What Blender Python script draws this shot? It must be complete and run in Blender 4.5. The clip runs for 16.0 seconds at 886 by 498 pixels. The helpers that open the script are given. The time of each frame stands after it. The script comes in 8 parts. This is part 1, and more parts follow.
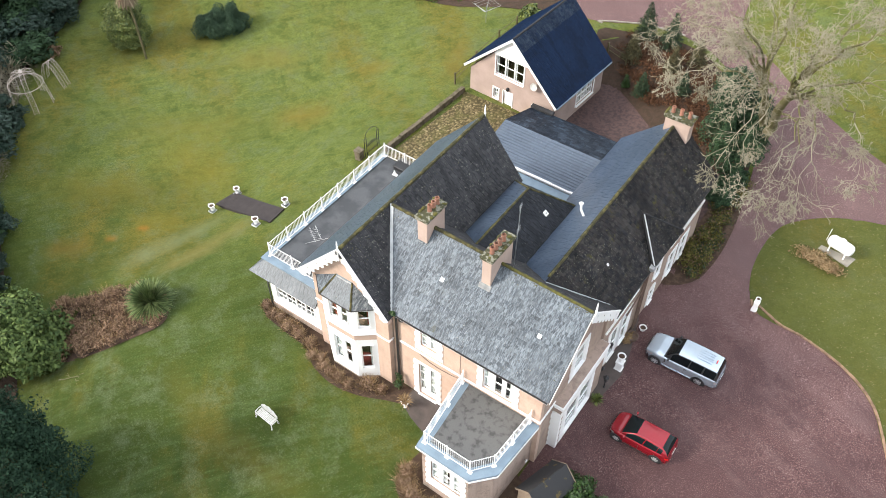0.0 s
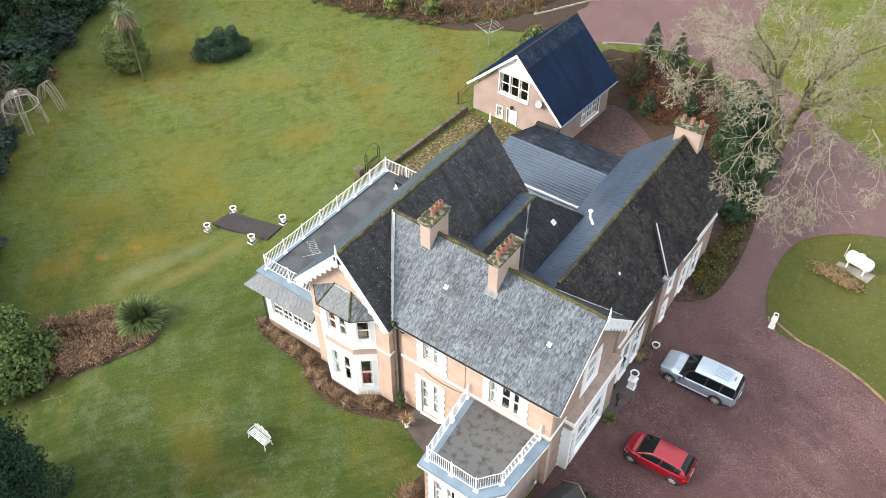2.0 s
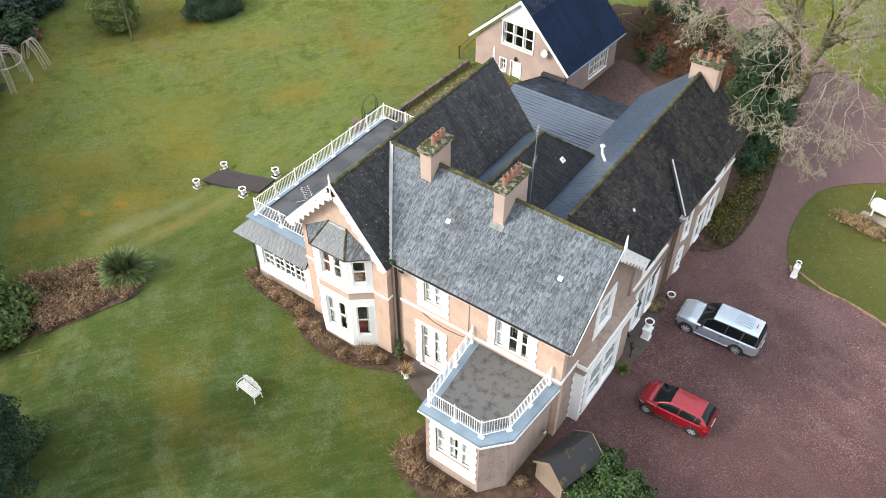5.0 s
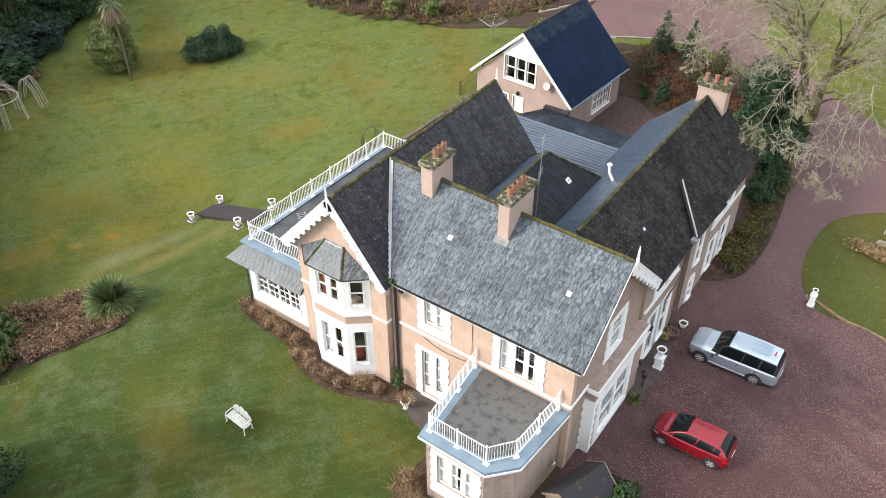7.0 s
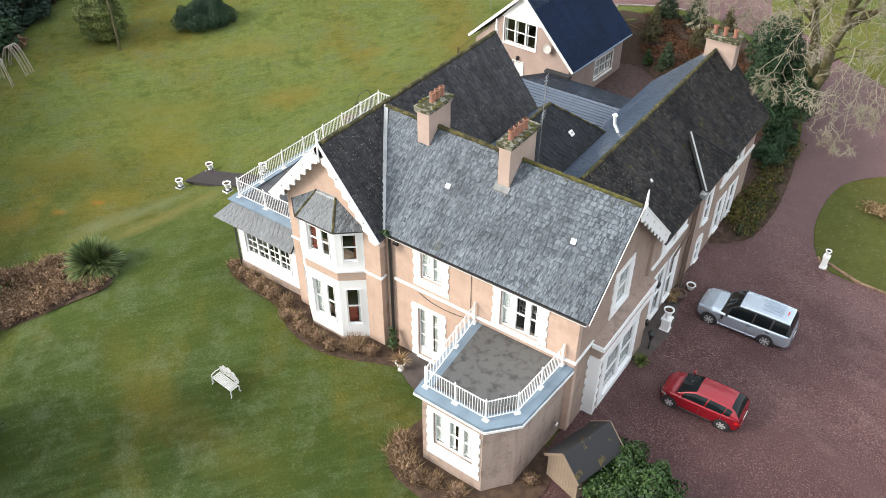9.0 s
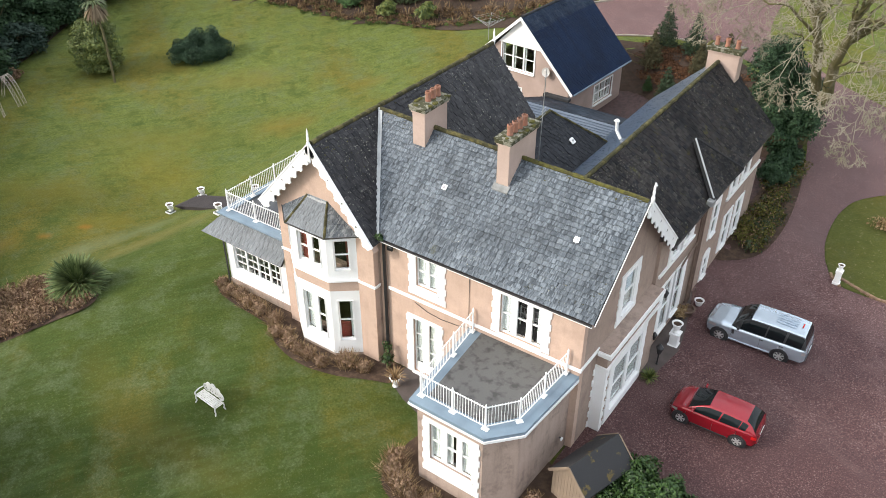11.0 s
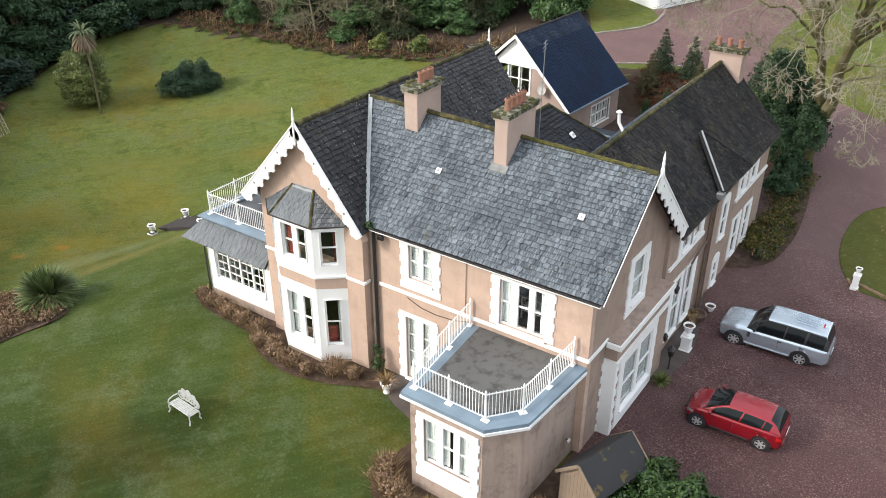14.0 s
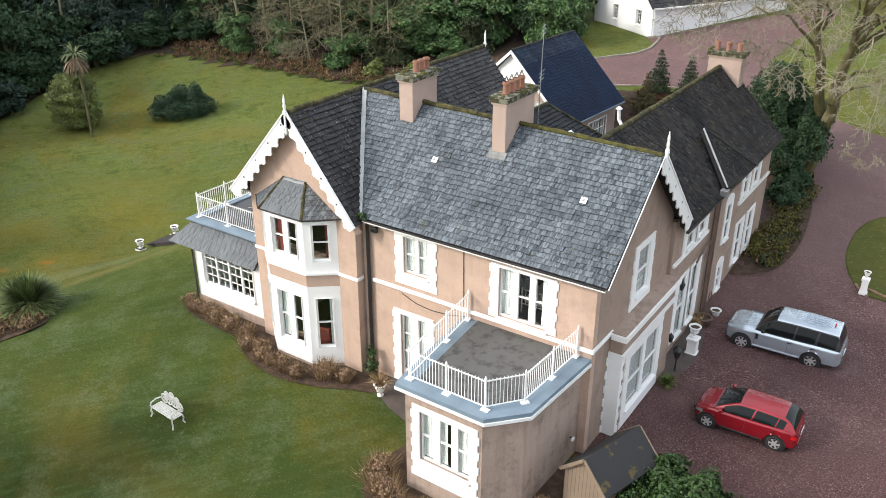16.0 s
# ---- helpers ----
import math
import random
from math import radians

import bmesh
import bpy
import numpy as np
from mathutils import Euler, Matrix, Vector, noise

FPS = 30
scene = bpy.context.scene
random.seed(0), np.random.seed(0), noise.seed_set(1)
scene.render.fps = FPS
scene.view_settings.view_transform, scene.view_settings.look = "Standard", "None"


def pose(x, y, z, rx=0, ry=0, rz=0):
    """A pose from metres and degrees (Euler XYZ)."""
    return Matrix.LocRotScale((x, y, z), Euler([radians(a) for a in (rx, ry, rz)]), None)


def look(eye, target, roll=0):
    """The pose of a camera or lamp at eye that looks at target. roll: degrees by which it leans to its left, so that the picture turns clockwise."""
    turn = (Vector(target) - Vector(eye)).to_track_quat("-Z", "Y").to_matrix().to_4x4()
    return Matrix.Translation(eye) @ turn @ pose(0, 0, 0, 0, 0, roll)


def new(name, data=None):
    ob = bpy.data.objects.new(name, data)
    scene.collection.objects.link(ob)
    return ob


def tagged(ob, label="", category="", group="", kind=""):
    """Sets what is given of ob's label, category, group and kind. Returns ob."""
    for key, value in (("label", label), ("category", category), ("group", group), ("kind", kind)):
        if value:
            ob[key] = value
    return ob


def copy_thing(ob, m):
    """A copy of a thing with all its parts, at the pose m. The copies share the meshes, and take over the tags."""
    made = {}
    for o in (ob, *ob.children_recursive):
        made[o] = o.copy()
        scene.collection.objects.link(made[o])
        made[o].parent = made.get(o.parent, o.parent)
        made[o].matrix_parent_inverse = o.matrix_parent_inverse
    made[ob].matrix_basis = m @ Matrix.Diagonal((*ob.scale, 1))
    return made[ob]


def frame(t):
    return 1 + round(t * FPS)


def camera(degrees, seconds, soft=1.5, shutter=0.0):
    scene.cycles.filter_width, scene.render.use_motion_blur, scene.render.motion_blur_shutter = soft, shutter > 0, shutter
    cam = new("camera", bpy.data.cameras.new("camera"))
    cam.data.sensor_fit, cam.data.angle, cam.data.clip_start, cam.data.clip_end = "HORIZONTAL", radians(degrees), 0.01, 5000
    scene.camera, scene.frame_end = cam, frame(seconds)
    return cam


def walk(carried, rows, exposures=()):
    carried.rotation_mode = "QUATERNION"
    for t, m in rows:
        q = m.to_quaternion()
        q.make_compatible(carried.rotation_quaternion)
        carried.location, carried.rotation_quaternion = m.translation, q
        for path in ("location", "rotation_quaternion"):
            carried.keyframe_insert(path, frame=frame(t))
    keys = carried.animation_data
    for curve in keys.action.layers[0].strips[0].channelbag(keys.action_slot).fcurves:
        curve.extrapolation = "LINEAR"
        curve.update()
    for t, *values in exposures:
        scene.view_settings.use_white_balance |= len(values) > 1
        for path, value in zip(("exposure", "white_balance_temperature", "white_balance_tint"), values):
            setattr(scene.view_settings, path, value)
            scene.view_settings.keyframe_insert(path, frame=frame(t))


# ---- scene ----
cam = camera(55.98, 16.0, soft=0.8)
PATH = [  # seconds, eye, turn
    (0, 22.122, -26.119, 43.996, 42.799, -0.049, 35.474),
    (0.5, 22.120, -26.195, 43.163, 45.575, -0.067, 35.443),
    (1, 22.112, -26.274, 42.333, 46.205, -0.084, 35.481),
    (1.5, 22.103, -26.352, 41.516, 46.282, -0.041, 35.474),
    (2, 22.113, -26.419, 40.715, 46.365, -0.039, 35.493),
    (2.5, 22.129, -26.480, 39.926, 46.420, -0.017, 35.480),
    (3, 22.143, -26.513, 39.130, 46.492, -0.024, 35.516),
    (3.5, 22.153, -26.546, 38.333, 46.573, -0.010, 35.512),
    (4, 22.157, -26.596, 37.534, 46.651, 0.020, 35.510),
    (4.2, 22.161, -26.615, 37.219, 46.703, 0.053, 35.394),
    (5.3, 22.168, -26.700, 35.507, 46.760, 0.065, 35.392),
    (6.3, 22.181, -26.819, 33.952, 48.912, 0.083, 35.389),
    (6.5, 22.179, -26.830, 33.646, 49.738, 0.048, 35.407),
    (7, 22.156, -26.851, 32.902, 51.407, 0.006, 35.388),
    (7.5, 22.129, -26.837, 32.154, 51.424, -0.028, 35.360),
    (8, 22.102, -26.799, 31.395, 51.434, -0.061, 35.328),
    (8.5, 22.076, -26.745, 30.640, 51.420, -0.100, 35.301),
    (8.7, 22.077, -26.737, 30.339, 51.435, -0.143, 35.287),
    (9.6, 22.125, -26.728, 28.970, 51.500, -0.118, 35.240),
    (10.8, 22.208, -26.712, 27.144, 54.966, -0.081, 35.170),
    (11, 22.219, -26.712, 26.848, 55.690, -0.056, 35.153),
    (11.5, 22.222, -26.707, 26.113, 57.385, -0.022, 35.115),
    (12, 22.208, -26.672, 25.368, 58.978, -0.001, 35.031),
    (12.5, 22.179, -26.644, 24.630, 60.469, 0.009, 34.902),
    (13, 22.147, -26.604, 23.934, 60.858, 0.042, 34.823),
    (13.5, 22.114, -26.556, 23.256, 60.790, 0.032, 34.729),
    (14, 22.081, -26.524, 22.591, 60.759, 0.035, 34.643),
    (14.5, 22.046, -26.525, 21.968, 60.803, 0.071, 34.538),
    (15, 22.015, -26.526, 21.327, 62.003, 0.024, 34.461),
    (15.5, 21.998, -26.545, 20.648, 64.452, -0.007, 34.346),
    (16, 21.974, -26.526, 19.950, 64.307, -0.047, 34.235),
]
walk(cam, [(t, pose(*row)) for t, *row in PATH], [(0, 1.04), (6, 0.91), (12, 0.72), (16, 0.64)])

# ---- world, sun ----
SUN_EL, SUN_AZ = radians(30), (-0.66, -0.75)
world = bpy.data.worlds.new("sky")
scene.world = world
world.use_nodes = True
wn = world.node_tree
sky = wn.nodes.new("ShaderNodeTexSky")
sky.sky_type, sky.sun_disc = "NISHITA", False
sky.sun_elevation, sky.sun_rotation = SUN_EL, math.atan2(SUN_AZ[0], SUN_AZ[1])
sky.air_density, sky.dust_density, sky.ozone_density = 1.0, 6.0, 1.0
pale = wn.nodes.new("ShaderNodeMix")
pale.data_type = "RGBA"
pale.inputs[0].default_value = 0.75
pale.inputs[7].default_value = (7.45, 7.9, 8.45, 1)
wn.links.new(sky.outputs[0], pale.inputs[6])
wn.links.new(pale.outputs[2], wn.nodes["Background"].inputs[0])
wn.nodes["Background"].inputs[1].default_value = 0.146
sun_data = bpy.data.lights.new("sun", "SUN")
sun_data.energy, sun_data.angle, sun_data.color = 2.05, radians(12), (1.0, 0.95, 0.87)
sun = new("sun", sun_data)
sun.matrix_world = look((SUN_AZ[0] * math.cos(SUN_EL) * 90, SUN_AZ[1] * math.cos(SUN_EL) * 90, math.sin(SUN_EL) * 90), (0, 0, 0))


# ---- materials ----
def node_mat(name, rough=0.8, metal=0.0, spec=0.5):
    m = bpy.data.materials.new(name)
    m.use_nodes = True
    b = m.node_tree.nodes["Principled BSDF"]
    b.inputs["Roughness"].default_value, b.inputs["Metallic"].default_value = rough, metal
    b.inputs["Specular IOR Level"].default_value = spec
    return m, m.node_tree, b


def tex(nt, scale, detail=4.0, rough=0.55, stretch=None, kind="ShaderNodeTexNoise"):
    geo = nt.nodes.new("ShaderNodeNewGeometry")
    n = nt.nodes.new(kind)
    n.inputs["Scale"].default_value = scale
    if kind == "ShaderNodeTexNoise":
        n.inputs["Detail"].default_value, n.inputs["Roughness"].default_value = detail, rough
    if stretch:
        mp = nt.nodes.new("ShaderNodeMapping")
        mp.inputs["Scale"].default_value = stretch[:3]
        if len(stretch) > 3:
            mp.vector_type = "TEXTURE"
            mp.inputs["Scale"].default_value = tuple(1 / v for v in stretch[:3])
            mp.inputs["Rotation"].default_value[2] = stretch[3]
        nt.links.new(geo.outputs["Position"], mp.inputs[0])
        nt.links.new(mp.outputs[0], n.inputs["Vector"])
    else:
        nt.links.new(geo.outputs["Position"], n.inputs["Vector"])
    return n.outputs[0]


def ramp(nt, fac, stops):
    r = nt.nodes.new("ShaderNodeValToRGB")
    while len(r.color_ramp.elements) < len(stops):
        r.color_ramp.elements.new(0.5)
    for e, (p, c) in zip(r.color_ramp.elements, stops):
        e.position = p
        e.color = (*c, 1) if len(c) == 3 else c
    nt.links.new(fac, r.inputs[0])
    return r.outputs[0]


def blend(nt, fac, a, b, mode="MIX"):
    x = nt.nodes.new("ShaderNodeMix")
    x.data_type, x.blend_type = "RGBA", mode
    for sock, v in ((x.inputs[0], fac), (x.inputs[6], a), (x.inputs[7], b)):
        if isinstance(v, (int, float)):
            sock.default_value = v
        elif isinstance(v, tuple):
            sock.default_value = (*v, 1)
        else:
            nt.links.new(v, sock)
    return x.outputs[2]


def grey(v):
    return (v, v, v)


def add_bump(nt, b, height, strength, dist=0.02):
    bp = nt.nodes.new("ShaderNodeBump")
    bp.inputs["Strength"].default_value, bp.inputs["Distance"].default_value = strength, dist
    nt.links.new(height, bp.inputs["Height"])
    nt.links.new(bp.outputs[0], b.inputs["Normal"])


def plain(name, c, rough=0.6, metal=0.0, var=0.15, scale=6.0, bump=0.0, spec=0.5, c2=None, cut=(0.35, 0.7)):
    """A surface of one colour with soft wear at two scales; c2 is the colour of its stains."""
    m, nt, b = node_mat(name, rough, metal, spec)
    c2 = c2 or tuple(v * (1 - 2 * var) for v in c)
    fine = tex(nt, scale * 7, 3)
    wide = tex(nt, scale * 0.35, 5)
    col = blend(nt, ramp(nt, wide, [(cut[0], grey(0)), (cut[1], grey(1))]), c, c2)
    col = blend(nt, ramp(nt, fine, [(0.3, grey(0)), (0.75, grey(var * 2))]), col, tuple(v * 0.6 for v in c))
    nt.links.new(col, b.inputs["Base Color"])
    if bump:
        add_bump(nt, b, fine, bump)
    return m


def render_mat(name, c, stain, amount):
    """Painted wall render with drip streaks, blotches and fine grain."""
    m, nt, b = node_mat(name, 0.92, 0.0, 0.25)
    drip = tex(nt, 3.2, 6, 0.7, (1.0, 1.0, 0.12))
    blot = tex(nt, 1.1, 7, 0.7)
    fine = tex(nt, 26.0, 4, 0.6)
    pale = tex(nt, 0.8, 6, 0.65, (1, 1, 1.7))
    col = blend(nt, ramp(nt, pale, [(0.45, grey(0)), (0.7, grey(0.4))]), c, tuple(min(1, v * 1.25) for v in c))
    col = blend(nt, ramp(nt, drip, [(0.48, grey(0)), (0.70, grey(amount * 0.55))]), col, stain)
    col = blend(nt, ramp(nt, blot, [(0.50, grey(0)), (0.68, grey(amount))]), col, stain)
    col = blend(nt, ramp(nt, fine, [(0.40, grey(0.25)), (0.6, grey(0))]), col, stain)
    nt.links.new(col, b.inputs["Base Color"])
    add_bump(nt, b, fine, 0.4)
    return m


def slate_mat(name, cols, lichen, lichen_amt, rough, island, moss=(0.05, 0.06, 0.012), moss_amt=0.0, along="x", spec=0.5, pale=None, pale_amt=0.6, stain=0.5):
    """Roof slates: every slate has its own tone and weather streaks, with lichen specks, stains and moss."""
    m, nt, b = node_mat(name, rough, 0.0, spec)
    if island:
        rnd = nt.nodes.new("ShaderNodeNewGeometry").outputs["Random Per Island"]
    else:
        rnd = nt.nodes.new("ShaderNodeObjectInfo").outputs["Random"]
    own = nt.nodes.new("ShaderNodeMath")
    own.operation = "MULTIPLY"
    own.inputs[1].default_value = 93.0
    nt.links.new(rnd, own.inputs[0])
    col = ramp(nt, rnd, [(i / (len(cols) - 1), c) for i, c in enumerate(cols)])
    pale = pale or tuple(min(1, v * 2.2) for v in cols[-1])
    streak = tex(nt, 8.0, 3, 0.6, (1.7, 0.32, 0.32) if along == "x" else (0.32, 1.7, 0.32))
    sn = streak.node
    sn.noise_dimensions = "4D"
    nt.links.new(own.outputs[0], sn.inputs["W"])
    col = blend(nt, ramp(nt, streak, [(0.47, grey(0)), (0.60, grey(pale_amt))]), col, pale)
    run = tex(nt, 1.1, 5, 0.65, (1.5, 0.18, 0.18) if along == "x" else (0.18, 1.5, 0.18))
    col = blend(nt, ramp(nt, run, [(0.50, grey(0)), (0.66, grey(stain * 1.1))]), col, tuple(v * 0.6 for v in cols[0]))
    col = blend(nt, ramp(nt, run, [(0.34, grey(pale_amt * 0.8)), (0.46, grey(0))]), col, tuple((p + q) / 2 for p, q in zip(pale, cols[-1])))
    col = blend(nt, ramp(nt, streak, [(0.33, grey(0.45)), (0.45, grey(0))]), col, tuple(v * 0.55 for v in cols[0]))
    wide = tex(nt, 0.42, 6, 0.68)
    col = blend(nt, ramp(nt, wide, [(0.47, grey(0)), (0.62, grey(stain))]), col, tuple(v * 0.5 for v in cols[0]))
    spots = tex(nt, 13.0, 3, 0.65, (0.9, 0.75, 0.9))
    patch = tex(nt, 0.5, 4, 0.6)
    where = blend(nt, 1.0, ramp(nt, spots, [(0.70 - 0.13 * lichen_amt, grey(0)), (0.73 - 0.13 * lichen_amt, grey(0.9))]), ramp(nt, patch, [(0.40, grey(0.12)), (0.60, grey(1))]), "MULTIPLY")
    col = blend(nt, where, col, lichen)
    if moss_amt:
        mo = tex(nt, 0.9, 8, 0.78)
        col = blend(nt, ramp(nt, mo, [(0.68 - 0.2 * moss_amt, grey(0)), (0.74 - 0.2 * moss_amt, grey(0.85))]), col, moss)
    nt.links.new(col, b.inputs["Base Color"])
    add_bump(nt, b, spots, 0.35, 0.01)
    return m


# worn strips of the lawn: from, to, half width, colour, strength
WORN = [((-21.4, -6.6), (-19.2, -0.4), 1.1, (0.15, 0.165, 0.085), 0.6), ((-19.8, -1.6), (-18.6, 2.2), 1.0, (0.14, 0.155, 0.07), 0.5),
        ((-18.2, -5.6), (-16.2, -1.8), 1.1, (0.18, 0.145, 0.05), 0.6), ((-16.8, -2.6), (-15.8, 1.8), 1.2, (0.175, 0.145, 0.05), 0.6),
        ((-30.0, 6.0), (-21.0, 4.0), 3.0, (0.17, 0.135, 0.02), 0.5), ((-24.0, -4.0), (-22.0, 0.5), 1.5, (0.16, 0.13, 0.02), 0.5), ((-23.7, -3.0), (-22.9, -2.4), 0.35, (0.26, 0.11, 0.02), 0.7),
        ((-10.5, -11.0), (-5.0, -13.0), 1.2, (0.125, 0.1, 0.02), 0.3), ((-7.0, -12.9), (3.5, -12.8), 1.2, (0.13, 0.1, 0.02), 0.32), ((-23.6, 12.6), (-19.6, 15.8), 1.7, (0.165, 0.115, 0.022), 0.62),
        ((-21.0, 21.2), (-18.2, 23.2), 1.1, (0.15, 0.11, 0.022), 0.5), ((-24.8, -5.2), (-24.0, -4.6), 0.35, (0.24, 0.11, 0.02), 0.6),
        ((-28.0, -8.6), (-25.0, -6.4), 0.9, (0.165, 0.105, 0.025), 0.5), ((-33.5, -4.5), (-24.5, 1.5), 2.4, (0.135, 0.115, 0.02), 0.6),
        ((-33.0, 16.0), (-27.0, 20.0), 1.8, (0.16, 0.13, 0.03), 0.55), ((-40.0, 15.6), (-35.0, 17.2), 1.0, (0.16, 0.125, 0.025), 0.5),
        ((-14.2, 28.0), (-11.8, 22.8), 1.1, (0.15, 0.105, 0.025), 0.6), ((-34, 4), (-24, 12), 1.8, (0.13, 0.12, 0.024), 0.55)]


def lawn_mat(name="lawn", tint=None):
    m, nt, b = node_mat(name, 0.95, 0.0, 0.1)
    fine = tex(nt, 9.0, 7, 0.78)
    mid = tex(nt, 1.6, 8, 0.8)
    wide = tex(nt, 0.085, 7, 0.62)
    rust = tex(nt, 0.16, 6, 0.62, (0.45, 1.0, 1.0, radians(-42)))
    stripe = tex(nt, 0.9, 5, 0.65, (0.14, 1.2, 1.0, radians(52)))
    streak = tex(nt, 2.6, 4, 0.6, (0.16, 1.1, 1.0, radians(46)))
    pos = nt.nodes.new("ShaderNodeNewGeometry").outputs["Position"]
    run = nt.nodes.new("ShaderNodeVectorMath")
    run.operation = "DOT_PRODUCT"
    run.inputs[1].default_value = (-0.007, 0.016, 0.0)
    nt.links.new(pos, run.inputs[0])
    zone = nt.nodes.new("ShaderNodeMath")
    zone.operation = "MULTIPLY_ADD"
    zone.inputs[1].default_value, zone.inputs[2].default_value = 0.9, 0.1
    nt.links.new(wide, zone.inputs[0])
    mixed = nt.nodes.new("ShaderNodeMath")
    nt.links.new(zone.outputs[0], mixed.inputs[0])
    nt.links.new(run.outputs["Value"], mixed.inputs[1])
    col = ramp(nt, mixed.outputs[0], [(0.26, (0.025, 0.037, 0.009)), (0.46, (0.046, 0.064, 0.013)), (0.70, (0.106, 0.126, 0.027)), (1.0, (0.140, 0.160, 0.040))])
    col = blend(nt, ramp(nt, stripe, [(0.48, grey(0)), (0.66, grey(0.38))]), col, (0.082, 0.120, 0.048))
    col = blend(nt, ramp(nt, stripe, [(0.36, grey(0.22)), (0.46, grey(0))]), col, (0.052, 0.066, 0.012))
    col = blend(nt, ramp(nt, rust, [(0.48, grey(0)), (0.58, grey(0.35)), (0.70, grey(0.8))]), col, (0.165, 0.118, 0.020))
    col = blend(nt, ramp(nt, mid, [(0.42, grey(0)), (0.64, grey(0.5))]), col, (0.056, 0.072, 0.016))
    clump = tex(nt, 0.5, 9, 0.78)
    col = blend(nt, ramp(nt, clump, [(0.50, grey(0)), (0.62, grey(0.5))]), col, (0.112, 0.136, 0.072))
    col = blend(nt, ramp(nt, clump, [(0.38, grey(0.5)), (0.47, grey(0))]), col, (0.034, 0.058, 0.013))
    col = blend(nt, ramp(nt, streak, [(0.52, grey(0)), (0.68, grey(0.22))]), col, (0.10, 0.145, 0.05))
    col = blend(nt, ramp(nt, streak, [(0.32, grey(0.25)), (0.46, grey(0))]), col, (0.036, 0.052, 0.011))
    col = blend(nt, ramp(nt, fine, [(0.40, grey(0.6)), (0.54, grey(0))]), col, (0.035, 0.055, 0.010))
    col = blend(nt, ramp(nt, fine, [(0.56, grey(0)), (0.70, grey(0.4))]), col, (0.20, 0.23, 0.10))
    if tint:
        col = blend(nt, 0.55, col, tint)
        col = blend(nt, ramp(nt, tex(nt, 5.0, 4, 0.7), [(0.60, grey(0)), (0.66, grey(0.5))]), col, (0.21, 0.19, 0.10))
    else:
        for (ax, ay), (bx, by), half, c, amt in WORN:
            L = math.hypot(bx - ax, by - ay)
            ux, uy = (bx - ax) / L, (by - ay) / L
            d = []
            for vec, off in (((-uy, ux, 0), (ax * uy - ay * ux)), ((ux, uy, 0), -(ax * ux + ay * uy) - L / 2)):
                dn = nt.nodes.new("ShaderNodeVectorMath")
                dn.operation = "DOT_PRODUCT"
                dn.inputs[1].default_value = vec
                nt.links.new(pos, dn.inputs[0])
                ad = nt.nodes.new("ShaderNodeMath")
                ad.inputs[1].default_value = off
                nt.links.new(dn.outputs["Value"], ad.inputs[0])
                ab = nt.nodes.new("ShaderNodeMath")
                ab.operation = "ABSOLUTE"
                nt.links.new(ad.outputs[0], ab.inputs[0])
                dv = nt.nodes.new("ShaderNodeMath")
                dv.operation = "DIVIDE"
                dv.inputs[1].default_value = half * 2.4 if vec[0] == -uy else L * 0.62
                nt.links.new(ab.outputs[0], dv.inputs[0])
                d.append(dv.outputs[0])
            wob = nt.nodes.new("ShaderNodeMath")
            wob.operation = "MULTIPLY_ADD"
            wob.inputs[1].default_value = 0.9
            nt.links.new(tex(nt, 0.6, 6, 0.7), wob.inputs[0])
            nt.links.new(d[0], wob.inputs[2])
            fac = blend(nt, 1.0, ramp(nt, wob.outputs[0], [(0.35, grey(amt)), (1.0, grey(0))]), ramp(nt, d[1], [(0.35, grey(1)), (1.0, grey(0))]), "MULTIPLY")
            col = blend(nt, fac, col, c)
    nt.links.new(col, b.inputs["Base Color"])
    add_bump(nt, b, fine, 0.9, 0.06)
    return m


def gravel_mat():
    m, nt, b = node_mat("red_gravel", 0.85, 0.0, 0.4)
    v = tex(nt, 14.0, 2.0, 0.9)
    w = tex(nt, 0.3, 7, 0.68)
    tracks = tex(nt, 0.5, 6, 0.65, (0.25, 1.0, 1.0, radians(-20)))
    col = ramp(nt, v, [(0.30, (0.014, 0.006, 0.007)), (0.42, (0.060, 0.028, 0.028)), (0.53, (0.112, 0.053, 0.050)), (0.61, (0.185, 0.108, 0.10)), (0.68, (0.38, 0.285, 0.265))])
    col = blend(nt, ramp(nt, w, [(0.4, grey(0)), (0.66, grey(0.6))]), col, (0.055, 0.027, 0.029))
    col = blend(nt, ramp(nt, tracks, [(0.5, grey(0)), (0.7, grey(0.3))]), col, (0.2, 0.135, 0.125))
    north = nt.nodes.new("ShaderNodeVectorMath")
    north.operation = "DOT_PRODUCT"
    north.inputs[1].default_value = (-0.006, 0.03, 0.0)
    nt.links.new(nt.nodes.new("ShaderNodeNewGeometry").outputs["Position"], north.inputs[0])
    damp = nt.nodes.new("ShaderNodeMath")
    nt.links.new(north.outputs["Value"], damp.inputs[0])
    nt.links.new(tex(nt, 0.22, 6, 0.65), damp.inputs[1])
    col = blend(nt, ramp(nt, damp.outputs[0], [(0.35, grey(0.5)), (0.75, grey(0))]), col, (0.045, 0.017, 0.017))
    col = blend(nt, ramp(nt, damp.outputs[0], [(0.6, grey(0)), (1.0, grey(0.3))]), col, (0.21, 0.135, 0.128))
    nt.links.new(col, b.inputs["Base Color"])
    add_bump(nt, b, v, 0.9, 0.04)
    return m


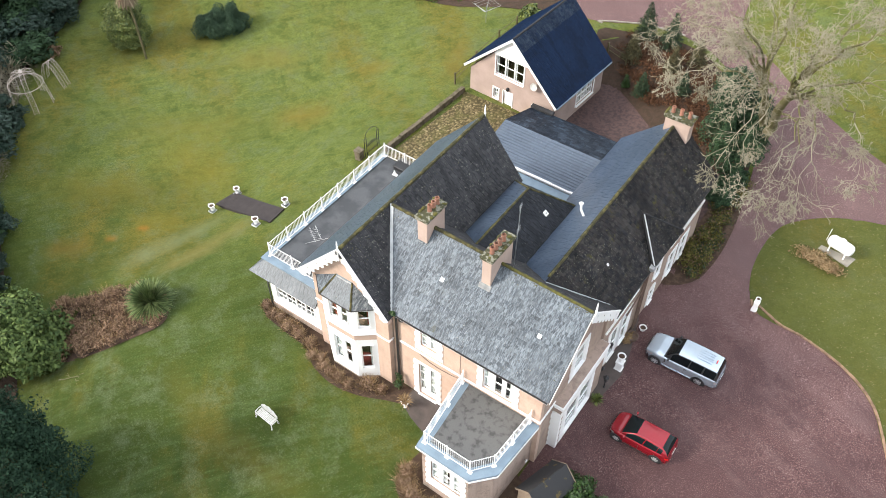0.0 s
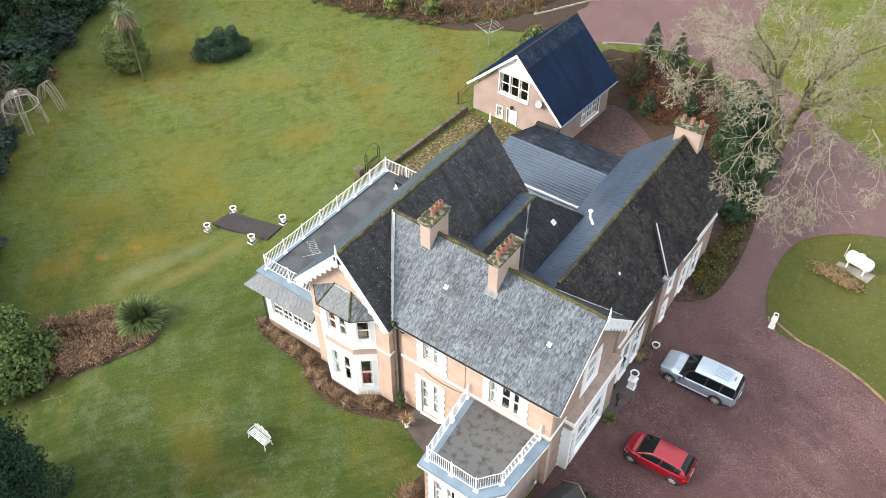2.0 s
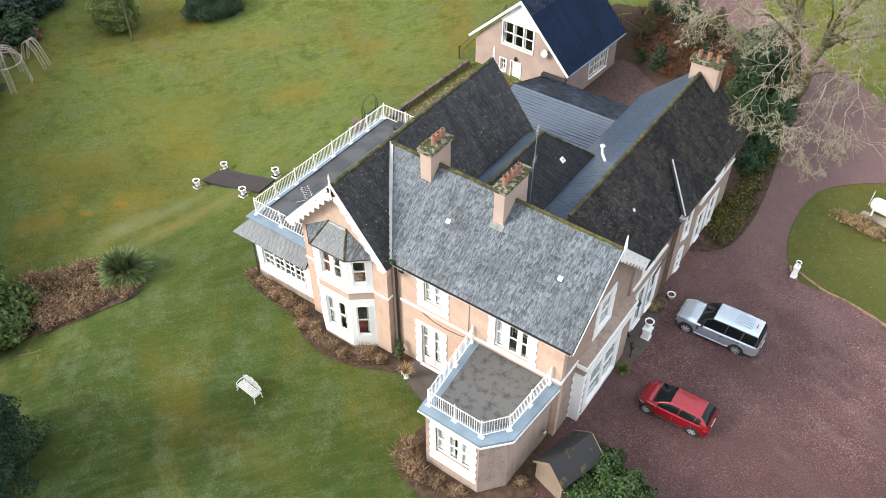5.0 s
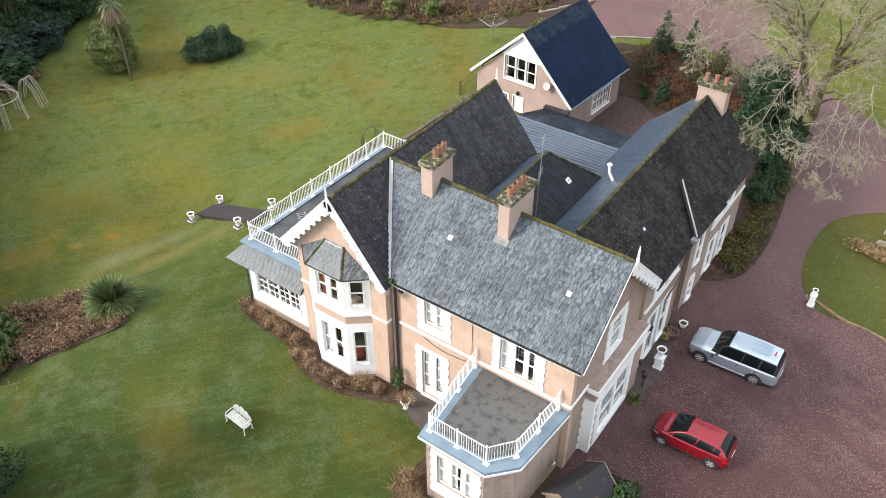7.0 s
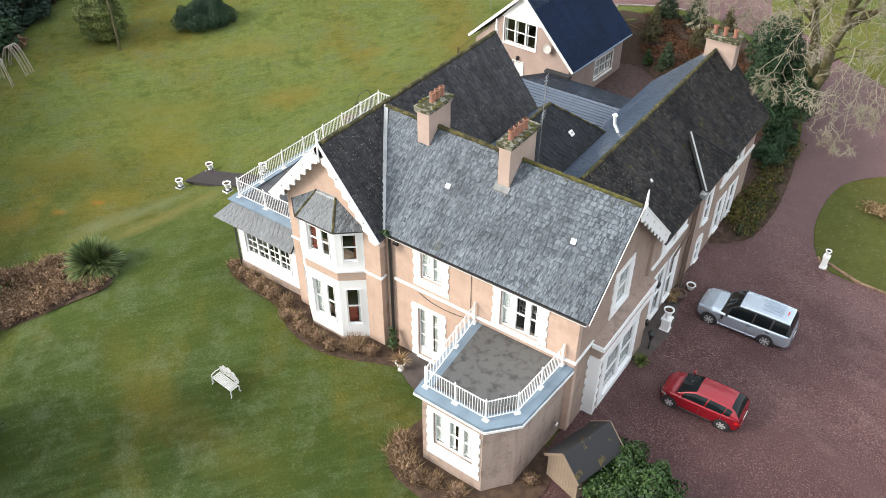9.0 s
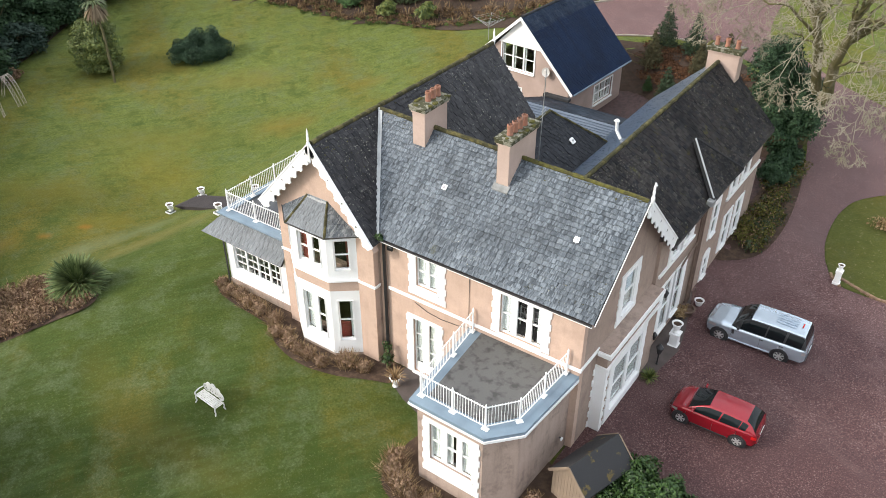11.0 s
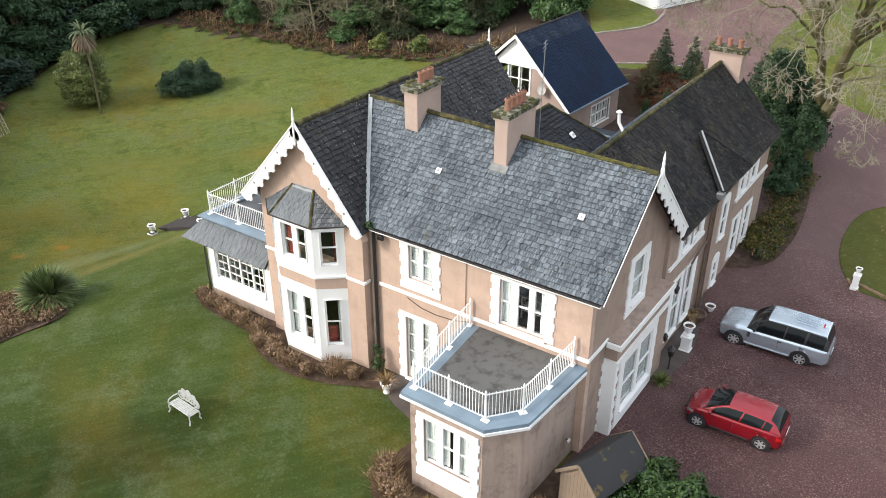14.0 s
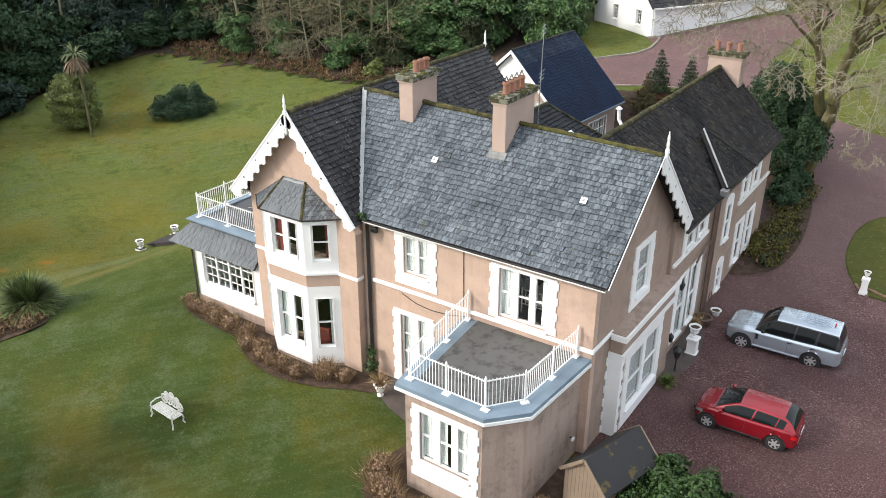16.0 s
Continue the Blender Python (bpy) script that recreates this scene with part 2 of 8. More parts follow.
def leaf_mat(name, dark, light, rough=0.5, spec=0.4):
    m, nt, b = node_mat(name, rough, 0.0, spec)
    g = nt.nodes.new("ShaderNodeNewGeometry").outputs["Random Per Island"]
    col = ramp(nt, g, [(0.0, dark), (0.6, tuple((p + q) / 2 for p, q in zip(dark, light))), (1.0, light)])
    wide = tex(nt, 0.7, 4)
    col = blend(nt, ramp(nt, wide, [(0.35, grey(0)), (0.7, grey(0.5))]), col, tuple(v * 0.5 for v in dark))
    nt.links.new(col, b.inputs["Base Color"])
    b.inputs["Subsurface Weight"].default_value = 0.0
    return m


def glass_mat():
    m, nt, b = node_mat("window_glass", 0.04, 0.0, 0.5)
    b.inputs["Base Color"].default_value = (0.9, 0.95, 0.95, 1)
    b.inputs["Transmission Weight"].default_value = 1.0
    b.inputs["IOR"].default_value = 1.45
    return m


LAWN, GRAVEL, GLASS = lawn_mat(), gravel_mat(), glass_mat()
OLIVELAWN = lawn_mat("olive_lawn", (0.078, 0.076, 0.022))
# east walls: stained render like the front, with shade mixed into its colour
SHADEDWALL = render_mat("shaded_render", (0.335, 0.252, 0.205), (0.18, 0.135, 0.115), 0.5)
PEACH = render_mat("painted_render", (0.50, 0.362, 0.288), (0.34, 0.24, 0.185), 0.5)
PLINTH = render_mat("stained_render", (0.385, 0.295, 0.245), (0.17, 0.13, 0.11), 0.8)
PINK = plain("rough_pink_render", (0.40, 0.305, 0.265), 0.95, var=0.12, scale=2.0, bump=0.5)
WHITE = plain("white_paint", (0.82, 0.825, 0.825), 0.5, var=0.05, scale=3.0, c2=(0.80, 0.79, 0.77))
RAILW = plain("white_rail_paint", (0.85, 0.85, 0.84), 0.4, var=0.03, scale=4.0)
LEAD = plain("blue_lead", (0.20, 0.27, 0.33), 0.45, var=0.12, scale=3.0, c2=(0.13, 0.18, 0.23))
FELT = plain("grey_felt_roof", (0.118, 0.115, 0.11), 0.6, var=0.3, scale=7.0, bump=0.3, c2=(0.042, 0.040, 0.038), cut=(0.50, 0.64))
FELTB = plain("dark_felt_roof", (0.082, 0.085, 0.09), 0.5, var=0.2, scale=2.2, bump=0.2, c2=(0.04, 0.042, 0.046), cut=(0.42, 0.58))
DECK = plain("roof_deck", (0.03, 0.03, 0.032), 0.9)
DARK = plain("dark_interior", (0.05, 0.045, 0.04), 0.9)
BLACK = plain("black_plastic", (0.018, 0.018, 0.02), 0.45)
PIPEBROWN = plain("brown_pipe_paint", (0.16, 0.105, 0.08), 0.6, var=0.2)
IRON = plain("cast_iron", (0.05, 0.045, 0.045), 0.5, var=0.2)
CURTAIN = plain("net_curtain", (0.80, 0.80, 0.78), 0.9, var=0.06, scale=8.0)
REDCLOTH = plain("red_curtain", (0.30, 0.06, 0.045), 0.9)
TERRA = plain("terracotta", (0.31, 0.135, 0.085), 0.85, var=0.22, scale=9.0, c2=(0.25, 0.14, 0.10))
CHIM = plain("chimney_render", (0.46, 0.345, 0.29), 0.9, var=0.12, scale=2.0, bump=0.2)
MOSS = plain("moss_cap", (0.065, 0.064, 0.028), 1.0, var=0.5, scale=11.0, bump=1.0, c2=(0.33, 0.32, 0.26), cut=(0.50, 0.55))
MOSSR = plain("ridge_moss", (0.05, 0.046, 0.018), 1.0, var=0.45, scale=9.0, bump=1.0, c2=(0.15, 0.13, 0.045), cut=(0.48, 0.6))
MOSSG = plain("green_moss", (0.115, 0.108, 0.022), 1.0, var=0.45, scale=14.0, bump=1.0, c2=(0.055, 0.05, 0.02), cut=(0.44, 0.58))
SOIL = plain("leaf_litter_soil", (0.06, 0.035, 0.022), 1.0, var=0.35, scale=8.0, bump=1.0, c2=(0.105, 0.065, 0.04), cut=(0.45, 0.6))
YARDSTONE = plain("mossy_brown_stone", (0.15, 0.12, 0.085), 0.95, var=0.35, scale=7.0, bump=0.6, c2=(0.07, 0.06, 0.03), cut=(0.42, 0.6))
STONE = plain("pale_kerb_stone", (0.33, 0.30, 0.25), 0.9, var=0.2, scale=5.0, bump=0.4)
def cobble_mat():
    """Old rounded setts with mossy joints and fallen leaves."""
    m, nt, b = node_mat("mossy_setts", 0.95, 0.0, 0.2)
    cell = tex(nt, 5.5, kind="ShaderNodeTexVoronoi")
    own = cell.node.outputs["Color"]
    sep = nt.nodes.new("ShaderNodeSeparateColor")
    nt.links.new(own, sep.inputs[0])
    col = ramp(nt, sep.outputs[0], [(0.0, (0.085, 0.066, 0.032)), (0.5, (0.14, 0.108, 0.054)), (0.85, (0.19, 0.15, 0.078)), (1.0, (0.26, 0.21, 0.12))])
    col = blend(nt, ramp(nt, cell, [(0.42, grey(0)), (0.68, grey(0.85))]), col, (0.045, 0.037, 0.016))
    wide = tex(nt, 0.6, 5, 0.65)
    col = blend(nt, ramp(nt, wide, [(0.48, grey(0)), (0.66, grey(0.7))]), col, (0.085, 0.082, 0.026))
    nt.links.new(col, b.inputs["Base Color"])
    add_bump(nt, b, cell, 0.8, -0.04)
    return m


COBBLE = cobble_mat()
YARDGRAVEL = plain("damp_brown_gravel", (0.10, 0.057, 0.051), 0.9, var=0.4, scale=11.0, bump=1.0, c2=(0.045, 0.029, 0.028), cut=(0.42, 0.62))
RUSTSOIL = plain("rusty_leaf_soil", (0.058, 0.033, 0.02), 1.0, var=0.4, scale=9.0, bump=1.0, c2=(0.036, 0.024, 0.013), cut=(0.45, 0.6))
LINKDECK = plain("blue_slate_joint", (0.03, 0.042, 0.062), 0.6)
PAVING = plain("grey_paving", (0.10, 0.08, 0.072), 0.85, var=0.2, scale=4.0, bump=0.3)
DECKING = plain("dark_deck_boards", (0.04, 0.031, 0.031), 0.8, var=0.2, scale=5.0)
BARK = plain("grey_bark", (0.26, 0.225, 0.165), 0.95, var=0.25, scale=3.0, bump=0.6, c2=(0.16, 0.15, 0.06))
MOSSBARK = plain("mossy_bark", (0.125, 0.105, 0.055), 0.95, var=0.35, scale=5.0, bump=0.9, c2=(0.085, 0.08, 0.028), cut=(0.42, 0.58))
MOSSLIMB = plain("mossy_limb", (0.175, 0.15, 0.085), 0.95, var=0.35, scale=4.0, bump=0.9, c2=(0.10, 0.092, 0.025), cut=(0.38, 0.5))
TIMBER = plain("weathered_boards", (0.25, 0.19, 0.135), 0.9, var=0.2, scale=3.0, bump=0.3, c2=(0.20, 0.15, 0.11))
SHEDROOF = plain("shed_felt", (0.026, 0.026, 0.028), 0.8, var=0.3, scale=4.0, bump=0.3, c2=(0.12, 0.085, 0.022), cut=(0.585, 0.62))
TANKW = plain("white_tank_paint", (0.86, 0.86, 0.86), 0.35, var=0.03)
WALLW = plain("white_house_render", (0.80, 0.80, 0.80), 0.85, var=0.05, scale=1.0, bump=0.15)
GREYSTEEL = plain("galvanised_steel", (0.45, 0.46, 0.47), 0.4, 0.7)
DEADLEAF = leaf_mat("dead_flower_heads", (0.09, 0.05, 0.03), (0.40, 0.27, 0.18), 0.9, 0.1)
TWIG = leaf_mat("straw_twigs", (0.19, 0.12, 0.06), (0.44, 0.32, 0.18), 0.9, 0.1)
LAUREL = leaf_mat("laurel_leaf", (0.018, 0.042, 0.012), (0.065, 0.12, 0.03), 0.45, 0.3)
YELLOWGREEN = leaf_mat("variegated_leaf", (0.035, 0.07, 0.016), (0.25, 0.27, 0.065), 0.5)
DARKLEAF = leaf_mat("dark_evergreen_leaf", (0.017, 0.039, 0.018), (0.058, 0.105, 0.046), 0.6, 0.2)
BLUELEAF = leaf_mat("rhododendron_leaf", (0.014, 0.032, 0.022), (0.045, 0.078, 0.055), 0.5, 0.3)
RHODO = leaf_mat("grey_rhododendron_leaf", (0.019, 0.042, 0.023), (0.068, 0.115, 0.06), 0.6, 0.2)
PALELEAF = leaf_mat("pale_evergreen_leaf", (0.036, 0.068, 0.018), (0.165, 0.22, 0.065), 0.6, 0.2)
FIRLEAF = leaf_mat("fir_needles", (0.016, 0.035, 0.014), (0.045, 0.075, 0.03), 0.7)
FIRBROWN = leaf_mat("browned_fir_needles", (0.05, 0.05, 0.02), (0.13, 0.11, 0.05), 0.8)
PALMLEAF = leaf_mat("palm_leaf", (0.045, 0.07, 0.025), (0.17, 0.20, 0.08), 0.5)
BLADE = leaf_mat("grass_blade", (0.04, 0.075, 0.014), (0.10, 0.15, 0.035), 0.8, 0.2)
SLATE_COLS = [(0.042, 0.050, 0.059), (0.062, 0.075, 0.089), (0.082, 0.098, 0.114), (0.048, 0.058, 0.069), (0.114, 0.132, 0.148), (0.066, 0.080, 0.094)]
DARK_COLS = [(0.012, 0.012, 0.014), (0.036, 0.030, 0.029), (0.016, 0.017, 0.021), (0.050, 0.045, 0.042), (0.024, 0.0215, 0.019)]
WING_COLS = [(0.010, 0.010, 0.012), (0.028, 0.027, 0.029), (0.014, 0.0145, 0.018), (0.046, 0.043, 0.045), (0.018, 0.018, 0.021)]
BLUE_COLS = [(0.003, 0.011, 0.034), (0.004, 0.014, 0.042), (0.0035, 0.0125, 0.038), (0.005, 0.016, 0.046)]
AGED_COLS = [(0.0035, 0.011, 0.032), (0.009, 0.021, 0.046), (0.004, 0.012, 0.036), (0.018, 0.032, 0.056), (0.004, 0.013, 0.038)]
PALESTREAK = (0.22, 0.25, 0.28)
SLATE_A = slate_mat("grey_slate", SLATE_COLS, (0.40, 0.40, 0.34), 0.3, 0.42, False, (0.06, 0.062, 0.035), 0.36, pale=PALESTREAK, spec=0.36, pale_amt=0.7, stain=0.34)
SLATE_AJ = slate_mat("grey_slates", SLATE_COLS, (0.40, 0.40, 0.36), 0.15, 0.42, True, (0.035, 0.036, 0.02), 0.1, pale=PALESTREAK, spec=0.36, pale_amt=0.7, stain=0.34)
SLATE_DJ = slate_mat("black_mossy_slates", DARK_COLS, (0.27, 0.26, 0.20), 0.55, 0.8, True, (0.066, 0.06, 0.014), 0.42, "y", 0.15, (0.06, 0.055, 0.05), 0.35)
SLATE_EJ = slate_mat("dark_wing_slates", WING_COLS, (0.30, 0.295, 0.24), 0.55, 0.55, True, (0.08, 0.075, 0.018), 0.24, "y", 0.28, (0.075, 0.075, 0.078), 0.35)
SLATE_BJ = slate_mat("new_blue_slates", BLUE_COLS, (0.10, 0.11, 0.12), 0.0, 0.55, True, along="y", spec=0.1, pale=(0.007, 0.02, 0.052), pale_amt=0.4)
SLATE_GJ = slate_mat("aged_blue_slates", AGED_COLS, (0.14, 0.15, 0.15), 0.2, 0.6, True, along="y", spec=0.12, pale=(0.07, 0.085, 0.10), pale_amt=0.4)
# inner and west slopes: the sky's blue reflection is mixed into the slate colour
SLATE_CJ = slate_mat("sky_sheen_slates", [(0.040, 0.059, 0.09), (0.053, 0.076, 0.115), (0.047, 0.068, 0.104)], (0.16, 0.16, 0.14), 0.0, 0.3, True, pale=(0.075, 0.095, 0.125), stain=0.35)
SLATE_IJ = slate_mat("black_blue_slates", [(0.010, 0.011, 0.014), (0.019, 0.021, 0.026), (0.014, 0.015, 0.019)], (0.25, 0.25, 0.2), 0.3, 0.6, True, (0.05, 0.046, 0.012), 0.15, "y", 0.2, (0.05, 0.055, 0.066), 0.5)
SLATE_HJ = slate_mat("lichened_bay_slates", [(0.05, 0.06, 0.07), (0.09, 0.10, 0.11), (0.07, 0.08, 0.09)], (0.36, 0.36, 0.31), 0.4, 0.55, True, (0.05, 0.052, 0.02), 0.4, pale=(0.30, 0.31, 0.30))
SLATE_KJ = slate_mat("skirt_slates", [(0.072, 0.085, 0.097), (0.088, 0.102, 0.115), (0.080, 0.093, 0.106)], (0.3, 0.3, 0.27), 0.1, 0.5, True, (0.04, 0.042, 0.025), 0.15, spec=0.4, pale=(0.16, 0.18, 0.20), pale_amt=0.45, stain=0.35)
BLIND = plain("white_blind", (0.9, 0.9, 0.89), 0.8, var=0.03, scale=3.0)
# weathered rear slope of the link, darkened for facing away from the light
SLATE_LJ = slate_mat("shaded_weathered_link_slates", [(0.006, 0.009, 0.015), (0.022, 0.032, 0.048), (0.008, 0.011, 0.018), (0.05, 0.066, 0.09), (0.007, 0.010, 0.016)], (0.16, 0.16, 0.14), 0.0, 0.5, True, (0.005, 0.007, 0.012), 0.8, pale=(0.05, 0.07, 0.10), pale_amt=0.3, spec=0.12)
# wet front slope of the link: pale blue sky sheen put into the base colour
SLATE_WJ = slate_mat("sky_sheen_link_slates", [(0.072, 0.095, 0.132), (0.084, 0.108, 0.148), (0.077, 0.1, 0.14)], (0.16, 0.16, 0.14), 0.0, 0.3, True, pale=(0.10, 0.125, 0.155), pale_amt=0.4, stain=0.2)
LEADG = plain("dull_lead", (0.24, 0.255, 0.265), 0.5, var=0.15)
LEADP = plain("pale_lead", (0.42, 0.44, 0.45), 0.5, var=0.15)


# ---- building tools ----
def mesh_of(name, bm):
    me = bpy.data.meshes.new(name)
    bm.normal_update()
    bm.to_mesh(me)
    bm.free()
    return me


def part(name, bm, material, parent=None, label="", smooth=False, at=None):
    """Links a bmesh (or a mesh) as one object, under its thing or part."""
    me = mesh_of(name, bm) if isinstance(bm, bmesh.types.BMesh) else bm
    if material and not me.materials:
        me.materials.append(material)
    if smooth:
        me.shade_smooth()
    ob = new(name, me)
    if at is not None:
        ob.matrix_basis = at
    if parent:
        ob.parent = parent
    if label:
        ob["label"] = label
    return ob


def thing(name, label, category, at=(0, 0, 0), turn=0.0, group="", kind=""):
    ob = new(name)
    ob.empty_display_size = 0.3
    ob.matrix_basis = Matrix.Translation(at) @ Matrix.Rotation(turn, 4, "Z")
    return tagged(ob, label, category, group, kind)


def box(bm, x0, x1, y0, y1, z0, z1, m=None):
    vs = [bm.verts.new((m @ Vector(p)) if m else p) for p in
          ((x0, y0, z0), (x1, y0, z0), (x1, y1, z0), (x0, y1, z0), (x0, y0, z1), (x1, y0, z1), (x1, y1, z1), (x0, y1, z1))]
    turned = m is not None and m.to_3x3().determinant() < 0
    for f in ((3, 2, 1, 0), (4, 5, 6, 7), (0, 1, 5, 4), (1, 2, 6, 5), (2, 3, 7, 6), (3, 0, 4, 7)):
        bm.faces.new([vs[i] for i in (f[::-1] if turned else f)])
    return bm


def nbox(x0, x1, y0, y1, z0, z1, bevel=0.0, m=None):
    bm = box(bmesh.new(), x0, x1, y0, y1, z0, z1, m)
    if bevel:
        bmesh.ops.bevel(bm, geom=bm.edges[:], offset=bevel, segments=1, affect="EDGES")
    return bm


def slab(bm, pts, down):
    """A flat polygon of points, thickened along the vector down."""
    d = Vector(down)
    a = [bm.verts.new(p) for p in pts]
    b = [bm.verts.new(Vector(p) + d) for p in pts]
    bm.faces.new(a)
    bm.faces.new(b[::-1])
    for i in range(len(a)):
        j = (i + 1) % len(a)
        bm.faces.new((a[j], a[i], b[i], b[j]))
    return bm


def prism(bm, poly, z0, z1):
    return slab(bm, [(x, y, z1) for x, y in poly], (0, 0, z0 - z1))


def tube(bm, p0, p1, r0, r1=None, n=8, caps=True):
    p0, p1 = Vector(p0), Vector(p1)
    r1 = r0 if r1 is None else r1
    q = (p1 - p0).to_track_quat("Z", "Y")
    a, b = [], []
    for i in range(n):
        d = q @ Vector((math.cos(i * math.tau / n), math.sin(i * math.tau / n), 0))
        a.append(bm.verts.new(p0 + d * r0))
        b.append(bm.verts.new(p1 + d * r1))
    for i in range(n):
        j = (i + 1) % n
        bm.faces.new((a[i], a[j], b[j], b[i]))
    if caps:
        bm.faces.new(a[::-1])
        bm.faces.new(b)
    return bm


def lathe(bm, prof, n=12, at=(0, 0, 0), m=None):
    """Turns a profile of (radius, height) round the upright axis."""
    o = Vector(at)
    rings = []
    for r, z in prof:
        ring = []
        for i in range(n):
            p = o + Vector((r * math.cos(i * math.tau / n), r * math.sin(i * math.tau / n), z))
            ring.append(bm.verts.new(m @ p if m else p))
        rings.append(ring)
    for a, b in zip(rings, rings[1:]):
        for i in range(n):
            j = (i + 1) % n
            bm.faces.new((a[i], a[j], b[j], b[i]))
    bm.faces.new(rings[0][::-1])
    bm.faces.new(rings[-1])
    return bm


def raw(name, verts, faces, material, parent=None, label="", smooth=False):
    me = bpy.data.meshes.new(name)
    me.from_pydata(verts, [], faces)
    me.materials.append(material)
    return part(name, me, None, parent, label, smooth)


def frame_of(origin, u, n):
    """Local x runs along the wall, y out of it, z up."""
    u, n = Vector(u).normalized(), Vector(n).normalized()
    m = Matrix((u, n, (0, 0, 1))).transposed().to_4x4()
    m.translation = origin
    return m


# ---- ground ----
def soft(v, k=2.0):
    return math.log1p(math.exp(-abs(v) / k)) * k + max(v, 0.0)


def yard_cut(x, y):
    """1 where the level courtyard is cut into the slope behind the house, 0 outside."""
    k = 1.0
    for v in ((x + 2.6) / 0.5, (10.5 - x) / 0.8, (y - 16) / 0.6, (31.7 - 0.66 * (x - 0.5) - y) * 0.83 / 0.8):
        k /= 1 + math.exp(-max(-30, min(30, v)))
    return k


def ground(x, y):
    """The lie of the land: it rises to the north, falls away to the west and to the south of the house."""
    bank = 2.6 / (1 + math.exp(max(-30, min(30, (x + 17) / 1.8)))) * (1 - 0.6 / (1 + math.exp(-max(-30, min(30, (y - 22) / 5))))) - 0.03 * soft(min(-x, 90) - 30, 3)
    south = 0.17 * soft(min(-y, 40) - 7, 1.5) / (1 + math.exp(-max(-30, min(30, 13 - x))))
    dip = 0.8 * math.exp(-((x + 21) ** 2 + (y - 3) ** 2) / 30)
    z = 0.09 * soft(min(y, 140) - 10, 4) - bank - south - dip
    return z + (0.15 - z) * yard_cut(x, y)


def G(x, y, h=0.0):
    return (x, y, ground(x, y) + h)


def clip_half(poly, a, b, c):
    """The part of a polygon where a x + b y <= c."""
    out = []
    for i, p in enumerate(poly):
        q = poly[(i + 1) % len(poly)]
        dp, dq = a * p[0] + b * p[1] - c, a * q[0] + b * q[1] - c
        if dp <= 0:
            out.append(p)
        if (dp < 0 < dq) or (dq < 0 < dp):
            k = dp / (dp - dq)
            out.append((p[0] + (q[0] - p[0]) * k, p[1] + (q[1] - p[1]) * k))
    return out


def round_outline(pts, steps=5):
    """A closed smooth outline through the points."""
    out, n = [], len(pts)
    for i in range(n):
        p0, p1, p2, p3 = (Vector(pts[(i + k) % n]) for k in (-1, 0, 1, 2))
        for s in range(steps):
            t = s / steps
            out.append(tuple(0.5 * (2 * p1 + (p2 - p0) * t + (2 * p0 - 5 * p1 + 4 * p2 - p3) * t * t + (3 * p1 - p0 - 3 * p2 + p3) * t ** 3)))
    return out


def draped(name, outline, lift, material, cell=1.0, rough=0.0):
    """A sheet that lies on the ground inside an outline."""
    xs, ys = [p[0] for p in outline], [p[1] for p in outline]
    verts, faces, seen = [], [], {}

    def vid(p):
        k = (round(p[0], 3), round(p[1], 3))
        if k not in seen:
            seen[k] = len(verts)
            bumpy = rough * noise.noise(Vector((k[0] * 1.3, k[1] * 1.3, 0.5))) if rough else 0.0
            verts.append((k[0], k[1], ground(*k) + lift + bumpy))
        return seen[k]
    i = math.floor(min(xs) / cell)
    while i * cell < max(xs):
        col = clip_half(clip_half(outline, -1, 0, -i * cell), 1, 0, (i + 1) * cell)
        if len(col) > 2:
            j = math.floor(min(ys) / cell)
            while j * cell < max(ys):
                q = clip_half(clip_half(col, 0, -1, -j * cell), 0, 1, (j + 1) * cell)
                if len(q) > 2:
                    f = []
                    for p in q:
                        v = vid(p)
                        if v not in f:
                            f.append(v)
                    if len(f) > 2:
                        faces.append(f if sum(a[0] * b[1] - b[0] * a[1] for a, b in zip(q, q[1:] + q[:1])) > 0 else f[::-1])
                j += 1
        i += 1
    return raw(name, verts, faces, material)

GAP = 0.007


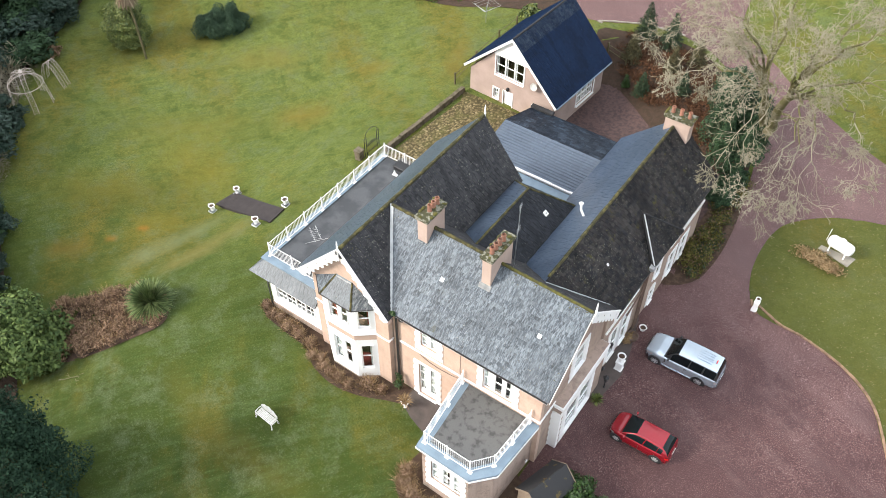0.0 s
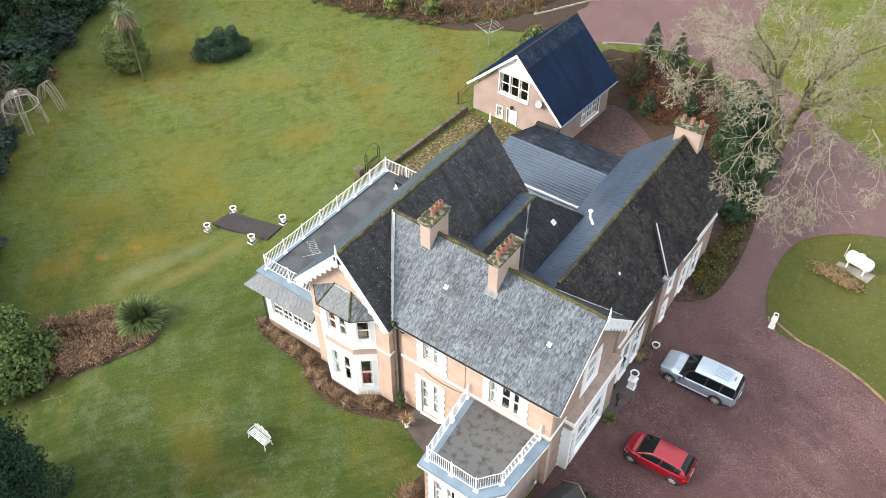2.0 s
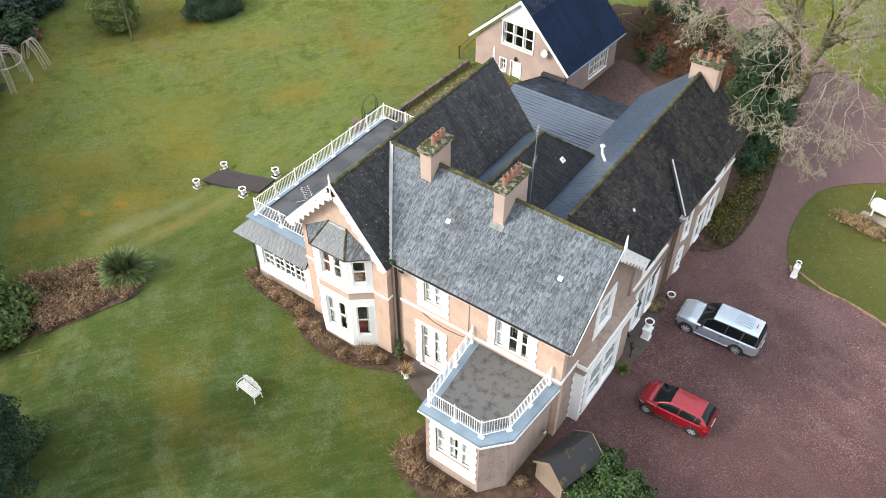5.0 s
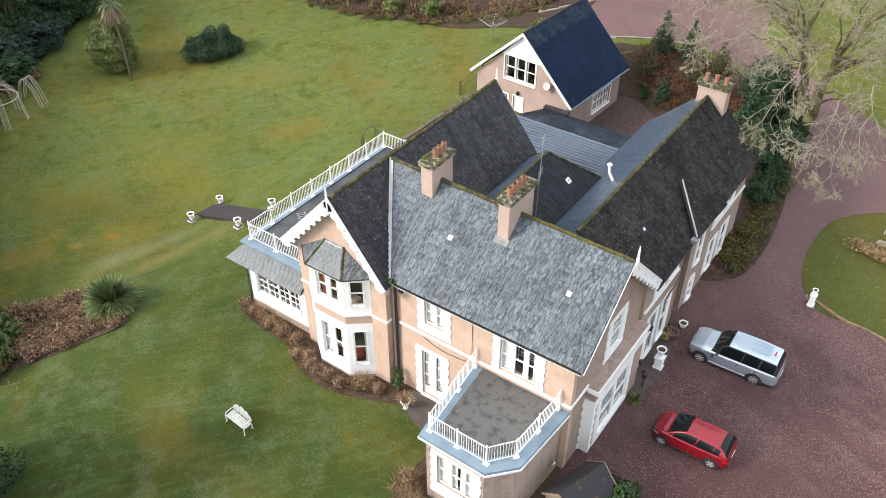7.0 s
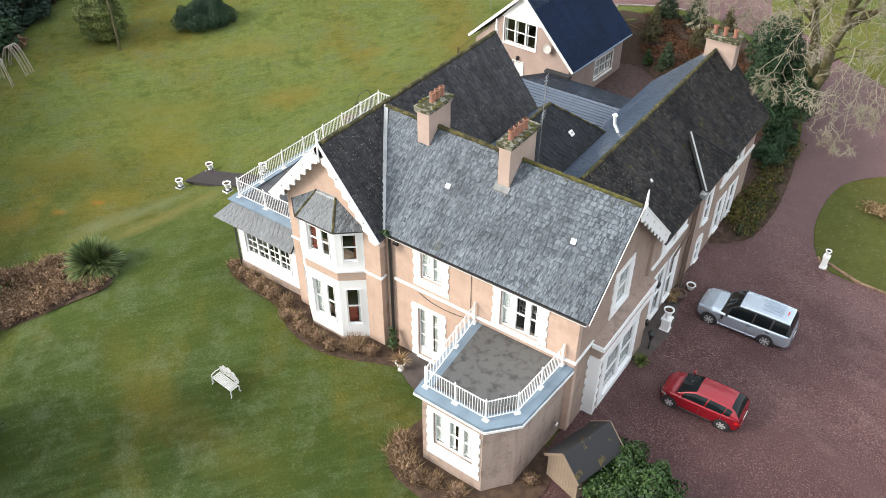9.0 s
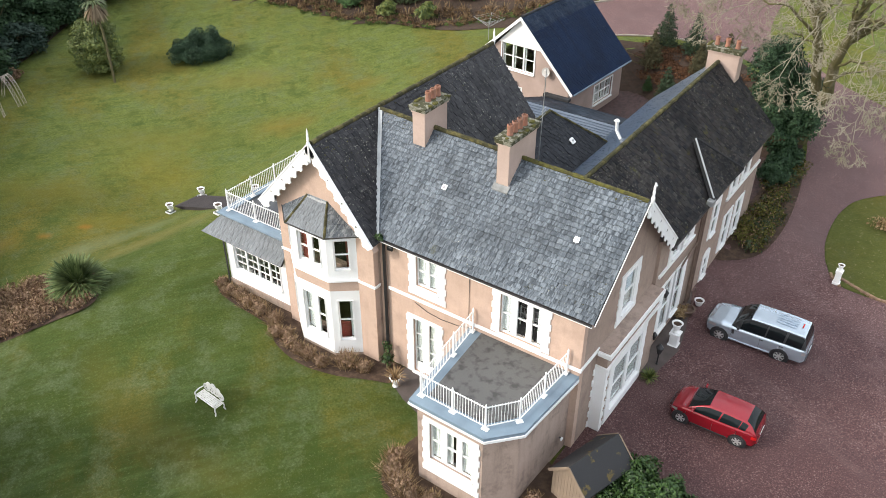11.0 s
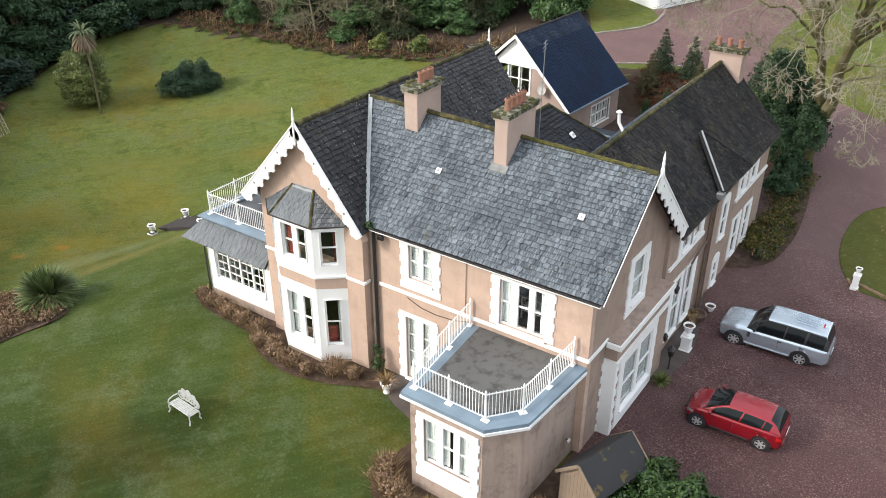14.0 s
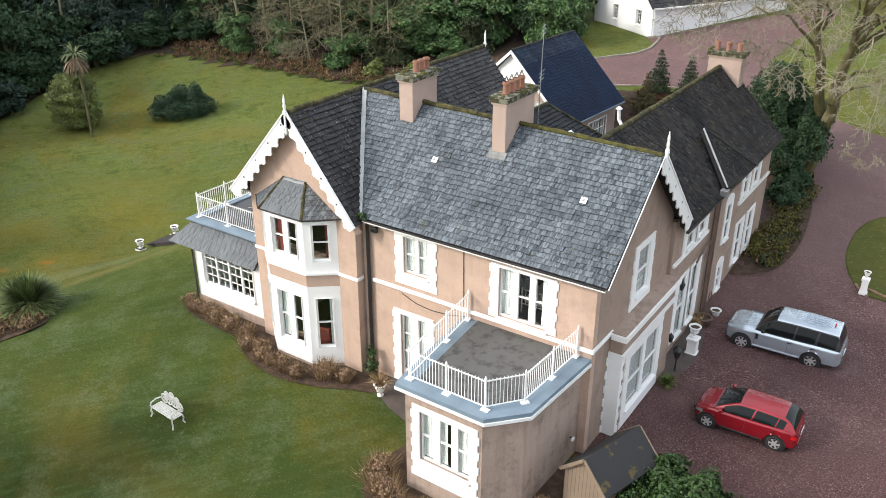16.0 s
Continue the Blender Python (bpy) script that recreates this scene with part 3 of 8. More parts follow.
def slates(house, name, label, corners, w, e, material, seed, piece=None, piece_v=0.0, thick=0.14, deck=DECK, step=1.0):
    """One roof slope. corners: eave start, eave end, then on round the slope. piece: material of the slates near the eave that are objects of their own."""
    rnd = random.Random(seed)
    P = [Vector(c) for c in corners]
    u = (P[1] - P[0]).normalized()
    n = None
    for q in P[2:]:
        n = u.cross(q - P[0])
        if n.length > 1e-6:
            break
    n.normalize()
    v = n.cross(u)
    if n.z < 0:
        n = -n
        v = -v if v.z < 0 else v
    poly = [((p - P[0]).dot(u), (p - P[0]).dot(v)) for p in P]
    area = sum(a[0] * b[1] - b[0] * a[1] for a, b in zip(poly, poly[1:] + poly[:1]))
    ccw = poly if area > 0 else poly[::-1]
    halves = []
    for a, b in zip(ccw, ccw[1:] + ccw[:1]):
        ax, ay = b[1] - a[1], -(b[0] - a[0])
        halves.append((ax, ay, ax * a[0] + ay * a[1]))
    top = part(name, slab(bmesh.new(), [p - n * 0.03 for p in P], -n * thick), deck, house, label)
    twist = (P[3] - P[0]).dot(n) if len(P) == 4 else 0.0
    verts, faces = [], []
    umin, umax, vmax = min(p[0] for p in poly), max(p[0] for p in poly), max(p[1] for p in poly)
    unit = None
    count = 0
    flip = u.cross(v).dot(n) < 0
    M = Matrix((u, v, n)).transposed().to_4x4()

    def sag(pu, pv):
        return n * (twist * max(0.0, pv) / vmax * (umax - pu) / (umax - umin))
    k = 0
    while k * e < vmax:
        v0 = k * e - 0.03
        x = umin - (0.5 * w if k % 2 else 0.0) - w * rnd.uniform(0.0, 0.12)
        while x < umax:
            ww = w * rnd.uniform(0.88, 1.12)
            tail = (rnd.uniform(-0.02, 0.02) - (0.03 if rnd.random() < 0.02 else 0)) * (1 if k else 0.1)
            lift = rnd.uniform(0.024, 0.04) * step
            q = [(x + GAP, v0 + tail), (x + ww - GAP, v0 + tail + rnd.uniform(-0.006, 0.006)), (x + ww - GAP, v0 + e * 1.3), (x + GAP, v0 + e * 1.3)]
            inside = all(a * p[0] + b * p[1] <= c for p in q for a, b, c in halves[1:]) if k else False
            if piece and k and inside and count < 300 and v0 < piece_v:
                if unit is None:
                    ub = bmesh.new()
                    slab(ub, [(0.0, 0.0, 0.0), (1.0, 0.0, 0.0), (1.0, e * 1.3, -0.045), (0.0, e * 1.3, -0.045)], (0, 0, -0.02))
                    unit = mesh_of("slate", ub)
                    unit.materials.append(piece)
                ob = part("slate", unit, None, top)
                pos = P[0] + u * (x + GAP) + v * (v0 + tail) + n * lift + sag(x, v0)
                ob.matrix_basis = Matrix.Translation(pos) @ M @ Matrix.Rotation(rnd.uniform(-0.012, 0.012), 4, "Z") @ Matrix.Diagonal((ww - 2 * GAP, 1, 1, 1))
                count += 1
            else:
                for a, b, c in halves[1:]:
                    if q:
                        q = clip_half(q, a, b, c)
                if len(q) > 2 and sum(a[0] * b[1] - b[0] * a[1] for a, b in zip(q, q[1:] + q[:1])) > 0.004:
                    base = len(verts)
                    m = len(q)
                    for p in q:
                        s = (p[1] - v0) / (e * 1.3)
                        o = P[0] + u * p[0] + v * p[1] + sag(*p)
                        verts.append(o + n * (lift * (1 - s) + 0.004))
                    for p in q:
                        verts.append(P[0] + u * p[0] + v * p[1] + n * 0.001 + sag(*p))
                    f = list(range(base, base + m))
                    faces.append(f[::-1] if flip else f)
                    for i in range(m):
                        j = (i + 1) % m
                        g = (base + i, base + m + i, base + m + j, base + j)
                        faces.append(g[::-1] if flip else g)
            x += ww
        k += 1
    if verts:
        j = raw("slate", verts, faces, material, top)
        j["kind"] = "stuff"
    return top


def wall(house, name, F, length, z0, z1, holes, material, thick=0.32, label="", u_start=0.0):
    """A wall with openings through it; F is its frame, holes are (u0, u1, z0, z1)."""
    us = sorted({u_start, length, *(h[0] for h in holes), *(h[1] for h in holes)})
    zs = sorted({z0, z1, *(h[2] for h in holes), *(h[3] for h in holes)})
    solid = {}
    for i in range(len(us) - 1):
        for j in range(len(zs) - 1):
            cu, cz = (us[i] + us[i + 1]) / 2, (zs[j] + zs[j + 1]) / 2
            solid[i, j] = not any(h[0] < cu < h[1] and h[2] < cz < h[3] for h in holes)
    bm = bmesh.new()
    ids = {}

    def vert(i, j, k):
        if (i, j, k) not in ids:
            ids[i, j, k] = bm.verts.new(F @ Vector((us[i], -thick * k, zs[j])))
        return ids[i, j, k]
    for (i, j), s in solid.items():
        if not s:
            continue
        for k in (0, 1):
            bm.faces.new([vert(i, j, k), vert(i + 1, j, k), vert(i + 1, j + 1, k), vert(i, j + 1, k)])
        for di, dj, c in ((-1, 0, ((0, 0), (0, 1))), (1, 0, ((1, 0), (1, 1))), (0, -1, ((0, 0), (1, 0))), (0, 1, ((0, 1), (1, 1)))):
            if not solid.get((i + di, j + dj), False):
                (a, b), (c2, d) = c
                bm.faces.new([vert(i + a, j + b, 0), vert(i + c2, j + d, 0), vert(i + c2, j + d, 1), vert(i + a, j + b, 1)])
    bmesh.ops.recalc_face_normals(bm, faces=bm.faces[:])
    return part(name, bm, material, house, label)


def window(house, F, u0, u1, z0, z1, lights=2, side=0.3, top=0.2, foot=0.3, quoin=True, bars=(0, 1), curtain=CURTAIN, drape=0.4, name="window", label="", arch=False, mull=0.11, panel=0.0, deep=0.16, hung=None):
    """A window in a wall's opening: white surround, frame and sashes, panes, and the curtain behind."""
    bm = bmesh.new()
    pr = 0.05
    box(bm, u0 - side, u0, 0, pr, z0 - foot, z1 + top, F)
    box(bm, u1, u1 + side, 0, pr, z0 - foot, z1 + top, F)
    box(bm, u0, u1, 0, pr, z1, z1 + top, F)
    if foot > 0.02:
        box(bm, u0, u1, 0, pr, z0 - foot, z0, F)
    if quoin:
        h = 0.3
        k = 0
        while z0 - foot + (k + 1) * h <= z1 + top:
            if k % 2 == 0:
                za = z0 - foot + k * h
                box(bm, u0 - side - 0.06, u0 - side, 0, pr - 0.004, za, za + h, F)
                box(bm, u1 + side, u1 + side + 0.06, 0, pr - 0.004, za, za + h, F)
            k += 1
    if arch:
        r = (u1 - u0) / 2 + side
        c = (u0 + u1) / 2
        pts = [F @ Vector((c + r * math.cos(a * math.pi / 10), pr, z1 + top + 0.6 * r * math.sin(a * math.pi / 10))) for a in range(11)]
        slab(bm, pts, F.to_3x3() @ Vector((0, -pr, 0)))
    win = part(name, bm, WHITE, house, label)
    if foot > 0.02:
        part("sill", nbox(u0 - 0.06, u1 + 0.06, pr, pr + 0.09, z0 - 0.09, z0 - 0.005, 0.012, F), WHITE, win)
    fr = bmesh.new()
    d0, d1 = -deep, -deep + 0.07
    box(fr, u0, u0 + 0.06, d0, d1, z0, z1, F)
    box(fr, u1 - 0.06, u1, d0, d1, z0, z1, F)
    box(fr, u0 + 0.06, u1 - 0.06, d0, d1, z1 - 0.06, z1, F)
    box(fr, u0 + 0.06, u1 - 0.06, d0, d1, z0, z0 + 0.07 + panel, F)
    n = lights
    wl = (u1 - u0 - 0.12 - mull * (n - 1)) / n
    for i in range(n):
        a = u0 + 0.06 + i * (wl + mull)
        if i:
            box(fr, a - mull, a, d0 + 0.004, d1 + 0.03, z0 + 0.05, z1 - 0.04, F)
        zl, zh = z0 + 0.07 + panel, z1 - 0.06
        nx, nz = bars
        for k in range(nz):
            zc = zl + (zh - zl) * (k + 1) / (nz + 1)
            t = 0.028 if nz == 1 else 0.014
            box(fr, a, a + wl, d0 + 0.008, d1 + 0.008, zc - t, zc + t, F)
        for k in range(nx):
            uc = a + wl * (k + 1) / (nx + 1)
            box(fr, uc - 0.013, uc + 0.013, d0 + 0.012, d1 - 0.002, zl, zh, F)
        p = part("pane", nbox(a - 0.005, a + wl + 0.005, d0 + 0.03, d0 + 0.036, zl - 0.005, zh + 0.005, 0, F), GLASS, win)
        p.visible_shadow = False
        if curtain:
            cb = bmesh.new()
            spans = [(a + wl * p, a + wl * q) for p, q in hung[i]] if hung else ((a, a + wl * drape), (a + wl * (1 - drape), a + wl)) if drape < 0.5 else ((a, a + wl),)
            if not spans:
                cb.free()
                continue
            for s, e in spans:
                m = max(4, int((e - s) / 0.035))
                prev = None
                for k in range(m + 1):
                    y = -deep - 0.055 + 0.022 * math.sin(k * 1.9)
                    uu = s + (e - s) * k / m
                    row = [cb.verts.new(F @ Vector((uu, y + dy, zz))) for dy in (0, 0.008) for zz in (zl, zh)]
                    if prev:
                        cb.faces.new((prev[0], row[0], row[1], prev[1]))
                        cb.faces.new((prev[2], prev[3], row[3], row[2]))
                    prev = row
            part("curtain", cb, curtain, win)
    part("sash_frame", fr, WHITE, win)
    return win


def railing(house, pts, posts, height=1.08, gap=0.125, label="white metal balustrade with thin uprights"):
    """A balustrade along pts; posts are distances along it."""
    pts = [Vector(p) for p in pts]
    segs, run = [], 0.0
    for a, b in zip(pts, pts[1:]):
        segs.append((run, a, b))
        run += (b - a).length

    def at(s):
        for r, a, b in reversed(segs):
            if s >= r - 1e-6:
                return a + (b - a) * min(1, (s - r) / (b - a).length), math.atan2((b - a).y, (b - a).x)
    top = None
    for r, a, b in segs:
        for z in (0.14, height):
            q = (b - a).to_track_quat("X", "Z").to_matrix().to_4x4()
            q.translation = a
            rail = nbox(-0.01, (b - a).length + 0.01, -0.018, 0.018, z - 0.016, z + 0.016, 0, q)
            if top is None:
                top = part("railing", rail, RAILW, house, label)
            else:
                part("rail", rail, RAILW, top)
    pb = nbox(-0.033, 0.033, -0.033, 0.033, 0, height + 0.12, 0.008)
    box(pb, -0.14, 0.14, -0.09, 0.09, 0, 0.035)
    tube(pb, (0, 0, height + 0.115), (0, 0, height + 0.19), 0.035, 0.012, 6)
    post = mesh_of("post", pb)
    post.materials.append(RAILW)
    bb = nbox(-0.0085, 0.0085, -0.0085, 0.0085, 0.15, height + 0.07)
    bal = mesh_of("baluster", bb)
    bal.materials.append(RAILW)
    for s in posts:
        p, a = at(s)
        part("post", post, None, top, at=Matrix.Translation(p) @ Matrix.Rotation(a, 4, "Z"))
    s = gap
    while s < run:
        if min(abs(s - q) for q in posts) > 0.07:
            p, a = at(s)
            part("baluster", bal, None, top, at=Matrix.Translation(p) @ Matrix.Rotation(a, 4, "Z"))
        s += gap
    return top


def bargeboard(house, apex, foot, n, depth=0.42, teeth=9, thick=0.05):
    """A scalloped board down one side of a gable, with its plain capping; n points out of the gable."""
    a, f, n = Vector(apex), Vector(foot), Vector(n)
    d = (f - a).normalized()
    L = (f - a).length
    down = d.cross(n)
    if down.z > 0:
        down = -down
    pts = [a, a + d * L]
    steps = teeth * 8
    for i in range(steps + 1):
        s = L * (1 - i / steps)
        ph = (i / steps * teeth) % 1.0
        dip = 0.66 + 0.24 * abs(math.sin(ph * math.pi)) ** 0.7 + (0.10 if abs(ph - 0.5) < 0.13 else 0) - (0.05 if 0.2 < abs(ph - 0.5) < 0.3 else 0)
        pts.append(a + d * s + down * depth * dip)
    bm = bmesh.new()
    m = len(pts)
    fr = [bm.verts.new(p + n * thick) for p in pts]
    bk = [bm.verts.new(p) for p in pts]
    low = list(range(2, m))
    for i in range(len(low) - 1):
        i0, i1 = low[i], low[i + 1]
        k0, k1 = 1 - i / steps, 1 - (i + 1) / steps
        t0, t1 = a + d * L * k0, a + d * L * k1
        for vs, off in ((fr, n * thick), (bk, Vector((0, 0, 0)))):
            bm.faces.new((vs[i0], vs[i1], bm.verts.new(t1 + off), bm.verts.new(t0 + off)))
        bm.faces.new((fr[i0], bk[i0], bk[i1], fr[i1]))
    bmesh.ops.remove_doubles(bm, verts=bm.verts[:], dist=1e-4)
    bmesh.ops.recalc_face_normals(bm, faces=bm.faces[:])
    bb = part("bargeboard", bm, WHITE, house, "white scalloped bargeboard")
    q = Matrix((d, n, d.cross(n))).transposed().to_4x4()
    q.translation = a
    cap = nbox(0, L, -0.02, thick + 0.03, -0.03, 0.03, 0, q) if depth > 0.2 else nbox(0, L, -0.01, thick, -0.03, 0.004, 0, q)
    part("capping", cap, WHITE, bb)
    if depth > 0.2:
        for k in range(1, teeth, 2):
            c = a + d * L * k / teeth + down * depth * 0.33 + n * (thick + 0.003)
            part("piercing", slab(bmesh.new(), [c + d * 0.05, c + down * 0.06, c - d * 0.05, c - down * 0.06], n * -0.006), DARK, bb, "dark pierced diamond")
    return bb


def finial(house, p, h=1.0, drop=0.75):
    bm = lathe(bmesh.new(), [(0.03, -drop), (0.07, -drop + 0.1), (0.04, -drop + 0.22), (0.055, -0.35), (0.055, 0.05), (0.085, 0.08), (0.075, 0.2), (0.045, 0.26), (0.065, 0.4), (0.04, 0.48), (0.052, 0.58), (0.012, h)], 8, p)
    part("finial", bm, WHITE, house, "white turned wooden finial")


def ridge_cap(house, a, b, material, r=0.11, wob=0.03, label="mossy ridge tiles"):
    """A bedding roll with a row of tiles on it."""
    a, b = Vector(a), Vector(b)
    n = max(2, int((b - a).length / 0.45))
    rnd = random.Random(int(a.x * 100 + a.y * 10 + b.x))
    q = (b - a).to_track_quat("Z", "Y").to_matrix().to_4x4()
    step = (b - a).length / n
    base = part("ridge", tube(bmesh.new(), a, b, r * 0.8, r * 0.8, 7), material, house, label)
    unit = mesh_of("ridge_tile", tube(bmesh.new(), (0, 0, 0), (0, 0, step * 0.96), 1.0, 0.92, 8))
    unit.materials.append(material)
    for i in range(n):
        p = a + (b - a) * i / n + Vector((0, 0, rnd.uniform(-wob, wob) * 0.5))
        k = r * rnd.uniform(0.92, 1.12)
        part("ridge_tile", unit, None, base, at=Matrix.Translation(p) @ q @ Matrix.Diagonal((k, k, 1, 1)))


def pipe(house, pts, r=0.05, material=IRON, name="downpipe", label=""):
    bm = bmesh.new()
    for a, b in zip(pts, pts[1:]):
        tube(bm, a, b, r, r, 8)
    return part(name, bm, material, house, label)


def chimney(house, x0, x1, y0, y1, z0, z1, pots, label, along="y", pot_r=0.14, pot_h=0.46, cowl=False, span=(0.0, 1.0)):
    bm = nbox(x0, x1, y0, y1, z0, z1)
    c = part("chimney", bm, CHIM, house, label)
    cb = bmesh.new()
    for g, a, b in ((0.10, 0.09, 0.24), (0.13, 0.24, 0.31)):
        box(cb, x0 - g, x1 + g, y0 - g, y1 + g, z1 + a, z1 + b)
    part("corbel", nbox(x0 - 0.05, x1 + 0.05, y0 - 0.05, y1 + 0.05, z1, z1 + 0.09), CHIM, c)
    part("cap", cb, MOSS, c, "mossy stone chimney cap")
    rnd = random.Random(int(x0 * 10))
    for k in range(14):
        p = (rnd.uniform(x0, x1), rnd.uniform(y0, y1), z1 + 0.31)
        if rnd.random() < 0.6:
            p = (rnd.choice((x0 - 0.08, x1 + 0.08)), p[1], p[2])
        s = rnd.uniform(0.06, 0.13)
        part("moss_tuft", lathe(bmesh.new(), [(s, -0.02), (s * 0.8, s * 0.35), (s * 0.2, s * 0.6)], 7, p), MOSSG, c)
    for i in range(pots):
        t = span[0] + (span[1] - span[0]) * (i + 0.5) / pots
        px, py = (x0 + (x1 - x0) * t, (y0 + y1) / 2) if along == "x" else ((x0 + x1) / 2, y0 + (y1 - y0) * t)
        pb = lathe(bmesh.new(), [(pot_r * 0.95, 0), (pot_r, 0.05), (pot_r * 0.9, 0.12), (pot_r * 0.82, pot_h * 0.75), (pot_r * 1.02, pot_h * 0.78), (pot_r * 1.02, pot_h * 0.9), (pot_r * 0.9, pot_h), (pot_r * 0.72, pot_h), (pot_r * 0.7, pot_h * 0.7)], 12, (px, py, z1 + 0.3))
        pot = part("pot", pb, TERRA, c, smooth=False)
        if cowl:
            wb = bmesh.new()
            for k in range(4):
                a = math.tau * k / 4
                tube(wb, (px + pot_r * 0.8 * math.cos(a), py + pot_r * 0.8 * math.sin(a), z1 + 0.28 + pot_h), (px, py, z1 + 0.52 + pot_h), 0.012, 0.012, 4)
            part("cowl", wb, IRON, pot, "dark wire cowl")
    if along == "y":
        zf = ZR + y0 * M1
        part("flashing", slab(bmesh.new(), [(x0 - 0.1, y0 - 0.2, zf - 0.235), (x1 + 0.1, y0 - 0.2, zf - 0.235), (x1 + 0.1, y0 + 0.02, zf - 0.02), (x0 - 0.1, y0 + 0.02, zf - 0.02)], (0, 0, -0.15)), plain("mortar_flashing", (0.27, 0.275, 0.27), 0.8, var=0.3, scale=9.0), c, "pale mortar and lead flashing")
    return c


# ---- the land ----
def land():
    near = [(-90 + 2.0 * i) for i in range(91)]
    xs = [-900, -500, -300, -180, -130, *near, 110, 150, 220, 350, 550, 900]
    ys = [-900, -500, -250, -120, -70, *[-50 + 2.0 * i for i in range(76)], 120, 150, 200, 300, 500, 900]
    verts = [(x, y, ground(x, y) - 0.6 * yard_cut(x, y)) for y in ys for x in xs]
    nx = len(xs)
    faces = [(j * nx + i, j * nx + i + 1, (j + 1) * nx + i + 1, (j + 1) * nx + i) for j in range(len(ys) - 1) for i in range(nx - 1)]
    g = raw("ground", verts, faces, LAWN, smooth=True)
    tagged(g, "mown green lawn with rusty mossy patches", "lawn", kind="structure")


land()
DRIVE = [(12.4, -4), (13.5, -14), (22, -20), (36, -16), (34, 0), (29.3, 8.3), (27.6, 11.3), (25.5, 12.9), (22.7, 13.8), (19.4, 14.0), (18.3, 14.9), (17.5, 17), (17.26, 19.2), (17.4, 21.2), (18.1, 22.9), (20.4, 24.9), (23.7, 26.2), (30, 27.5), (46, 29), (47, 33.5), (30, 31.3), (24, 31.6), (20.5, 32.7), (17.9, 34.2), (15.0, 35.8), (12.9, 37.0), (10.6, 38.9), (8.4, 40.3), (6.6, 41.6), (5.7, 44), (5.1, 48), (5.2, 52), (5.5, 57), (6.6, 62), (6, 68), (-0.8, 60.2), (-6.6, 51.3), (-6.9, 50.6), (-5.7, 48.9), (-5.7, 46.9), (-9, 42.6), (-10.6, 40.0), (-9.8, 37.6), (-7.5, 36.4), (-4.9, 36.6), (-0.9, 38.4), (2.5, 38.5), (6.2, 37.2), (8.8, 34.6), (11.2, 31.6), (13.0, 28.6), (13.9, 25.8), (14.9, 19.2), (14.9, 15.2), (13.9, 13.5), (12.4, 13.2)]
d = draped("driveway", round_outline(DRIVE, 3), 0.03, GRAVEL, 1.2)
tagged(d, "dark red loose gravel driveway", "driveway", kind="structure")
d = draped("courtyard", [(0.2, 18.0), (13, 18.0), (13, 25), (8.6, 26.6), (1.0, 31.7), (-1.6, 32.0), (-1.6, 22)], 0.0, YARDGRAVEL, 0.8)
tagged(d, "damp brown gravel courtyard behind the house", "courtyard", kind="structure")
d = draped("woodland_soil", round_outline([(-52, 27.4), (-46, 29.2), (-41, 29.9), (-34, 30.4), (-28.8, 30.8), (-23.5, 32.0), (-18, 32.6), (-14, 33.9), (-10.6, 35.0), (-8.2, 36.6), (-9.6, 39.5), (-9.4, 42.2), (-14, 50), (-24, 60), (-60, 70), (-110, 60), (-110, 20), (-75, -10), (-40, -40), (-5, -40), (-6.5, -24), (-12.5, -21.8), (-18, -18.2), (-23.4, -14.8), (-28.5, -11.8), (-36.5, -6.4), (-43.6, -0.4), (-47.4, 4.2), (-50.6, 11.8), (-53.8, 20)], 3), 0.05, RUSTSOIL, 2.0)
tagged(d, "brown leaf litter under the woodland edge", "soil", kind="structure")
d = draped("flower_bed", round_outline([(-22.6, -11), (-18.2, -7.3), (-15, -7.3), (-13.3, -8.6), (-14.0, -10.4), (-17.6, -14.2), (-22, -14.5)], 4), 0.025, SOIL, 1.0, rough=0.06)
tagged(d, "brown soil bed of faded shrubs in the lawn", "flower bed", kind="structure")
d = draped("house_bed", round_outline([(-8.6, -3.6), (-7.7, -4.7), (-5.6, -5.0), (-3.6, -5.2), (-2.4, -5.95), (-0.6, -6.3), (1.2, -6.05), (3.0, -5.3), (4.0, -4.8), (4.0, -3.7), (0, -4.0), (-4, -3.4)], 4), 0.05, SOIL, 0.8, rough=0.05)
tagged(d, "narrow soil bed along the house wall", "flower bed", kind="structure")
d = draped("terrace_bed", round_outline([(6.6, -8.0), (7.2, -9.6), (9.5, -10.0), (12, -9.6), (13.4, -7.4), (12.6, -5), (8, -4.5)], 4), 0.05, SOIL, 0.8, rough=0.05)
tagged(d, "soil bed round the terrace room", "flower bed", kind="structure")
d = draped("fir_bed", round_outline([(-2, 31), (0.5, 30.6), (8, 25.6), (13.2, 24.8), (13.0, 28), (10.9, 31.6), (8.5, 34.4), (6, 36.6), (2, 37.6), (-2, 36.6), (-4.5, 35.4)], 3), 0.045, RUSTSOIL, 1.0, rough=0.06)
tagged(d, "rusty leaf litter under young firs", "flower bed", kind="structure")
d = draped("drive_bed", round_outline([(12.4, 13.2), (13.9, 13.4), (14.9, 15.2), (15.0, 19.2), (14.2, 24), (12.8, 25), (12.6, 19)], 4), 0.045, SOIL, 0.8, rough=0.06)
tagged(d, "planted soil strip beside the gravel drive", "flower bed", kind="structure")
d = draped("paved_yard", [(-10.9, 12.4), (-3.4, 9.5), (0, 10), (0.2, 20), (-1.6, 22.2), (-10.1, 22.2), (-9.6, 21)], 0.04, COBBLE, 0.9, rough=0.03)
tagged(d, "mossy old paved yard beside the house", "yard", kind="structure")
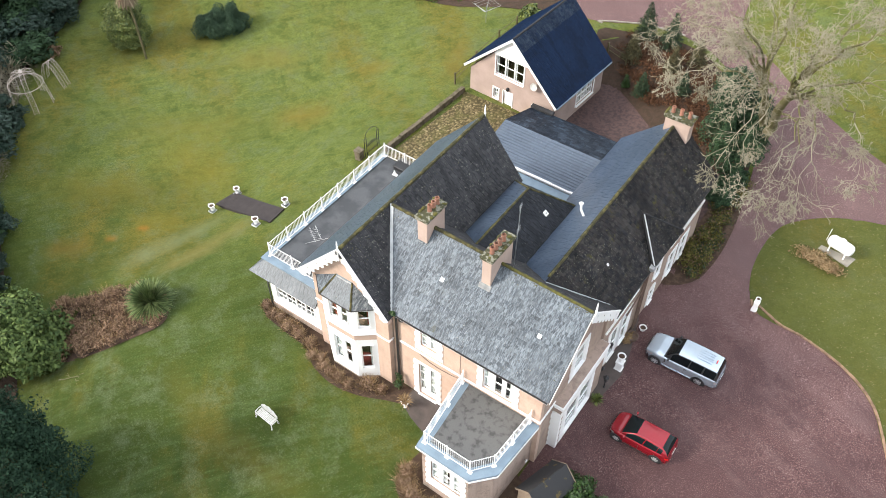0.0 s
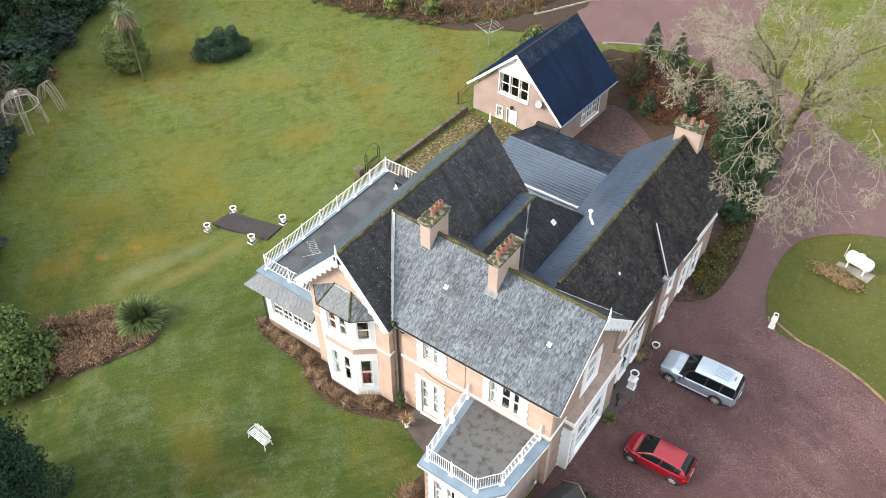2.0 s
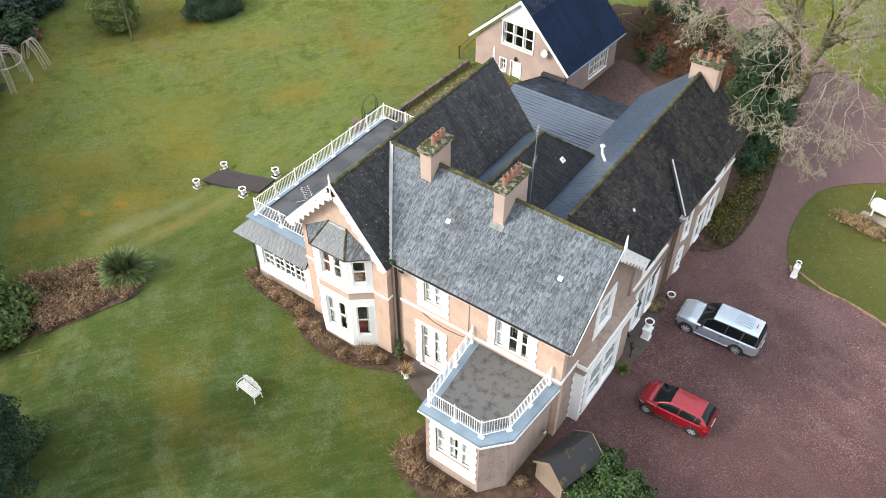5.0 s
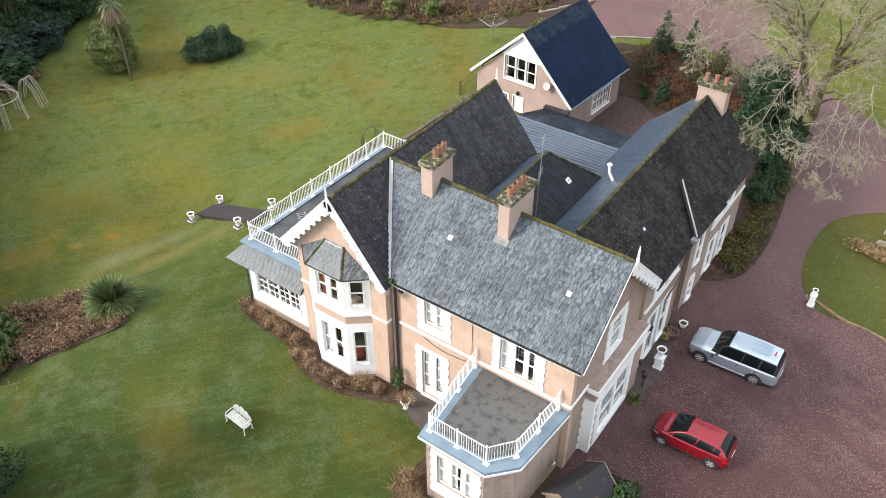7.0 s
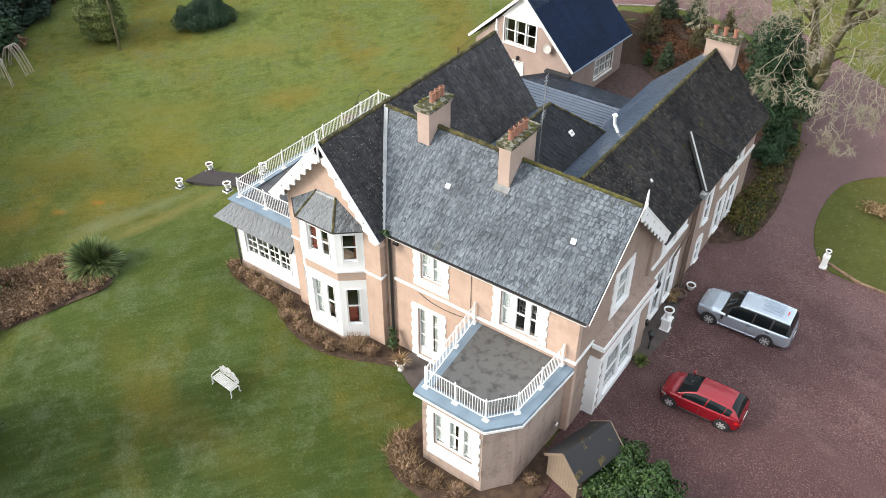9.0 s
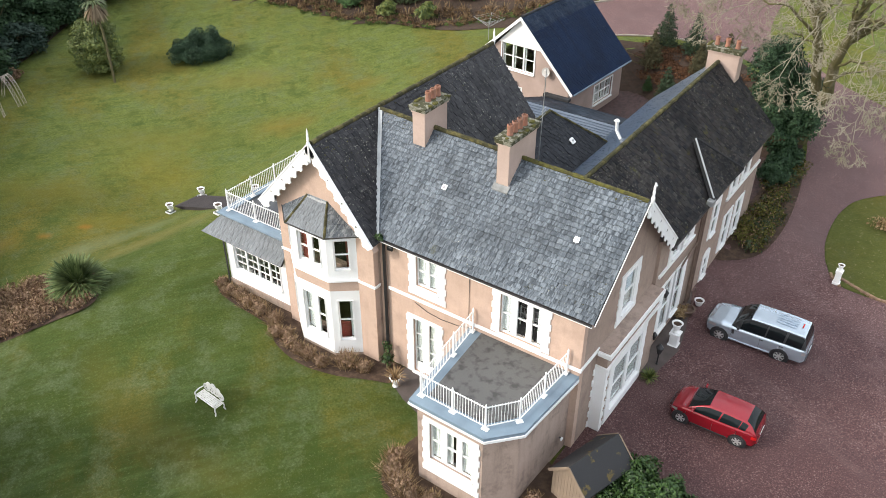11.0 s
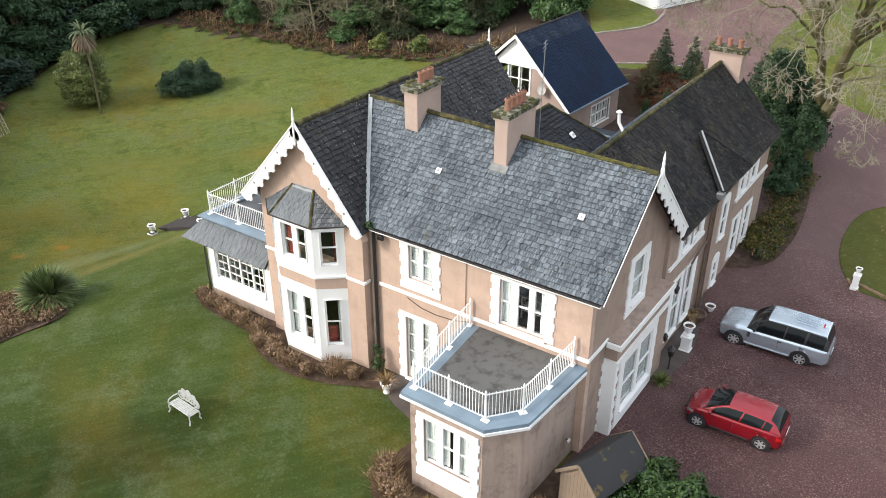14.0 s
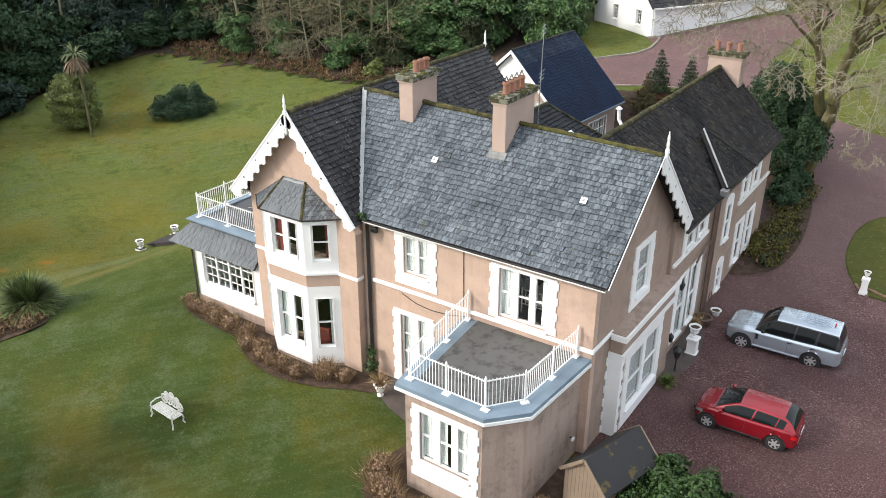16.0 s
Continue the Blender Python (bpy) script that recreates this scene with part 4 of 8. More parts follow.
d = draped("door_step", [(3.9, -3.7), (6.6, -3.7), (7.4, -4.2), (7.6, -6.2), (5.0, -5.4), (4.0, -4.9)], 0.06, PAVING, 0.8)
tagged(d, "dark stone paving at the garden door", "paving", kind="structure")

d = draped("side_paving", [(12.75, 2.0), (13.7, 2.6), (14.0, 4.7), (13.7, 6.4), (12.8, 9.6)], 0.05, PAVING, 0.6)
tagged(d, "dark damp paving along the side wall", "paving", kind="structure")

d = draped("drive_lawn", round_outline([(33, 3), (29.25, 8.3), (27.55, 11.25), (25.4, 12.85), (22.6, 13.85), (19.4, 14.05), (18.4, 14.9), (17.55, 17), (17.3, 19.2), (17.45, 21.2), (18.2, 22.8), (20.4, 24.8), (23.7, 26.1), (30, 27.4), (46, 28.9), (60, 20), (50, -5)], 3), 0.036, OLIVELAWN, 1.2, rough=0.02)
tagged(d, "olive green lawn inside the curve of the drive", "lawn", kind="structure")


# ---- the house ----
house = thing("house", "large two-storey peach rendered house with slate roofs", "house")
ZR, ZE, ZG = 10.86, 7.15, 10.5          # main ridge, eave, ridge at the east gable
M1 = (ZR - ZE) / 3.95
WX, WZ, WE = -0.23, 10.88, 6.95          # wing ridge x, height, eave height
WL, WR, WEL = -3.85, 2.9, 7.05           # wing eaves, height of the west one
EX, EZ, EE = 9.62, 9.72, 6.3             # east wing ridge x, height, eave height
EXE, EXW = 13.05, 5.95

FS = frame_of((0, -3.65, 0), (1, 0, 0), (0, -1, 0))
wall(house, "wall", FS, 12.6, 0, 7.25, [(4.6, 5.75, 5.15, 6.7), (8.85, 10.8, 4.6, 6.6), (4.4, 5.65, 0.12, 3.25)], PEACH, u_start=2.6, label="peach rendered front wall")
window(house, FS, 4.6, 5.75, 5.15, 6.7, 2, side=0.36, top=0.14, foot=0.5, hung=[((-0.05, 1.2),), ((-0.05, 1.2),)], mull=0.16)
window(house, FS, 8.85, 10.8, 4.6, 6.6, 3, side=0.34, top=0.12, foot=0.05, mull=0.26, bars=(0, 1), panel=0.0, hung=[((-0.1, 1.15),), (), ((0.45, 1.25),)], label="white three-light balcony window")
window(house, FS, 4.4, 5.65, 0.12, 3.25, 2, side=0.34, top=0.2, foot=0.1, bars=(0, 2), panel=0.45, drape=0.6, mull=0.36, name="door", label="white glazed double garden door with a fanlight")
FE = frame_of((12.6, 0, 0), (0, 1, 0), (1, 0, 0))
wall(house, "wall", FE, 3.33, 0, 7.25, [(-0.15, 0.95, 4.95, 6.85), (-1.6, 2.0, 0.3, 3.2)], SHADEDWALL, u_start=-3.325, label="rendered side wall with shade put into its grey-brown colour")
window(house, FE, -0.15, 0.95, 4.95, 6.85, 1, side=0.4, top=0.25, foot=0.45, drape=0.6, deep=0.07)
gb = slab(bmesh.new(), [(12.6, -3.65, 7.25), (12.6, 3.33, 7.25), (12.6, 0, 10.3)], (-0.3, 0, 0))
part("gable", gb, SHADEDWALL, house)
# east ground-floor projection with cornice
part("wall", nbox(12.605, 12.9, -2.1, 3.2, 0, 4.15), SHADEDWALL, house)
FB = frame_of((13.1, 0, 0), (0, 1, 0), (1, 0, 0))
wall(house, "wall", FB, 3.2, 0, 4.2, [(-1.3, 1.6, 0.75, 3.1)], SHADEDWALL, 0.2, u_start=-2.1)
window(house, FB, -1.3, 1.6, 0.75, 3.1, 2, side=0.4, top=0.3, foot=0.65, drape=0.6, mull=0.3, deep=0.06, curtain=BLIND)
cb = bmesh.new()
box(cb, 12.69, 13.28, -2.25, 3.3, 4.22, 4.42)
box(cb, 12.61, 13.2, -2.18, 3.3, 3.5, 3.62)
part("cornice", cb, WHITE, house)
part("lead_top", nbox(12.6, 13.2, -2.15, 3.25, 4.425, 4.46), PLINTH, house)
pl = nbox(12.61, 13.1, -2.17, -2.11, 0.05, 3.5)
box(pl, 13.1, 13.14, -2.17, -1.98, 0.05, 3.5)
for k in range(6):
    box(pl, 13.1, 13.138, -1.98, -1.86, 0.1 + 0.6 * k, 0.4 + 0.6 * k)
    box(pl, 12.6, 12.64, -2.28, -2.17, 0.1 + 0.6 * k, 0.4 + 0.6 * k)
part("pilaster", pl, WHITE, house)
part("string_course", nbox(3.05, 12.68, -3.72, -3.645, 4.32, 4.48, 0.015), WHITE, house)
part("string_course", nbox(12.595, 12.67, -3.64, -2.0, 4.32, 4.48, 0.015), WHITE, house)
# wing
FW = frame_of((0, -4.1, 0), (1, 0, 0), (0, -1, 0))
wall(house, "wall", FW, 2.6, 0, 6.95, [(-1.9, 1.1, 0.6, 3.5), (-1.9, 1.1, 4.9, 6.6)], PEACH, u_start=-3.05)
part("gable", slab(bmesh.new(), [(-3.05, -4.1, 6.95), (2.6, -4.1, 6.95), (WX, -4.1, 10.55), (-3.05, -4.1, 7.6)], (0, 0.3, 0)), PEACH, house)
part("wall", nbox(-3.05, -2.75, -3.78, 9.48, 6.955, 7.58), PEACH, house)
part("wall", nbox(2.3, 2.62, -3.78, -3.33, 0, 6.95), PLINTH, house)
part("wall", nbox(-3.05, -2.75, -3.78, 9.5, 0, 6.95), PEACH, house)
part("wall", nbox(2.3, 2.6, 3.3, 9.5, 0, 6.95), PLINTH, house)
part("wall", nbox(-3.05, 2.6, 9.5, 9.8, 0, 6.95), PEACH, house)
part("gable", slab(bmesh.new(), [(-3.05, 9.8, 6.95), (2.6, 9.8, 6.95), (WX, 9.8, 10.6), (-3.05, 9.8, 7.6)], (0, -0.3, 0)), PEACH, house)
for x0, x1 in ((-3.1, -2.5), (1.62, 2.66)):
    part("string_course", nbox(x0, x1, -4.16, -4.095, 4.34, 4.48, 0.015), WHITE, house)
part("string_course", nbox(2.595, 2.67, -4.09, -3.74, 4.34, 4.48, 0.015), WHITE, house)
# bay window of the wing
BAY = [(-2.5, -4.1), (-1.45, -4.93), (0.6, -4.93), (1.65, -4.1)]
for za, zb, wz0, wz1 in ((0.15, 3.85, 0.95, 3.3), (4.45, 6.8, 5.0, 6.6)):
    for (x0, y0), (x1, y1) in zip(BAY, BAY[1:]):
        Lb = math.hypot(x1 - x0, y1 - y0)
        Fb = frame_of((x0, y0, 0), (x1 - x0, y1 - y0, 0), (y1 - y0, -(x1 - x0), 0))
        inset = 0.35 if Lb > 1.6 else 0.32
        hs = [(inset, Lb - inset, wz0, wz1)]
        wall(house, "bay_wall", Fb, Lb, za, zb, hs, WHITE, 0.18, label="white bay window wall")
        window(house, Fb, hs[0][0], hs[0][1], wz0, wz1, 2 if Lb > 1.6 else 1, side=0.02, top=0.02, foot=0.02, quoin=False, mull=0.3, curtain=REDCLOTH if za > 1 else CURTAIN, hung=[((0, 0.75),), ((0.75, 1.0),)] if Lb > 1.6 else [((0.82, 1.0),)])
part("bay_band", prism(bmesh.new(), BAY, 3.855, 4.44), PEACH, house, "peach rendered band between the bay windows")
bo = [(-2.6, -4.1), (-1.5, -5.01), (0.65, -5.01), (1.75, -4.1)]
part("bay_cornice", prism(bmesh.new(), bo, 4.4, 4.49), WHITE, house)
part("bay_ceiling", prism(bmesh.new(), bo, 6.78, 6.86), WHITE, house)
part("bay_plinth", prism(bmesh.new(), BAY, -0.3, 0.15), PLINTH, house)
ba, bb_, bc, bd = (-2.72, -4.1, 6.86), (-1.58, -5.11, 6.86), (0.73, -5.11, 6.86), (1.87, -4.1, 6.86)
t0, t1 = (-1.0, -4.1, 8.05), (0.15, -4.1, 8.05)
slates(house, "bay_roof", "slate bay roof with lichen", [bb_, bc, t1, t0], 0.3, 0.22, SLATE_KJ, 3, thick=0.08)
slates(house, "bay_roof", "", [bc, bd, t1], 0.3, 0.22, SLATE_HJ, 4, thick=0.08)
slates(house, "bay_roof", "", [ba, bb_, t0], 0.3, 0.22, SLATE_AJ, 5, thick=0.08)
part("bay_gutter", prism(bmesh.new(), [(-2.78, -4.11), (-1.6, -5.17), (0.75, -5.17), (1.93, -4.11)], 6.865, 6.9), IRON, house, "dark gutter round the bay roof")
part("flashing", slab(bmesh.new(), [(-1.08, -4.27, 7.885), (0.23, -4.27, 7.885), (0.15, -4.105, 8.08), (-1.0, -4.105, 8.08)], (0, 0.02, -0.03)), LEADG, house, "pale lead flashing over the bay roof")
for p, q in ((bc, t1), (bb_, t0)):
    ridge_cap(house, p, q, MOSSR, 0.07, 0.02, "mossy hip")

# main roofs
vx = lambda y: WX + (WZ - ZR + abs(y) * M1) / ((WZ - WE) / (WR - WX))
slates(house, "roof", "grey slate front roof slope", [(vx(3.95), -3.95, ZE), (13.05, -3.95, ZE), (13.05, 0, ZG), (-0.15, 0, ZR)], 0.285, 0.205, SLATE_AJ, 11, SLATE_A, 2.2, step=1.4)
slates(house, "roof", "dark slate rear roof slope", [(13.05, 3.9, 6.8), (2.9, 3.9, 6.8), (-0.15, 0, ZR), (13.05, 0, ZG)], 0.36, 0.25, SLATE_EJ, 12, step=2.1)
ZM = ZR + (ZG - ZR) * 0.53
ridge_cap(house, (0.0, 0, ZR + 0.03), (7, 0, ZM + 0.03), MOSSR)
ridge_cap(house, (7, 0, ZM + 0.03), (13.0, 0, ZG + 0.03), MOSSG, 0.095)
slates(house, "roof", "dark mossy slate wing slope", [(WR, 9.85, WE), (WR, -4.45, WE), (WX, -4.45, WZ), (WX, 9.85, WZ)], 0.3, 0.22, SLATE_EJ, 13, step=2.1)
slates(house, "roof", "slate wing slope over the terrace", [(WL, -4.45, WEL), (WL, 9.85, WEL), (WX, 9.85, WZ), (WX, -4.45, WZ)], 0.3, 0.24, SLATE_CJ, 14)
ridge_cap(house, (WX, -4.4, WZ + 0.03), (WX, 9.8, WZ + 0.03), MOSSR)
# lead valley
part("valley_gutter", slab(bmesh.new(), [(-0.12, -0.02, ZR + 0.08), (0.1, -0.02, ZR + 0.08), (vx(3.95) + 0.12, -3.95, ZE + 0.08), (vx(3.95) - 0.1, -3.95, ZE + 0.08)], (0, 0, -0.1)), LEADP, house, "pale lead valley")
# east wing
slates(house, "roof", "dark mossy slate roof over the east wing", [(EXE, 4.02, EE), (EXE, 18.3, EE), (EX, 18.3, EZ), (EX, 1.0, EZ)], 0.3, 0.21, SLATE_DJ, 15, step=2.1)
slates(house, "roof", "slate inner roof slope, blue sky sheen in its colour", [(EXW, 18.3, EE), (EXW, 3.3, EE), (EX, 1.0, EZ), (EX, 18.3, EZ)], 0.34, 0.23, SLATE_CJ, 16)
ridge_cap(house, (EX, 1.4, EZ + 0.03), (EX, 17.2, EZ + 0.03), MOSSR)
FEW = frame_of((12.75, 0, 0), (0, 1, 0), (1, 0, 0))
eholes = [(4.95, 5.75, 4.95, 6.12), (6.45, 7.25, 4.95, 6.12), (4.7, 5.6, 0.7, 3.55), (6.3, 7.1, 0.7, 3.55), (10.6, 11.25, 3.1, 4.95), (10.6, 11.15, 0.45, 1.7), (13.1, 13.75, 4.6, 6.05), (14.9, 15.6, 4.6, 6.1), (13.2, 13.9, 0.95, 3.05), (15.1, 15.8, 0.95, 3.05)]
wall(house, "wall", FEW, 18.0, 0, 6.3, eholes, SHADEDWALL, u_start=3.335)
for i, h in enumerate(eholes):
    window(house, FEW, *h, 1, side=0.42 if i not in (4, 5) else 0.26, top=0.14, foot=0.14, quoin=False, drape=0.6, arch=i in (4, 5), deep=0.04, curtain=BLIND)
part("wall", nbox(12.35, 12.74, 3.34, 3.98, 6.305, 6.72), SHADEDWALL, house)
part("string_course", nbox(12.755, 12.86, 3.5, 7.8, 4.66, 4.79), WHITE, house)
part("string_course", nbox(12.755, 12.86, 12.45, 17.9, 4.30, 4.44), WHITE, house)
part("wall", nbox(5.9, 12.745, 17.7, 18.0, 0, 6.3), PLINTH, house)
part("gable", slab(bmesh.new(), [(6.1, 18.0, 6.3), (12.75, 18.0, 6.3), (EX, 18.0, 9.5)], (0, -0.3, 0)), PLINTH, house)
part("wall", nbox(5.95, 6.2, 3.5, 17.7, 0, 6.25), PLINTH, house)
vz = lambda x: (ZR + (ZG - ZR) * x / 13.05, EZ - (x - EX) * (EZ - EE) / (EXE - EX))
vy = lambda x: (vz(x)[0] - vz(x)[1]) * 3.9 / (vz(x)[0] - 6.8)
pipe(house, [(EX + 0.05, vy(EX + 0.05), vz(EX + 0.05)[1] + 0.07), (12.5, vy(12.5), vz(12.5)[1] + 0.07)], 0.045, LEADP, "valley_lead", "pale lead in the valley")
# gablet over the stair window
slates(house, "roof", "slate gablet over the stair window", [(13.2, 8.3, 6.62), (13.34, 12.1, 6.55), (11.35, 10.0, 8.5)], 0.3, 0.22, SLATE_DJ, 17, step=2.1, thick=0.16)
part("cheek", slab(bmesh.new(), [(12.75, 8.4, 6.0), (12.75, 12.0, 6.0), (12.95, 12.0, 6.5), (12.95, 8.4, 6.5)], (-0.2, 0, 0)), PLINTH, house)
pipe(house, [(13.22, 8.25, 6.72), (11.35, 9.95, 8.6)], 0.042, LEADP, "hip_roll", "pale lead hip roll")
pipe(house, [(13.36, 12.12, 6.62), (11.35, 10.05, 8.58)], 0.05, DECK, "hip_roll", "black hip tiles")
part("fascia", nbox(13.2, 13.26, 8.35, 12.0, 6.36, 6.5), IRON, house)
part("hopper", nbox(12.98, 13.3, 8.05, 8.45, 6.3, 6.6, 0.02), GREYSTEEL, house)
part("floor_slab", nbox(-2.7, 12.5, -3.3, 3.2, 4.1, 4.25), DARK, house)
part("floor_slab", nbox(-2.7, 12.5, -3.3, 3.2, 0.08, 0.2), DARK, house)
part("floor_slab", nbox(6.3, 12.4, 3.6, 17.6, 0.1, 0.2), DARK, house)
part("floor_slab", nbox(-7.5, -3.1, -3.5, 8.7, 0.1, 0.2), DARK, house)
part("floor_slab", prism(bmesh.new(), [(7.8, -3.7), (8.2, -8.2), (11.1, -8.2), (12.0, -7.2), (12.2, -3.7)], 0.3, 0.4), DARK, house)
part("floor_slab", prism(bmesh.new(), [(-2.3, -4.1), (-1.4, -4.85), (0.55, -4.85), (1.5, -4.1)], 0.3, 0.4), DARK, house)
part("partition", nbox(-2.6, 12.3, 0.5, 0.7, 0.1, 7.2), PLINTH, house)
part("partition", nbox(8.5, 8.7, 3.6, 17.5, 0.1, 6.2), PLINTH, house)

# gables' boards and finials
for sx, f in ((1, (WR + 0.05, -4.5, WE - 0.05)), (-1, (WL + 0.05, -4.5, WEL - 0.02))):
    bargeboard(house, (WX, -4.5, WZ + 0.08), f, (0, -1, 0), 0.46 if sx > 0 else 0.6, 9)
    part("soffit", slab(bmesh.new(), [Vector(p) - Vector((0, 0, 0.3)) for p in ((WX, -4.44, WZ), (f[0], -4.44, f[2]), (f[0], -4.105, f[2]), (WX, -4.105, WZ))], (0, 0, -0.02)), PEACH, house)
part("gutter", nbox(WL - 0.1, WL, -4.3, 9.8, WEL - 0.12, WEL - 0.03), IRON, house)
part("soffit", nbox(WL + 0.05, -3.06, -4.05, 9.75, 6.86, 6.93), WHITE, house)
finial(house, (WX, -4.54, WZ - 0.1), 0.85)
for f in ((13.1, -4.0, ZE - 0.05), (13.1, 4.0, 6.72)):
    bargeboard(house, (13.1, 0, ZG + 0.08), f, (1, 0, 0), 0.62 if f[1] > 0 else 0.06, 8, 0.05 if f[1] > 0 else 0.02)
finial(house, (13.14, 0, ZG + 0.05), 0.85)
finial(house, (WX, 9.9, WZ), 0.8)
# gutters and pipes
part("gutter", nbox(2.9, 13.0, -4.06, -3.985, 7.055, 7.10), IRON, house, "thin dark gutter")
part("fascia", nbox(2.9, 13.0, -4.02, -3.955, 6.98, 7.05), WHITE, house, "white fascia under the gutter")
part("fascia", nbox(2.9, 12.95, -3.95, -3.9, 6.95, 7.08), IRON, house)
part("gutter", nbox(13.03, 13.14, 3.8, 18.2, 6.15, 6.25), IRON, house)
pipe(house, [(2.95, -3.78, 7.0), (2.95, -3.78, 0.1)], 0.075, BLACK)
for y in (8.2, 8.45, 8.75):
    pipe(house, [(12.9, y, 6.2), (12.9, y, 0.1)], 0.055, PIPEBROWN)
pipe(house, [(12.9, 8.2, 4.1), (12.95, 6.6, 4.0), (12.95, 6.2, 3.85)], 0.05, PIPEBROWN)
# chimneys
chimney(house, 2.36, 3.0, -0.75, 0.92, 9.8, 11.66, 3, "rendered chimney stack with three terracotta pots", span=(0.32, 0.95))
chimney(house, 6.86, 7.42, -1.08, 1.05, 9.5, 11.58, 4, "rendered chimney stack with four terracotta pots", cowl=True, span=(0.12, 0.82))
chimney(house, 8.97, 10.68, 17.25, 18.0, 7.5, 10.2, 3, "rendered chimney stack with mossy cap and three pots", "x")
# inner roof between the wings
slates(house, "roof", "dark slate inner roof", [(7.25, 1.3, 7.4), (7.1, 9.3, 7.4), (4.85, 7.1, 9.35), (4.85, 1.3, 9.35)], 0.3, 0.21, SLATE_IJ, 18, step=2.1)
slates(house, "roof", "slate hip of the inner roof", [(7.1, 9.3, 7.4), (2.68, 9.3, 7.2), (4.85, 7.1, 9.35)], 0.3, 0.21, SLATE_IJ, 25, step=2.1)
slates(house, "roof", "slate inner roof, blue sky sheen in its colour", [(2.68, 9.3, 7.2), (2.68, 1.3, 7.2), (4.85, 1.3, 9.35), (4.85, 7.1, 9.35)], 0.3, 0.21, SLATE_CJ, 19)
part("wall", nbox(2.75, 5.9, 8.9, 9.15, 3, 7.25), PLINTH, house)
ridge_cap(house, (4.85, 1.4, 9.38), (4.85, 7.1, 9.38), MOSSR, 0.08)
for e in ((7.1, 9.3, 7.45), (2.72, 9.3, 7.25)):
    ridge_cap(house, (4.85, 7.1, 9.4), e, MOSSR, 0.06, 0.02, "mossy hip tiles")



def moss_tufts(name, label, spots, material, seed):
    """Low cushions of moss on the slates: spots are (point, normal, size)."""
    r = random.Random(seed)
    verts, faces = [], []
    for p, n, s in spots:
        p, n = Vector(p), Vector(n).normalized()
        p = p - n * 0.025
        a = n.orthogonal().normalized()
        a.rotate(Matrix.Rotation(r.uniform(0, 6), 3, n))
        b = n.cross(a)
        o = len(verts)
        ring = [p + (a * math.cos(k * 1.0472) + b * math.sin(k * 1.0472)) * s * r.uniform(0.6, 1.2) for k in range(6)]
        verts += ring + [p + n * s * r.uniform(0.3, 0.6)]
        faces += [(o + k, o + (k + 1) % 6, o + 6) for k in range(6)]
    ob = raw(name, verts, faces, material, house, label)
    ob["kind"] = "stuff"


rm_ = random.Random(41)
sl = (WZ - WE) / (WR - WX)
sp, sg = [], []
for k in range(850):
    y, d, sx = rm_.uniform(-4.4, 9.8), rm_.random() ** 2.2 * 0.9, rm_.choice((-1, 1))
    (sp if rm_.random() < 0.6 else sg).append(((WX + sx * d, y, WZ - d * sl + 0.05), (sx * sl, 0, 1), rm_.uniform(0.03, 0.09)))
for k in range(420):
    y, d = -4.4 + rm_.random() ** 1.6 * 5.0, rm_.random() ** 1.4 * 1.5
    (sp if rm_.random() < 0.45 else sg).append(((WX + d, y, WZ - d * sl + 0.05), (sl, 0, 1), rm_.uniform(0.025, 0.075)))
se = (EZ - EE) / (EXE - EX)
for k in range(420):
    y, d, sx = rm_.uniform(1.5, 18), rm_.random() ** 2.2 * 1.0, rm_.choice((-1, 1, 1))
    (sp if rm_.random() < 0.65 else sg).append(((EX + sx * d, y, EZ - d * se + 0.05), (sx * se, 0, 1), rm_.uniform(0.03, 0.09)))
for k in range(300):
    x, d, sy = rm_.uniform(0, 13), rm_.random() ** 2.5 * 0.5, rm_.choice((-1, 1))
    zt = ZR + (ZG - ZR) * x / 13.05
    (sp if x < 7 else sg).append(((x, sy * d, zt - d * M1 + 0.06), (0, sy * M1, 1), rm_.uniform(0.03, 0.08)))
for k in range(170):
    x, d = 12.9 - rm_.random() ** 1.5 * 3.2, rm_.random() ** 1.5 * 1.6
    sp.append(((x, -3.9 + d, ZE + d * 0.86 + 0.07), (0, -0.86, 1), rm_.uniform(0.02, 0.06)))
moss_tufts("roof_moss", "dark moss cushions along the ridges", sp, MOSS, 1)
moss_tufts("roof_moss", "yellow-green moss cushions along the ridges", sg, MOSSG, 2)

# sunroom with its roof terrace
SX0, SX1, SY0, SY1, SZ = -7.75, -3.06, -3.75, 8.95, 4.12
FSun = frame_of((0, SY0, 0), (1, 0, 0), (0, -1, 0))
wall(house, "sunroom_wall", FSun, SX1, 0, 3.25, [(-7.2, -3.9, 1.2, 3.05)], WHITE, 0.2, u_start=SX0, label="white sunroom wall")
window(house, FSun, -7.2, -3.9, 1.2, 3.05, 4, side=0.05, top=0.05, foot=0.05, quoin=False, bars=(1, 3), mull=0.1, curtain=None)
part("sunroom_wall", nbox(SX0, SX0 + 0.2, SY0 + 0.2, SY1, 0, 3.25), WHITE, house)
part("sunroom_wall", nbox(SX0 + 0.2, SX1, SY1 - 0.2, SY1, 0, 3.25), WHITE, house)
part("sunroom_plinth", nbox(SX0 - 0.03, SX1, SY0 - 0.05, SY0 - 0.005, -0.4, 0.45), PLINTH, house)
slates(house, "sunroom_roof", "grey slate skirt roof of the sunroom", [(-9.05, -4.1, 3.1), (-3.4, -4.1, 3.1), (-3.4, -3.3, 4.0), (-8.2, -3.3, 4.0)], 0.3, 0.22, SLATE_KJ, 20, thick=0.08)
